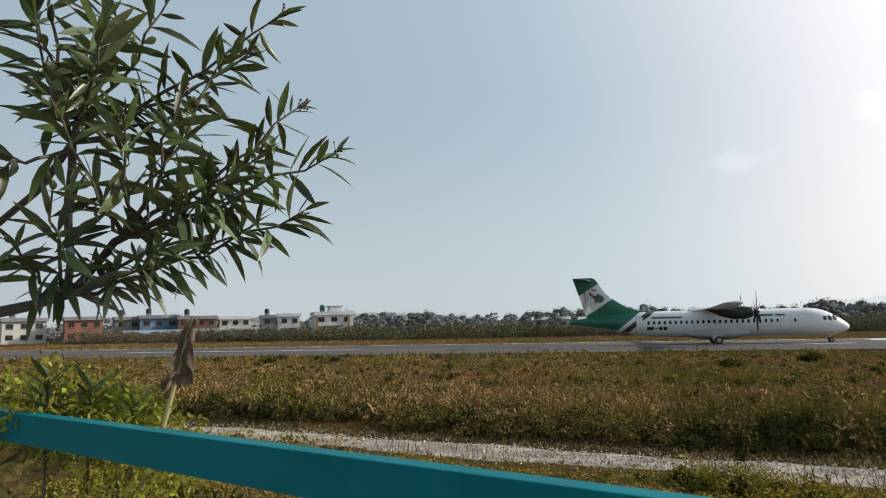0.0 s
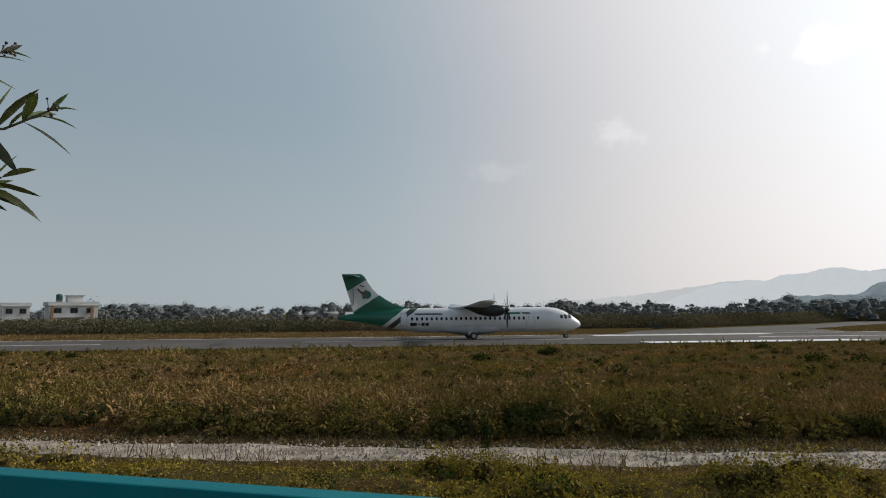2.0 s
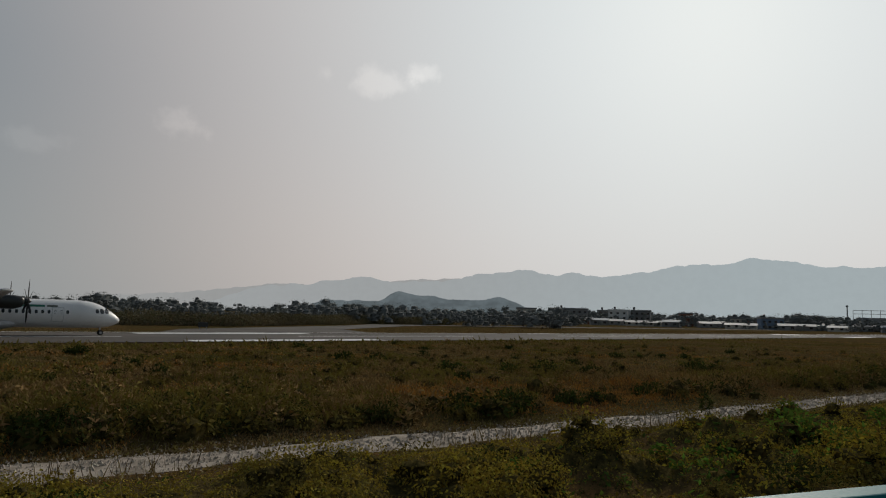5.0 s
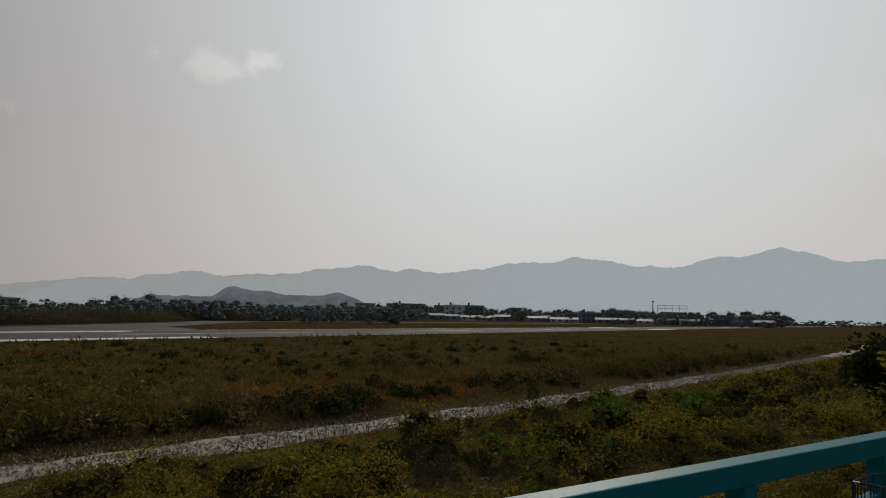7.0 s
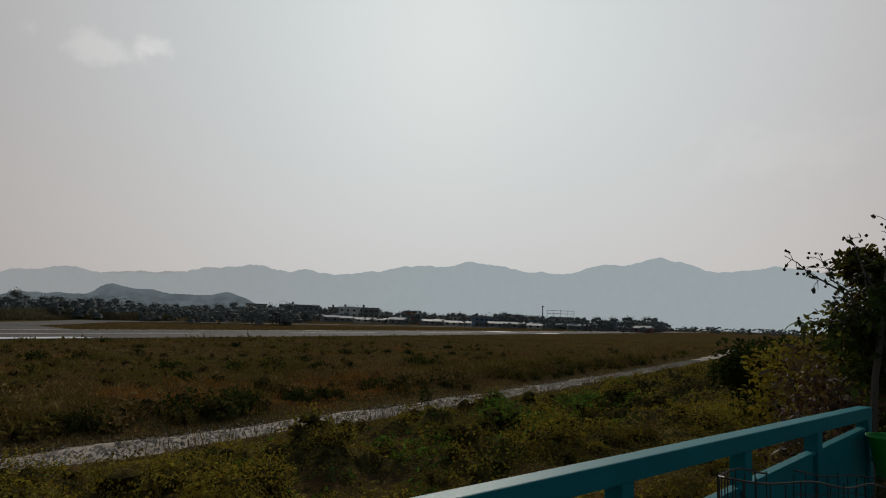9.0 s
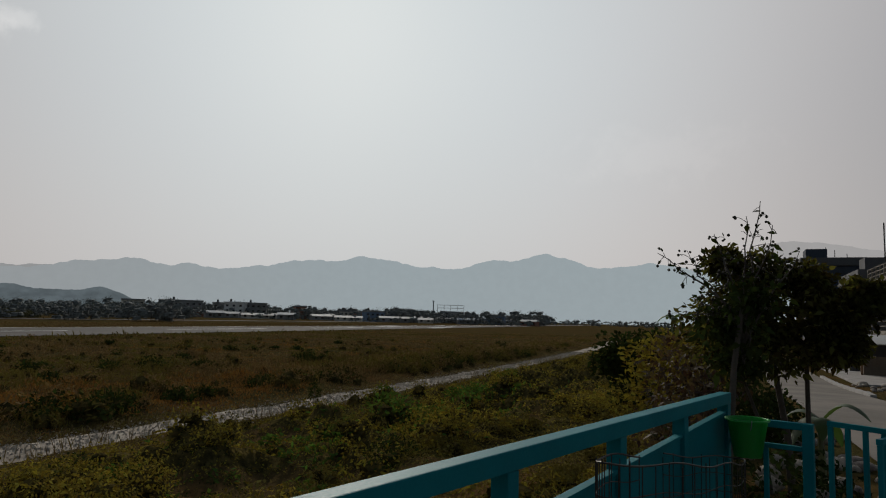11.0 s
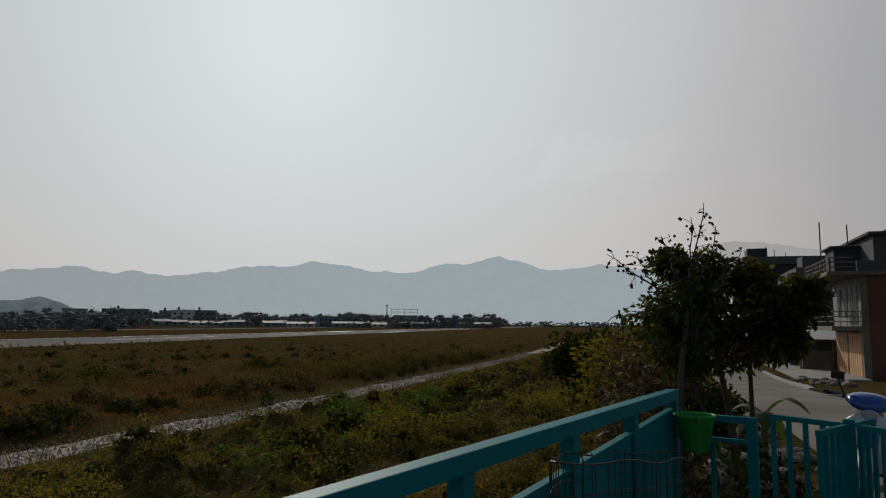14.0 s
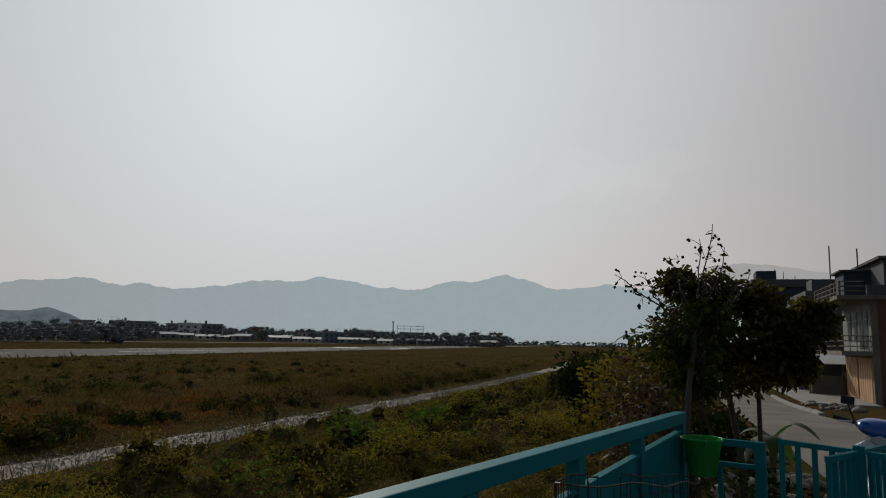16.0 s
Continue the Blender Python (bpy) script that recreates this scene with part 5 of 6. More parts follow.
# the arched market sheds
arch = thing("arched_shed", far_spot(15.6, 215, 4), "long white shed with a row of arched roofs", "shed")
part("wall", box((-11, -3, 0), (11, 3, 4.4)), WHITEWALL, arch)
for k in range(9):
    bm = bmesh.new()
    rings = [[bm.verts.new((-11 + 22 * (k + 0.5) / 9 + 1.2 * math.cos(a), y, 4.402 + 1.2 * math.sin(a))) for a in [math.pi * j / 10 for j in range(11)]] for y in (-3.2, 3.2)]
    for j in range(10):
        bm.faces.new((rings[0][j], rings[0][j + 1], rings[1][j + 1], rings[1][j]))
    bm.faces.new(rings[0][::-1])
    bm.faces.new(rings[1])
    part("roof_arch", bm, TINROOF, arch)

# small places along the scrub
house(far_spot(-13.9, 205, 0), 5.0, 4, 2, WHITEWALL, "small white tower house among trees", 1, None, tall=2.5)
house(far_spot(-12.6, 208, 0), 9.0, 5, 1, CREAM, "low cream building among trees", 3, None, TINROOF, tall=2.6)
house(far_spot(-9.0, 210, 0), 11.0, 5, 1, WHITEWALL, "low white hut with a pale roof", 3, None, TINROOF, tall=2.8)
house(far_spot(-37.0, 280, 0), 10.0, 6, 2, GREYWALL, "grey house behind the tree line", 3, TANK, tall=2.4)
house(far_spot(-44.5, 300, 0), 9.0, 6, 2, GREYWALL, "grey house behind the tree line", 3, TANK, tall=2.4)
marker = thing("runway_marker_board", pose(*at_runway(40, 94), 0.0, 0, 0, -14), "small dark marker board on posts", "marker")
part("board", box((-0.7, -0.05, 0.4), (0.7, 0.05, 1.1), 0.01), NACELLE, marker)
for x in (-0.5, 0.5):
    part("post", box((x - 0.04, -0.04, 0), (x + 0.04, 0.04, 0.399)), STEEL, marker)

# the town along the far side
rng_town = random.Random(41)
WALLS = [(WHITEWALL, "white"), (CREAM, "cream"), (GREYWALL, "grey"), (GREYWALL, "grey"), (BLUEWALL, "blue-grey"), (BRICKWALL, "dull red")]
for k in range(26):
    az = -63.5 - k * 1.28 + rng_town.uniform(-0.4, 0.4)
    r = rng_town.uniform(430, 560)
    wall, word = rng_town.choice(WALLS)
    st = rng_town.choice((1, 2, 2, 3)) if az > -82 else rng_town.choice((1, 1, 2))
    house(far_spot(az, r, rng_town.uniform(-20, 20)), rng_town.uniform(8, 15), 8, st, wall, f"{word} town house beyond the airfield", rng_town.choice((2, 3, 4)), rng_town.choice((TANK, None)),
          "flat" if st > 1 else rng_town.choice((TINROOF, BLUETIN)))
for k, (az, r, w, turn) in enumerate(((-65.2, 402, 9, 12), (-66.9, 418, 7, -14), (-69.6, 396, 10, 8), (-71.0, 425, 8, -10), (-73.4, 405, 24, 4), (-75.3, 392, 9, -12), (-78.1, 430, 12, 16), (-80.4, 412, 16, -6), (-82.6, 436, 9, 10), (-84.2, 420, 18, 5), (-86.9, 428, 9, -9), (-90.4, 440, 13, 7))):
    house(far_spot(az, r, turn), w, 7, 1, (GREYWALL, CREAM, GREYWALL)[k % 3], "long low airfield shed with a pale tin roof", max(2, int(w / 4)), None, (TINROOF, TINROOF, BLUETIN)[k % 3], tall=(2.6, 2.2, 2.9)[k % 3])
house(far_spot(-67.3, 470, 4), 22, 10, 3, GREYWALL, "large dark grey terminal block", 6, TANK, tall=3.2)
house(far_spot(-70.3, 480, 4), 14, 10, 3, GREYWALL, "dark grey flat-roofed block", 4, TANK, tall=3.0)
# building under construction with a frame on its roof, and a mast
con = thing("unfinished_block", far_spot(-89.2, 520, 0), "unfinished concrete block with a steel frame on top", "building")
part("wall", box((-8, -5, 0), (8, 5, 9)), GREYWALL, con)
for x in (-12, -7, -2, 3, 8):
    part("frame_post", tube([(x, -5.2, 0), (x, -5.2, 14.0)], 0.16, 6), STEEL, con)
part("frame_beam", tube([(-12, -5.2, 13.6), (8, -5.2, 13.6)], 0.16, 6), STEEL, con)
part("frame_beam", tube([(-12, -5.2, 11.4), (8, -5.2, 11.4)], 0.16, 6), STEEL, con)
mast = thing("mast", far_spot(-87.5, 500, 0), "slender dark signal mast with a lamp head", "mast")
part("shaft", tube([(0, 0, 0), (0, 0, 15.5)], [0.5, 0.3], 8), NACELLE, mast)
part("lamp_head", box((-0.7, -0.5, 15.5), (0.7, 0.5, 16.4), 0.05), NACELLE, mast)



# ---- houses and road side beyond the gate ----
def track_pose(s, q, z):
    """x along the road, y out to the field."""
    p = at_track(s, q)
    return Matrix(((TP[0], TQ[0], 0, p[0]), (TP[1], TQ[1], 0, p[1]), (0, 0, 1, z), (0, 0, 0, 1)))


PINK = mat("weathered_red_brick", (0.175, 0.080, 0.050), (0.115, 0.055, 0.036), 0.5, 0.9, bump=0.008, fine=10, stain=0.5)
PALEPLASTER = mat("grey_green_plaster", (0.25, 0.255, 0.235), (0.19, 0.195, 0.18), 0.6, 0.9, bump=0.003, fine=9, stain=0.3)
DIMGLASS = mat("dim_house_glass", (0.012, 0.016, 0.018), (0.02, 0.024, 0.026), 0.6, 0.45, fine=4.0, spec=0.15)
OLDCONCRETE = mat("weathered_concrete", (0.22, 0.19, 0.155), (0.14, 0.12, 0.095), 0.6, 0.9, bump=0.004, fine=8, stain=0.4)
DARKSTEEL = mat("dull_dark_steel", (0.10, 0.095, 0.09), (0.07, 0.065, 0.06), 3.0, 0.6, fine=20)
SHUTTER = mat("ochre_shutter_paint", (0.52, 0.29, 0.14), (0.43, 0.24, 0.115), 0.8, 0.6, fine=12, stain=0.2)
SLATE = mat("dark_weathered_wall", (0.10, 0.10, 0.105), (0.075, 0.075, 0.08), 0.3, 0.9, fine=5.0, stain=0.4)
SLATEBLUE = mat("dark_blue_wall", (0.045, 0.058, 0.085), (0.036, 0.046, 0.066), 0.3, 0.9, fine=5.0, stain=0.3)


def street_house():
    h = thing("street_house", track_pose(45.0, -10.1, -0.05), "two-storey red brick house with balconies and ochre shutters", "house")
    # x along the road away from the yard, y towards the road
    part("wall", box((0, -11, 0), (7.4, 0, 6.1)), PINK, h, "weathered red brick wall")
    # brick courses and patches of lost plaster on the end wall
    rb = random.Random(12)
    for k in range(46):
        y, z = rb.uniform(-10.5, -0.8), rb.uniform(0.3, 5.8)
        wide = rb.uniform(0.24, 0.9)
        part("brick_course", box((-0.02 - 0.012 * rb.random(), y - wide / 2, z), (-0.001, y + wide / 2, z + 0.07), 0.004), PINK, h)
    part("corner_pier", box((-0.05, -0.32, 0), (0.22, 0.05, 6.1), 0.01), OLDCONCRETE, h, "grey concrete corner pier")
    part("upper_front", box((0.24, 0.003, 3.125), (7.35, 0.045, 6.098)), PALEPLASTER, h, "pale grey-green plastered upper front")
    part("roof_slab", box((-0.25, -11.2, 6.102), (7.9, 1.75, 6.34), 0.02), OLDCONCRETE, h, "weathered concrete roof slab")
    part("roof_upstand", box((-0.22, -11.1, 6.342), (-0.02, 0.2, 6.95), 0.02), SLATE, h, "dark stained parapet")
    bal = part("balcony", box((-0.05, 0.05, 2.86), (7.8, 1.6, 3.12), 0.02), OLDCONCRETE, h, "weathered balcony slab")
    for x in np.arange(0.0, 7.8, 0.55):
        part("baluster", tube([(x + 0.03, 1.5, 3.122), (x + 0.03, 1.5, 3.98)], 0.02, 6), DARKSTEEL, bal)
    for z in (3.4, 3.7, 4.0):
        part("rail", tube([(0, 1.5, z), (7.7, 1.5, z)], 0.028, 6), OLDCONCRETE, bal)
        part("rail", tube([(0, 0.06, z), (0, 1.5, z)], 0.028, 6), OLDCONCRETE, bal)
    for y in np.arange(0.1, 1.45, 0.35):
        part("baluster", tube([(0.0, y, 3.122), (0.0, y, 3.98)], 0.02, 6), DARKSTEEL, bal)
    for x0, z0 in ((0.65, 3.16), (1.75, 3.16), (3.2, 3.7), (4.9, 3.7)):
        fr = part("window", box((x0, 0.0, z0), (x0 + 0.95, 0.09, 5.55), 0.01), PALEPLASTER, h, "tall framed window with dark panes")
        for k in (0, 1):
            part("pane", box((x0 + 0.07 + k * 0.43, 0.05, z0 + 0.08), (x0 + 0.45 + k * 0.43, 0.105, 4.95)), DIMGLASS, fr)
            part("top_light", box((x0 + 0.07 + k * 0.43, 0.05, 5.03), (x0 + 0.45 + k * 0.43, 0.105, 5.47)), DIMGLASS, fr)
    for k in range(2):
        sh = part("shutter", box((0.25 + k * 3.5, -0.02, 0.1), (3.45 + k * 3.5, 0.06, 2.75), 0.01), SHUTTER, h, "closed ochre folding shutter")
        for j in range(6):
            part("slat", box((0.3 + k * 3.5 + j * 0.52, 0.061, 0.14), (0.76 + k * 3.5 + j * 0.52, 0.085, 2.71), 0.006), SHUTTER, sh)
    ter = part("roof_terrace", box((0.6, -10, 6.342), (7.2, -0.9, 8.55)), SLATE, h, "dark weathered upper storey set back on the roof")
    part("terrace_roof", box((0.3, -10.2, 8.552), (7.5, -0.6, 8.70)), SLATE, ter)
    part("terrace_hut", box((3.6, -1.0, 6.342), (6.2, 0.6, 8.1), 0.02), SLATEBLUE, ter, "small blue-grey roof hut")
    part("hut_cap", box((3.4, -1.2, 8.102), (6.5, 0.85, 8.22), 0.02), SLATE, ter)
    for x in np.arange(-0.1, 7.8, 1.3):
        part("roof_post", box((x, 1.5, 6.342), (x + 0.12, 1.62, 7.2), 0.01), OLDCONCRETE, h)
    for z in (6.6, 6.88, 7.15):
        part("roof_rail", tube([(-0.1, 1.56, z), (7.8, 1.56, z)], 0.035, 6), OLDCONCRETE, h)
        part("roof_rail", tube([(-0.1, 0.3, z), (-0.1, 1.56, z)], 0.035, 6), OLDCONCRETE, h)
    for x, y, z in ((6.5, 0.8, 10.2), (4.4, -0.4, 9.7), (2.2, -7.0, 9.9), (1.0, -4.6, 9.5)):
        part("roof_pole", tube([(x, y, 6.4), (x + 0.04, y, z)], 0.045, 6), DARKSTEEL, h, "thin pole on the roof")
    for k, (x, y) in enumerate(((1.0, -2.2), (1.4, -3.7), (2.0, -5.2), (1.2, -8.0))):
        part("roof_clutter", box((x, y, 8.702), (x + 0.9, y + (0.5, 1.1, 0.8, 1.4)[k], 8.9 + 0.14 * k), 0.04), SLATE, ter)


street_house()
ap = tagged(solid("house_apron", box((43.5, -10.1, -0.3), (62, -6.4, 0.12), 0.03), YARD_MAT), "pale concrete apron before the shutters", "pavement", kind="structure")
ap.matrix_world = track_pose(0, 0, 0)

shed = thing("lean_to_shed", track_pose(52.75, -9.9, 0.1), "open lean-to shed with a pale tin roof", "shed")
part("roof", box((-0.3, -2.6, 2.08), (5.0, 2.1, 2.14), 0.01, pose(0, 0, 0, 0, -6.5)), TINROOF, shed, "pale tin roof sheet")
for y in (-2.4, -0.2, 1.85):
    part("post", box((0.05, y, 0), (0.19, y + 0.14, 2.05), 0.01), TIMBER, shed)
part("back_wall", box((4.6, -2.5, 0), (4.8, 2.0, 2.5)), SLATE, shed, "dark back wall")
part("low_wall", box((0.25, -2.2, 0), (0.45, 1.8, 1.25), 0.02), OLDCONCRETE, shed, "low weathered masonry wall")
part("crate", box((0.9, -1.6, 0), (2.2, -0.4, 1.5), 0.03), TIMBER, shed, "dark timber crate")

for s, q, w, dep, st, tall, wall, label in ((86, -9.85, 12, 5.3, 3, 3.25, SLATEBLUE, "dark blue three-storey house down the road"),
                                            (67, -12.7, 10, 6, 2, 3.55, SLATE, "dark grey two-storey house behind the shed")):
    h = house(track_pose(s, q, -0.05) @ pose(0, 0, 0, 0, 0, 180), w, dep, st, wall, label, 4, None, tall=tall, balcony=False, group="houses down the road", trim=SLATE)
    part("end_wall", box((w / 2 + 0.003, -dep / 2, 0), (w / 2 + 0.06, dep / 2, st * tall)), wall, h)
    top = st * tall + 0.182
    part("roof_hut", box((w * 0.16, -dep * 0.46, top), (w * 0.42, -dep * 0.08, top + 1.7)), wall, h, "small hut on the roof")
    for x, y, z in ((w * 0.4, 0.3, 1.6), (w * 0.3, dep * 0.3, 1.3), (0, 0, 2.4)):
        part("roof_rod", tube([(x, y, top), (x, y, top + z)], 0.04, 5), DARKSTEEL, h)


def stone_mesh(seed):
    bm = bmesh.new()
    bmesh.ops.create_icosphere(bm, subdivisions=2, radius=1.0)
    for v in bm.verts:
        v.co *= 1 + 0.28 * noise.noise(v.co * 1.1 + Vector((seed * 7.3, 0, 0)))
        v.co.z *= 0.65
    me = bpy.data.meshes.new("stone")
    bm.to_mesh(me)
    bm.free()
    me.materials.append(STONE)
    me.shade_smooth()
    return me


STONES = [stone_mesh(k) for k in range(5)]
rs = random.Random(7)


def stones(n, s0, s1, q0, q1, r0, r1, label, group):
    for k in range(n):
        s, q, r = rs.uniform(s0, s1), rs.uniform(q0, q1), rs.uniform(r0, r1)
        p = at_track(s, q)
        ob = new("stone", rs.choice(STONES))
        ob.matrix_world = pose(p[0], p[1], float(land(*p)) + r * 0.42, rs.uniform(-15, 15), rs.uniform(-15, 15), rs.uniform(0, 360)) @ Matrix.Diagonal((r * rs.uniform(0.9, 1.5), r, r, 1))
        tagged(ob, label, "stone", group)


stones(60, 8.0, 15.0, -1.75, -0.2, 0.05, 0.15, "rounded grey river stone beside the gate", "stones by the gate")
stones(34, 37.5, 44.5, -8.6, -6.0, 0.07, 0.24, "pale stone along the road edge", "stones along the road")
for k in range(9):
    p = at_track(33 + k * 1.9, -5.2)
    kb = solid("kerb_stone", box((-0.9, -0.12, -0.1), (0.9, 0.12, 0.16), 0.02), YARD_MAT)
    kb.matrix_world = track_pose(33 + k * 1.9, -5.22, float(land(*p)))
    tagged(kb, "low grey concrete kerb stone", "kerb", "road kerb stones")


# ---- the parked scooter ----
def scooter(m):
    sc = thing("scooter", m, "blue and white motor scooter parked outside the gate", "scooter")
    BLUE = mat("glossy_blue_plastic", (0.010, 0.085, 0.40), (0.009, 0.07, 0.34), 1.0, 0.2, fine=10, coat=0.6)
    SILVER = mat("white_scooter_plastic", (0.66, 0.68, 0.72), (0.58, 0.60, 0.64), 1.0, 0.25, fine=10, coat=0.5)
    for x in (0.62, -0.62):
        w = part("wheel", tube([(x, -0.05, 0.24), (x, 0.05, 0.24)], 0.03, 8), STEEL, sc)
        disc_wheel(w, x, 0.0, 0.24, 0.10)
    part("front_fender", loft([(0.90, 0.03, 0.02, 0.36), (0.80, 0.075, 0.06, 0.44), (0.62, 0.085, 0.07, 0.52), (0.45, 0.075, 0.06, 0.44), (0.38, 0.03, 0.03, 0.34)], 14), SILVER, sc, "white front mudguard", True)
    part("fork", tube([(0.62, 0.07, 0.24), (0.45, 0.06, 0.75)], 0.025, 8), STEEL, sc)
    part("fork", tube([(0.62, -0.07, 0.24), (0.45, -0.06, 0.75)], 0.025, 8), STEEL, sc)
    part("front_shield", loft([(0.0, 0.10, 0.02, 0), (0.06, 0.17, 0.035, 0), (0.30, 0.22, 0.06, 0), (0.52, 0.20, 0.07, 0), (0.60, 0.10, 0.03, 0)], 20), SILVER, sc, "white front shield", True).matrix_local = pose(0.42, 0, 0.30, 0, -78, 0)
    part("shield_stripe", loft([(0.12, 0.10, 0.068, 0), (0.45, 0.12, 0.082, 0)], 14), BLUE, sc, "blue shield stripe", True).matrix_local = pose(0.435, 0, 0.32, 0, -78, 0)
    cowl = part("headlight_cowl", loft([(0.60, 0.05, 0.03, 0.95), (0.57, 0.12, 0.06, 0.96), (0.50, 0.18, 0.085, 0.98), (0.42, 0.215, 0.08, 1.0), (0.34, 0.17, 0.05, 1.03), (0.27, 0.06, 0.03, 1.04)], 22), BLUE, sc, "blue headlight cowl", True)
    part("headlight", loft([(0.612, 0.04, 0.04, 0.89), (0.575, 0.075, 0.06, 0.89)], 16), mat("headlight_glass", (0.5, 0.52, 0.55), (0.4, 0.42, 0.45), 2, 0.1), cowl)
    bar = part("handlebar", tube([(0.30, -0.36, 1.02), (0.40, -0.18, 1.0), (0.42, 0.18, 1.0), (0.30, 0.36, 1.02)], 0.016, 8), BLACKRUBBER, sc)
    for s in (1, -1):
        part("grip", tube([(0.33, s * 0.27, 1.015), (0.27, s * 0.40, 1.025)], 0.022, 8), BLACKRUBBER, bar)
        part("lever", tube([(0.40, s * 0.24, 1.01), (0.40, s * 0.36, 1.0)], 0.008, 6), STEEL, bar)
        stalk = part("mirror", tube([(0.38, s * 0.22, 1.02), (0.40, s * 0.27, 1.14), (0.36, s * 0.29, 1.19)], 0.008, 6), BLACKRUBBER, sc, "black rear-view mirror")
        part("mirror_shell", box((0.33, s * 0.29 - 0.06, 1.17), (0.37, s * 0.29 + 0.06, 1.25), 0.015), BLACKRUBBER, stalk)
    part("floorboard", box((-0.15, -0.16, 0.28), (0.36, 0.16, 0.34), 0.02), BLACKRUBBER, sc)
    part("rear_body", loft([(-0.90, 0.04, 0.05, 0.62), (-0.8, 0.14, 0.15, 0.58), (-0.5, 0.19, 0.22, 0.50), (-0.2, 0.17, 0.20, 0.48), (-0.1, 0.08, 0.12, 0.45)], 20), BLUE, sc, "blue rear body", True)
    part("seat", loft([(-0.85, 0.06, 0.03, 0.80), (-0.7, 0.14, 0.06, 0.79), (-0.3, 0.15, 0.06, 0.75), (-0.1, 0.09, 0.04, 0.73)], 18), BLACKRUBBER, sc, "black seat", True)
    return sc


SCX, SCY = 6.95, -4.61
scooter(pose(SCX, SCY, float(land(SCX, SCY)) + 0.03, -6, 0, 146))


# ---- plants by the yard ----
def limb_path(a, b, sag, rng, n=6):
    a, b = Vector(a), Vector(b)
    out = []
    for k in range(n):
        u = k / (n - 1)
        p = a.lerp(b, u)
        p.z += sag * math.sin(math.pi * u)
        if 0 < k < n - 1:
            p += Vector(rng.normal(size=3)) * (b - a).length * 0.018
        out.append(p)
    return out


def long_leaf_mesh(bend, fold, mt):
    """A narrow lance-shaped leaf along +x, one long, folded along its midrib and bending down."""
    bm = bmesh.new()
    rows = []
    for u, w in ((0.0, 0.006), (0.12, 0.042), (0.35, 0.088), (0.6, 0.086), (0.83, 0.046)):
        z = -bend * u * u
        rows.append([bm.verts.new((u, -w, z + fold * w)), bm.verts.new((u, 0, z)), bm.verts.new((u, w, z + fold * w))])
    tip = bm.verts.new((1.0, 0, -bend))
    for a, b in zip(rows, rows[1:]):
        bm.faces.new((a[0], a[1], b[1], b[0]))
        bm.faces.new((a[1], a[2], b[2], b[1]))
    bm.faces.new((rows[-1][0], rows[-1][1], tip))
    bm.faces.new((rows[-1][1], rows[-1][2], tip))
    me = bpy.data.meshes.new("leaf")
    bm.to_mesh(me)
    bm.free()
    me.materials.append(mt)
    me.shade_smooth()
    return me


OLEANDER = mat("oleander_leaf", (0.115, 0.135, 0.052), (0.060, 0.080, 0.028), 6.0, 0.38, spec=0.5, per="object", spread=0.6, through_light=0.22, fine=30.0)
BUD = mat("dull_red_bud", (0.10, 0.035, 0.035), (0.07, 0.03, 0.025), 20, 0.7)


def leaf_matrix(p, d, roll, size):
    x = Vector(d).normalized()
    y = Vector((0, 0, 1)).cross(x)
    if y.length < 0.05:
        y = Vector((0, 1, 0))
    y.normalize()
    m = Matrix((x, y, x.cross(y))).transposed().to_4x4()
    return Matrix.Translation(p) @ m @ Matrix.Rotation(roll, 4, "X") @ Matrix.Diagonal((size, size, size, 1))


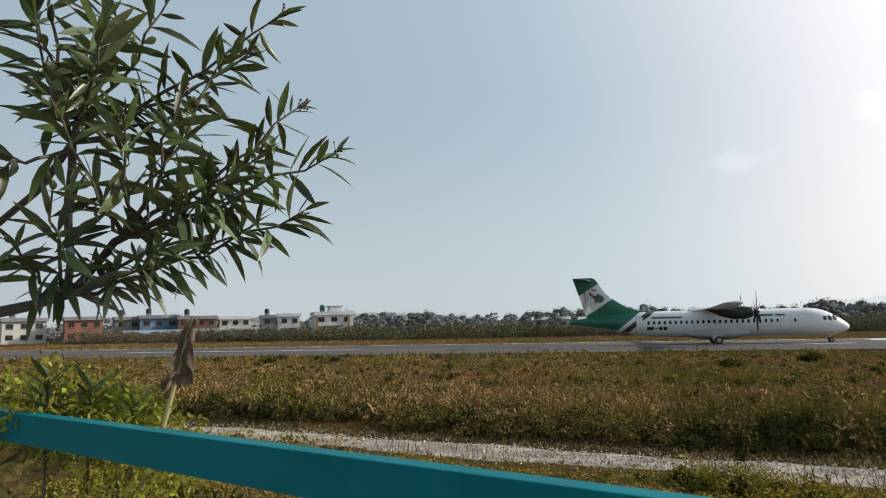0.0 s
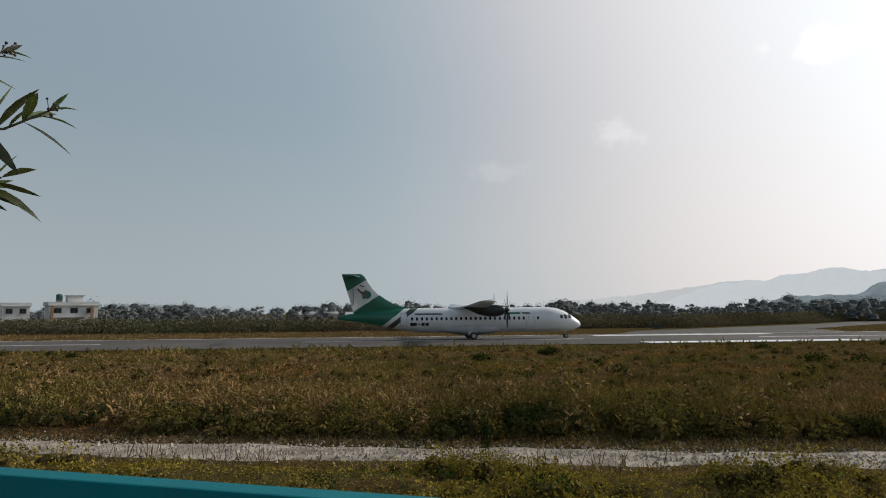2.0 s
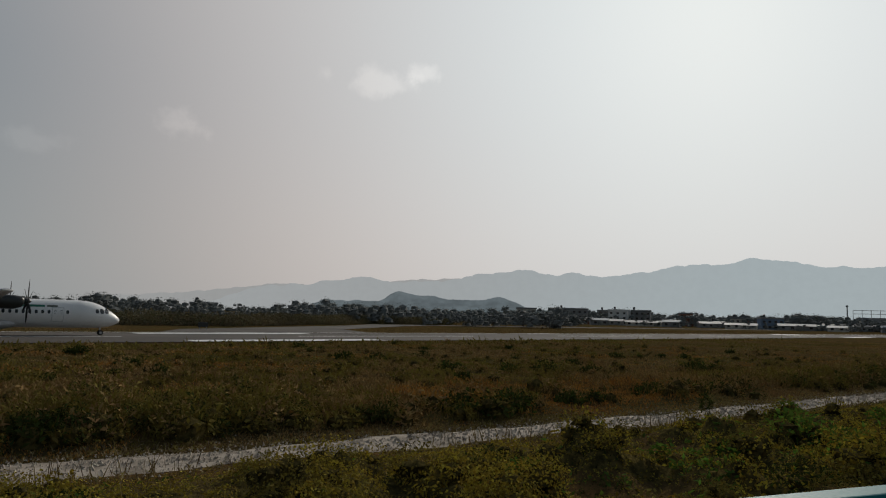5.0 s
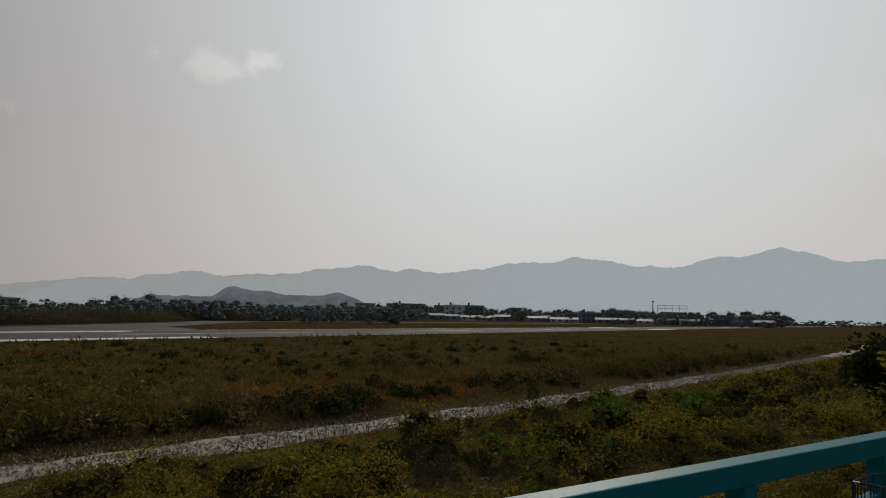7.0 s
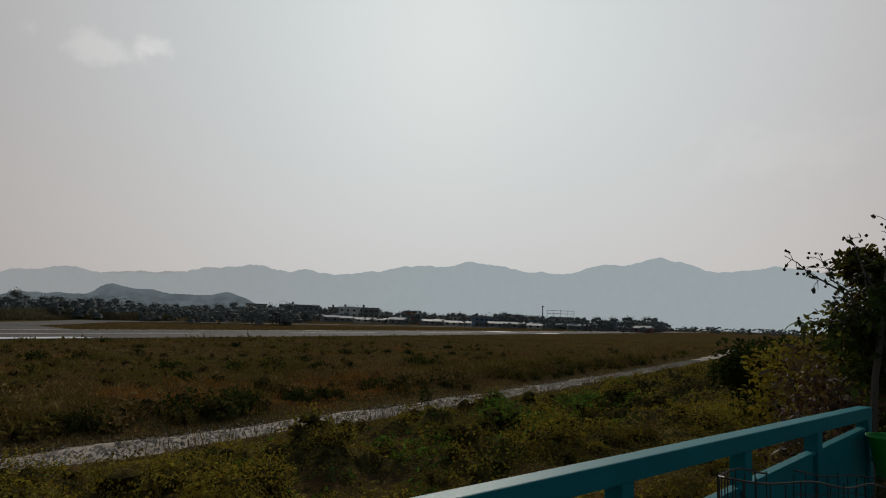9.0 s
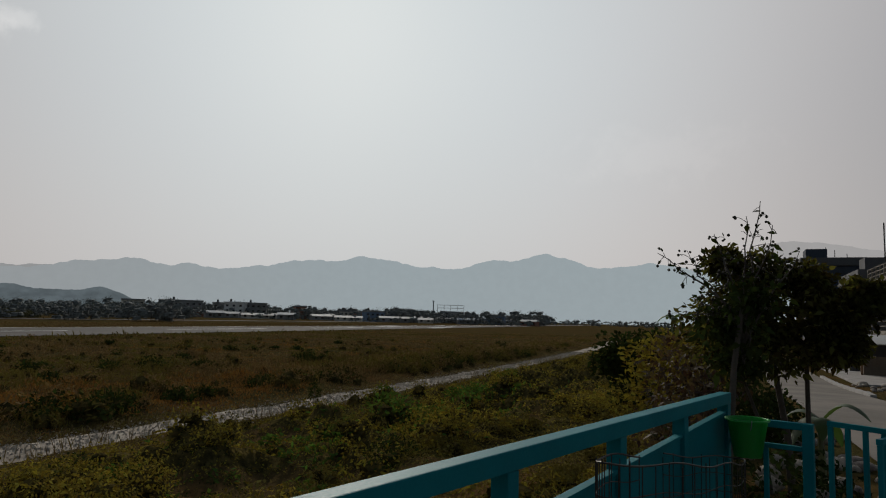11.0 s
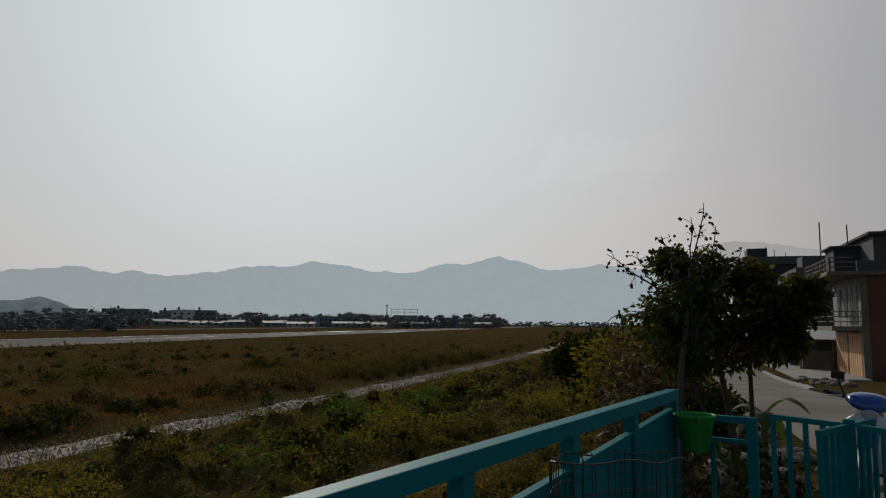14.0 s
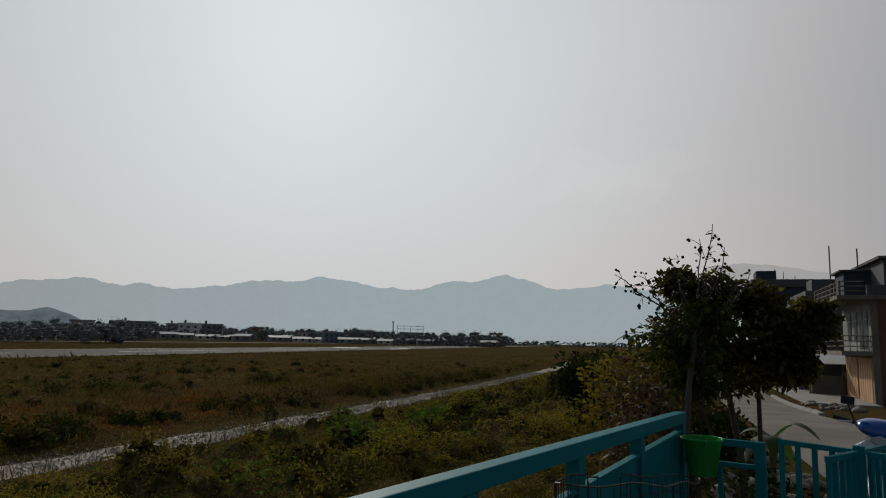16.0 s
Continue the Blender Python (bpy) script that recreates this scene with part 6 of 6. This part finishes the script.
def oleander():
    rng = rng_of(33)
    bush = thing("oleander_shrub", Matrix.Identity(4), "tall dark green oleander shrub with narrow leaves and buds", "shrub")
    base, fork = Vector((-4.0, 4.9, float(land(-4.0, 4.9)))), Vector((-2.65, 2.75, 2.95))
    part("trunk", tube(limb_path(base, fork, 0.05, rng), [0.05, 0.045, 0.042, 0.038, 0.034, 0.03], 8), BARK, bush)
    low = Vector((-1.75, 2.35, 3.14))
    part("limb", tube(limb_path(fork, low, 0.03, rng), [0.03, 0.028, 0.026, 0.024, 0.022, 0.020], 8), BARK, bush)
    hubs = (low, Vector((-1.45, 2.2, 3.35)), Vector((-1.72, 2.3, 3.75)))
    for a, b in ((low, hubs[1]), (low, hubs[2])):
        part("limb", tube(limb_path(a, b, 0.02, rng), 0.016, 7), BARK, bush)
    # tips: (end, hub, bud)
    TIPS = (((-0.67, 2.36, 3.70), 1, 1), ((-0.86, 2.51, 3.94), 1, 1), ((-1.06, 2.44, 4.16), 2, 1), ((-1.13, 2.33, 4.10), 1, 0), ((-0.93, 2.50, 4.36), 2, 1), ((-1.30, 2.28, 4.40), 2, 0), ((-1.46, 2.12, 4.40), 2, 0),
            ((-0.80, 2.36, 3.46), 0, 0), ((-0.98, 2.30, 3.40), 0, 0), ((-1.02, 2.10, 3.55), 1, 0), ((-1.17, 2.02, 3.84), 1, 1), ((-1.30, 1.85, 3.70), 1, 1), ((-1.36, 1.84, 4.05), 2, 0), ((-1.22, 2.05, 3.30), 0, 0),
            ((-1.42, 1.86, 3.52), 1, 0), ((-0.95, 2.35, 3.72), 1, 0), ((-1.0, 2.5, 3.62), 1, 0), ((-1.5, 2.0, 3.9), 2, 0), ((-1.2, 2.3, 3.5), 0, 0), ((-1.3, 2.5, 3.98), 2, 0), ((-1.55, 2.15, 3.25), 0, 0), ((-1.50, 1.80, 3.45), 0, 0), ((-1.55, 1.85, 3.78), 1, 0), ((-1.62, 1.86, 4.08), 2, 0), ((-1.64, 1.92, 4.38), 2, 1), ((-1.78, 2.1, 4.30), 2, 0), ((-1.72, 1.95, 3.30), 0, 0), ((-1.38, 1.92, 4.32), 2, 0), ((-1.85, 2.0, 3.6), 2, 0))
    kinds = [long_leaf_mesh(b, f, OLEANDER) for b, f in ((0.05, 0.5), (0.15, 0.35), (0.30, 0.5), (-0.06, 0.3), (0.45, 0.4), (0.10, 0.1))]
    leaves = []
    for tip, hub, bud in TIPS:
        pts = limb_path(hubs[hub], tip, -0.03, rng, 8)
        part("branch", tube(pts, list(np.linspace(0.010, 0.0035, 8)), 6), mat("green_twig", (0.10, 0.095, 0.045), (0.075, 0.065, 0.035), 8, 0.7), bush)
        end = pts[-1] - pts[-2]
        length = (pts[-1] - pts[0]).length
        whorls = int(length * 0.86 / 0.036)
        turn = rng.uniform(0, 6)
        for k in range(whorls):
            u = 1 - 0.86 * k / whorls
            i = min(int(u * 7), 6)
            p = pts[i].lerp(pts[i + 1], u * 7 - i)
            ax = (pts[i + 1] - pts[i]).normalized()
            s1 = ax.orthogonal().normalized()
            s2 = ax.cross(s1)
            turn += 0.55
            for j in range(3):
                if rng.uniform() < 0.34 + 0.30 * (1 - u):
                    continue
                a = turn + j * 2.094 + rng.normal() * 0.25
                open_ = 0.35 + 0.85 * min(1.0, k / 5) + rng.normal() * 0.25
                d = ax * math.cos(open_) + (s1 * math.cos(a) + s2 * math.sin(a)) * math.sin(open_)
                size = (0.085 + 0.095 * min(1, (k + 1) / 4)) * rng.uniform(0.75, 1.25)
                leaves.append((p, d + Vector((0, 0, -0.12)), rng.uniform(-1.2, 1.2), size))
        if bud:
            for k in range(9):
                q = pts[-1] + end.normalized() * rng.uniform(0.0, 0.05) + Vector(rng.normal(size=3)) * 0.014
                bm = bmesh.new()
                add_tube(bm, [pts[-1], q], 0.0015, 4)
                bmesh.ops.create_icosphere(bm, subdivisions=1, radius=rng.uniform(0.004, 0.007), matrix=Matrix.Translation(q))
                part("bud", bm, BUD, bush, "small dull red flower bud" if k == 0 else "")
    for a, b in ((fork, hubs[2]), (fork, (-1.85, 2.05, 3.5))):
        part("limb", tube(limb_path(a, b, 0.02, rng), 0.015, 7), BARK, bush)
    order = sorted(range(len(leaves)), key=lambda i: -leaves[i][0].x)
    joined = bmesh.new()
    for n, i in enumerate(order):
        p, d, r, size = leaves[i]
        me = kinds[int(rng.integers(0, 6))]
        mm = leaf_matrix(p, d, r, size)
        if n < 300:
            ob = new("leaf", me)
            ob.parent = bush
            ob.matrix_local = mm
        else:
            tmp = bmesh.new()
            tmp.from_mesh(me)
            tmp.transform(mm)
            spare = bpy.data.meshes.new("spare")
            tmp.to_mesh(spare)
            tmp.free()
            joined.from_mesh(spare)
            bpy.data.meshes.remove(spare)
    rest = part("foliage", joined, mat("oleander_foliage", (0.115, 0.135, 0.052), (0.060, 0.080, 0.028), 6.0, 0.38, spec=0.5, per="island", spread=0.6, through_light=0.22, fine=30.0), bush, "narrow dark green leaves", True)
    tagged(rest, kind="stuff")
    # young shoots low down
    for c in ((-2.25, 3.52, 2.45), (-2.05, 3.62, 2.35), (-2.45, 3.45, 2.5)):
        for k in range(16):
            a = k * 2.4
            ob = new("leaf", kinds[k % 4])
            ob.parent = bush
            ob.matrix_local = leaf_matrix(Vector(c) + Vector((0, 0, 0.015 * k)), Vector((math.cos(a), math.sin(a), 0.9)), 0.3, 0.20)
        part("shoot", tube([(c[0], c[1], 1.0), c, (c[0], c[1], c[2] + 0.25)], 0.008, 5), BARK, bush)


oleander()


def leafy_shrub(name, label, blobs, leaf, width, material, stems=(), count=900, seed=1, category="shrub", droop=0.2):
    """A shrub with stems and a crown of leaves clustered round blobs (centre, radii)."""
    rng = rng_of(seed)
    b0 = Vector(blobs[0][0])
    ob = thing(name, Matrix.Identity(4), label, category)
    for k, pts in enumerate(stems):
        r0 = pts[0]
        part("stem", tube([Vector(p) for p in pts[1]], list(np.linspace(r0, r0 * 0.45, len(pts[1]))), 7), BARK, ob)
    P, D, L = [], [], []
    for c, rad in blobs:
        n = int(count / len(blobs))
        d = any_way(n, rng)
        f = rng.uniform(0.25, 1.0, (n, 1)) ** 0.6
        wob = 1 + 0.25 * np.sin(d[:, :1] * 5 + rng.uniform(0, 6)) * np.cos(d[:, 1:2] * 4)
        P.append(np.array(c) + d * f * wob * np.array(rad))
        D.append(any_way(n, rng, 0.15) + d * 0.5)
        L.append(leaf * rng.uniform(0.6, 1.35, n))
    L = np.concatenate(L)
    crown = leaf_cloud("crown", np.concatenate(P), np.concatenate(D), L, L * width, material, ob, droop, rng=rng)
    tagged(crown, kind="stuff")
    return ob


gz_ = lambda x, y: float(land(x, y)) - 0.03
leafy_shrub("leafy_shrub", "yellow-green leafy shrub outside the fence", [((-2.2, 3.65, 2.48), (0.36, 0.30, 0.24)), ((-1.95, 3.6, 2.25), (0.42, 0.32, 0.32)), ((-2.55, 3.6, 2.55), (0.4, 0.35, 0.30)), ((-1.7, 3.5, 1.7), (0.4, 0.3, 0.35)), ((-1.3, 3.2, 1.5), (0.4, 0.3, 0.25))],
            0.052, 0.42, mat("sunny_yellow_leaf", (0.32, 0.29, 0.045), (0.17, 0.19, 0.032), 1.0, 0.6, per="island", spread=0.5, through_light=0.4, fine=6.0, spec=0.1), [(0.02, [(-2.1, 3.6, gz_(-2.1, 3.6)), (-2.15, 3.65, 2.2)]), (0.02, [(-1.9, 3.6, gz_(-1.9, 3.6)), (-1.7, 3.5, 1.7)])], 6500, 51)
TREE_Z = gz_(7.35, -3.5)
leafy_shrub("tree", "dense dark-leaved small tree beside the road", [((7.30, -3.0, 2.95), (0.42, 0.40, 0.42)), ((7.3, -3.05, 3.25), (0.50, 0.48, 0.42)), ((7.2, -3.45, 3.2), (0.52, 0.50, 0.40)), ((7.4, -2.8, 2.95), (0.45, 0.42, 0.40)), ((7.15, -3.7, 2.95), (0.42, 0.42, 0.36)), ((7.3, -3.2, 3.58), (0.32, 0.30, 0.25)), ((7.2, -3.2, 2.72), (0.62, 0.60, 0.22)), ((7.15, -3.6, 3.5), (0.24, 0.24, 0.20)), ((7.1, -3.95, 3.2), (0.34, 0.34, 0.30)), ((7.1, -3.9, 2.85), (0.3, 0.3, 0.2)), ((7.05, -4.15, 3.35), (0.22, 0.22, 0.2)), ((7.4, -2.85, 3.7), (0.2, 0.2, 0.16))],
            0.085, 0.5, mat("dusty_tree_leaf", (0.095, 0.076, 0.022), (0.048, 0.046, 0.016), 2.0, 0.7, per="island", spread=0.6, through_light=0.42, fine=9.0, spec=0.06), [(0.045, [(7.35, -3.50, TREE_Z), (7.34, -3.45, 1.9), (7.28, -3.3, 2.6), (7.25, -3.1, 3.2)]), (0.035, [(7.30, -3.66, TREE_Z), (7.27, -3.64, 1.9), (7.2, -3.6, 2.6), (7.15, -3.6, 3.1)]), (0.03, [(7.45, -3.32, TREE_Z), (7.42, -3.2, 2.0), (7.4, -2.9, 2.8)])], 12000, 61, "tree")
leafy_shrub("round_bush", "rounded dark green bush on the bank", [((17.4, -4.4, 2.3), (1.2, 1.0, 0.55)), ((17.5, -4.1, 2.05), (0.8, 0.7, 0.5)), ((17.2, -5.3, 2.4), (0.8, 0.8, 0.5)), ((17.4, -4.7, 1.5), (1.0, 1.0, 0.9))],
            0.16, 0.55, DARKLEAF, [(0.06, [(17.4, -4.6, gz_(17.4, -4.6)), (17.4, -4.5, 2.0)])], 3600, 71)
leafy_shrub("dry_shrub", "straggling shrub with reddish-brown withered leaves", [((9.0, -2.9, 2.45), (0.7, 0.55, 0.5)), ((8.6, -2.8, 2.0), (0.8, 0.5, 0.5)), ((9.2, -3.4, 2.4), (0.6, 0.5, 0.45)), ((8.2, -2.7, 1.7), (0.6, 0.5, 0.4)), ((7.6, -2.4, 1.7), (0.5, 0.4, 0.4))],
            0.09, 0.5, mat("withered_red_leaf", (0.085, 0.045, 0.026), (0.055, 0.038, 0.020), 1.0, 0.75, per="island", spread=0.6, through_light=0.3), [(0.02, [(8.9, -2.9, gz_(8.9, -2.9)), (9.0, -2.9, 2.5)]), (0.02, [(8.3, -2.7, gz_(8.3, -2.7)), (8.4, -2.75, 2.1)])], 3000, 81)
leafy_shrub("golden_shrub", "golden green leafy shrub on the bank", [((11.5, -3.4, 2.45), (0.8, 0.7, 0.42)), ((12.0, -4.2, 2.55), (0.8, 0.7, 0.5)), ((10.8, -3.2, 1.9), (0.9, 0.8, 0.5))],
            0.11, 0.5, GOLD, [(0.03, [(11.5, -3.2, gz_(11.5, -3.2)), (11.5, -3.1, 2.2)])], 2600, 91)
leafy_shrub("yard_shrub", "dark leafy plant behind the fence corner", [((5.9, -2.6, 1.75), (0.35, 0.45, 0.4)), ((6.3, -2.2, 1.7), (0.4, 0.4, 0.4)), ((5.9, -3.1, 1.6), (0.35, 0.3, 0.3))],
            0.07, 0.5, DARKLEAF, [(0.015, [(5.9, -2.6, gz_(5.9, -2.6)), (5.9, -2.6, 1.8)])], 1500, 95)
leafy_shrub("verge_shrub", "dark shrub in the gap behind the tree", [((10.2, -4.45, 1.75), (0.55, 0.35, 0.45)), ((10.9, -4.95, 1.6), (0.5, 0.35, 0.45)), ((12.5, -4.9, 1.9), (0.6, 0.5, 0.6)), ((16.0, -6.0, 1.7), (0.9, 0.6, 0.7))],
            0.09, 0.5, DARKLEAF, [(0.03, [(10.2, -4.45, gz_(10.2, -4.45)), (10.2, -4.45, 1.7)]), (0.03, [(12.5, -4.9, gz_(12.5, -4.9)), (12.5, -4.9, 1.8)])], 3600, 97)
leafy_shrub("track_weed", "single upright green weed beside the track", [((5.55, 13.25, 0.30), (0.10, 0.10, 0.26)), ((5.55, 13.25, 0.52), (0.07, 0.07, 0.16))],
            0.07, 0.45, DARKLEAF, [(0.008, [(5.55, 13.25, gz_(5.55, 13.25)), (5.55, 13.25, 0.75), (5.6, 13.25, 1.05)])], 320, 99, "weed")
leafy_shrub("track_weed", "small dark weed growing at the track's edge", [((23.2, 5.0, 0.42), (0.22, 0.22, 0.35))],
            0.10, 0.45, DARKLEAF, [(0.01, [(23.2, 5.0, gz_(23.2, 5.0)), (23.2, 5.0, 0.6)])], 220, 101, "weed")


def berry_tree():
    rng = rng_of(71)
    t = thing("berry_tree", Matrix.Identity(4), "thin dark tree with sparse twigs hung with berries", "tree")
    g = gz_(5.50, -2.12)
    part("trunk", tube([(5.50, -2.12, g), (5.50, -2.13, 2.0), (5.55, -2.2, 2.7), (5.6, -2.3, 3.2)], [0.035, 0.032, 0.026, 0.02], 8), BARK, t)
    top = Vector((5.6, -2.3, 3.2))
    ends = [(6.20, -1.78, 3.66), (6.08, -2.02, 3.62), (6.0, -2.22, 3.82), (5.68, -2.49, 4.07), (5.62, -2.56, 3.86), (6.05, -2.05, 3.25), (5.75, -2.40, 3.95), (5.6, -2.75, 3.6), (6.1, -1.95, 3.1), (5.85, -2.25, 3.55)]
    P, D, L = [], [], []
    for e in ends:
        pts = limb_path(top - Vector((0, 0, rng.uniform(0, 0.5))), e, 0.03, rng, 8)
        lim = part("limb", tube(pts, list(np.linspace(0.012, 0.003, 8)), 6), BARK, t)
        for k in range(15):
            u = rng.uniform(0.3, 1.0)
            i = min(int(u * 7), 6)
            p = pts[i].lerp(pts[i + 1], u * 7 - i)
            q = p + Vector(rng.normal(size=3)) * 0.06 + Vector((0, 0, 0.01))
            part("twig", tube([p, p.lerp(q, 0.5) + Vector((0, 0, 0.01)), q], [0.003, 0.0025, 0.002], 5), BARK, lim)
            if rng.uniform() < 0.7:
                for _ in range(int(rng.integers(1, 4))):
                    bm = bmesh.new()
                    bmesh.ops.create_icosphere(bm, subdivisions=1, radius=rng.uniform(0.010, 0.016), matrix=Matrix.Translation(q + Vector(rng.normal(size=3)) * 0.018))
                    part("berry", bm, mat("dark_berry", (0.035, 0.028, 0.015), (0.05, 0.04, 0.02), 10, 0.6), lim)
            if rng.uniform() < 0.75:
                P.append(np.array(q))
                D.append(rng.normal(size=3) + np.array((0, 0, -0.2)))
                L.append(rng.uniform(0.04, 0.10))
    for c, rad, n in (((5.75, -2.25, 3.0), (0.32, 0.32, 0.30), 500), ((5.6, -2.4, 3.25), (0.25, 0.25, 0.2), 300), ((5.75, -2.3, 2.7), (0.28, 0.28, 0.2), 260)):
        d = any_way(n, rng)
        P += list(np.array(c) + d * rng.uniform(0.2, 1, (n, 1)) * np.array(rad))
        D += list(any_way(n, rng))
        L += list(rng.uniform(0.05, 0.11, n))
    L = np.array(L)
    tagged(leaf_cloud("foliage", np.array(P), np.array(D), L, L * 0.5, DARKLEAF, t, 0.2, rng=rng), kind="stuff")


berry_tree()


def banana(x, y, h, n, label, seed, size=0.9):
    """A banana plant: a thick sheathed stalk and broad arching leaves."""
    rng = rng_of(seed)
    g = gz_(x, y)
    t = thing("banana_plant", Matrix.Translation((x, y, g)), label, "banana plant")
    part("stalk", tube([(0, 0, 0), (0.02, 0, h * 0.6), (0.03, 0.01, h)], [0.09 * size, 0.07 * size, 0.04 * size], 10), mat("banana_stalk", (0.14, 0.15, 0.05), (0.10, 0.09, 0.04), 4, 0.6), t)
    for k in range(n):
        a = k * 2.4 + rng.uniform(0, 1)
        length, up = size * rng.uniform(0.8, 1.2), rng.uniform(0.5, 1.4)
        bm = bmesh.new()
        rows = []
        for i in range(9):
            u = i / 8
            r, z = length * u * 0.8, h + length * (up * u - 1.2 * u * u)
            w = 0.16 * size * math.sin(math.pi * min(1, u * 0.92 + 0.06)) ** 0.7
            c = Vector((math.cos(a) * r, math.sin(a) * r, z))
            s = Vector((-math.sin(a), math.cos(a), 0)) * w
            rows.append([bm.verts.new(c - s + Vector((0, 0, -w * 0.3))), bm.verts.new(c), bm.verts.new(c + s + Vector((0, 0, -w * 0.3)))])
        for p, q in zip(rows, rows[1:]):
            bm.faces.new((p[0], p[1], q[1], q[0]))
            bm.faces.new((p[1], p[2], q[2], q[1]))
        part("leaf", bm, mat("banana_leaf", (0.075, 0.12, 0.03), (0.055, 0.09, 0.025), 3, 0.5, through_light=0.3, fine=25, per="object"), t, "", True)


banana(15.4, -4.75, 2.15, 5, "banana plant rising above the bushes", 3, 0.5)
banana(7.9, -4.1, 0.75, 5, "young banana plant by the road", 5, 0.55)
banana(2.55, 0.45, 0.9, 5, "young banana plant just outside the fence", 8, 0.5)


def dead_leaf_stake():
    rng = rng_of(15)
    t = thing("withered_banana_leaf", Matrix.Identity(4), "withered brown banana leaf hanging from its stalk", "leaf")
    foot = Vector((-2.25, 3.42, gz_(-2.25, 3.42)))
    top, mid = Vector((-1.71, 3.61, 3.06)), Vector((-1.85, 3.56, 2.45))
    part("stalk", tube([foot, mid, mid.lerp(top, 0.6), top, top + Vector((0.03, 0.01, -0.03))], [0.022, 0.018, 0.014, 0.009, 0.005], 8), mat("pale_dry_stalk", (0.34, 0.29, 0.13), (0.26, 0.21, 0.10), 8, 0.7), t)
    brown = mat("withered_leaf", (0.15, 0.105, 0.07), (0.08, 0.055, 0.04), 6, 0.85, bump=0.004, fine=60, through_light=0.15)
    for side, wide, n, drop in ((-1, 0.10, 13, 0.16), (1, 0.05, 11, 0.14)):
        bm = bmesh.new()
        rows = []
        for i in range(n):
            u = i / (n - 1)
            p = top.lerp(mid, 0.02 + (0.72 if side < 0 else 0.62) * u)
            w = wide * (0.25 + 1.0 * math.sin(math.pi * u ** 0.9)) * rng.uniform(0.55, 1.15)
            e = p + Vector((side * 0.94 * w, side * 0.33 * w, -drop * (0.4 + rng.uniform(0, 0.6)) * math.sin(math.pi * u) - 0.02))
            c = p.lerp(e, 0.5) + Vector((0.02 * rng.normal(), -0.03 + 0.02 * rng.normal(), 0.01))
            rows.append([bm.verts.new(p), bm.verts.new(c), bm.verts.new(e)])
        for a, b in zip(rows, rows[1:]):
            bm.faces.new((a[0], a[1], b[1], b[0]))
            if rng.uniform() < 0.85:
                bm.faces.new((a[1], a[2], b[2], b[1]))
        part("leaf_blade", bm, brown, t, "torn brown leaf blade", True)


dead_leaf_stake()

# ---- bucket and wire guard at the fence corner ----
pail = thing("bucket", Matrix.Translation((*(RAIL_U * 4.83 + RAIL_N * 1.10), YARD_Z + 0.805)) @ Matrix.Scale(0.9, 4), "bright green plastic bucket hung at the fence corner", "bucket")
PAIL = mat("green_plastic", (0.012, 0.36, 0.045), (0.010, 0.30, 0.036), 3.0, 0.35, fine=20, through_light=0.3)
bm = bmesh.new()
seg = 28
rings = [[bm.verts.new((r * math.cos(a), r * math.sin(a), z)) for a in [2 * math.pi * k / seg for k in range(seg)]] for z, r in ((0, 0.095), (0.27, 0.140), (0.27, 0.153), (0.257, 0.153))]
inner = [[bm.verts.new((r * math.cos(a), r * math.sin(a), z)) for a in [2 * math.pi * k / seg for k in range(seg)]] for z, r in ((0.012, 0.088), (0.268, 0.134))]
for a, b in list(zip(rings, rings[1:])) + list(zip(inner, inner[1:])):
    for k in range(seg):
        bm.faces.new((a[k], a[(k + 1) % seg], b[(k + 1) % seg], b[k]))
bm.faces.new(rings[0][::-1])
bm.faces.new(inner[0])
part("pail", bm, PAIL, pail, smooth=True)
part("bail", tube([(0.15 * math.cos(a), 0.03, 0.27 - 0.12 * math.sin(a)) for a in [math.pi * k / 10 for k in range(11)]], 0.003, 5), STEEL, pail, "thin wire handle")

guard = thing("wire_guard", yard_pose(3.44, 1.075, YARD_Z), "long curled guard of rusty welded wire mesh", "wire mesh")
WIRE = mat("rusty_wire", (0.030, 0.026, 0.022), (0.055, 0.045, 0.036), 9, 0.6, metal=0.4, fine=40)
rim_z = lambda x: 0.985 - 0.14 * x
curl = lambda a: (0.97 * math.cos(a), 0.165 * math.sin(a))
for k in range(40):
    x, y = curl(radians(100 + 340 * k / 39))
    part("upright_wire", tube([(x, y, 0.0), (x * 1.005, y * 1.02, rim_z(x) + 0.012 * math.sin(k * 2.2))], 0.0026, 5), WIRE, guard)
for k in range(9):
    drop = 0.11 * k
    pts = [curl(radians(100 + 340 * j / 48)) for j in range(49)]
    part("ring_wire", tube([(x, y, rim_z(x) * (1 - drop) + 0.010 * math.sin(9 * x + k)) for x, y in pts], 0.0026 if k else 0.0045, 5, True), WIRE, guard)
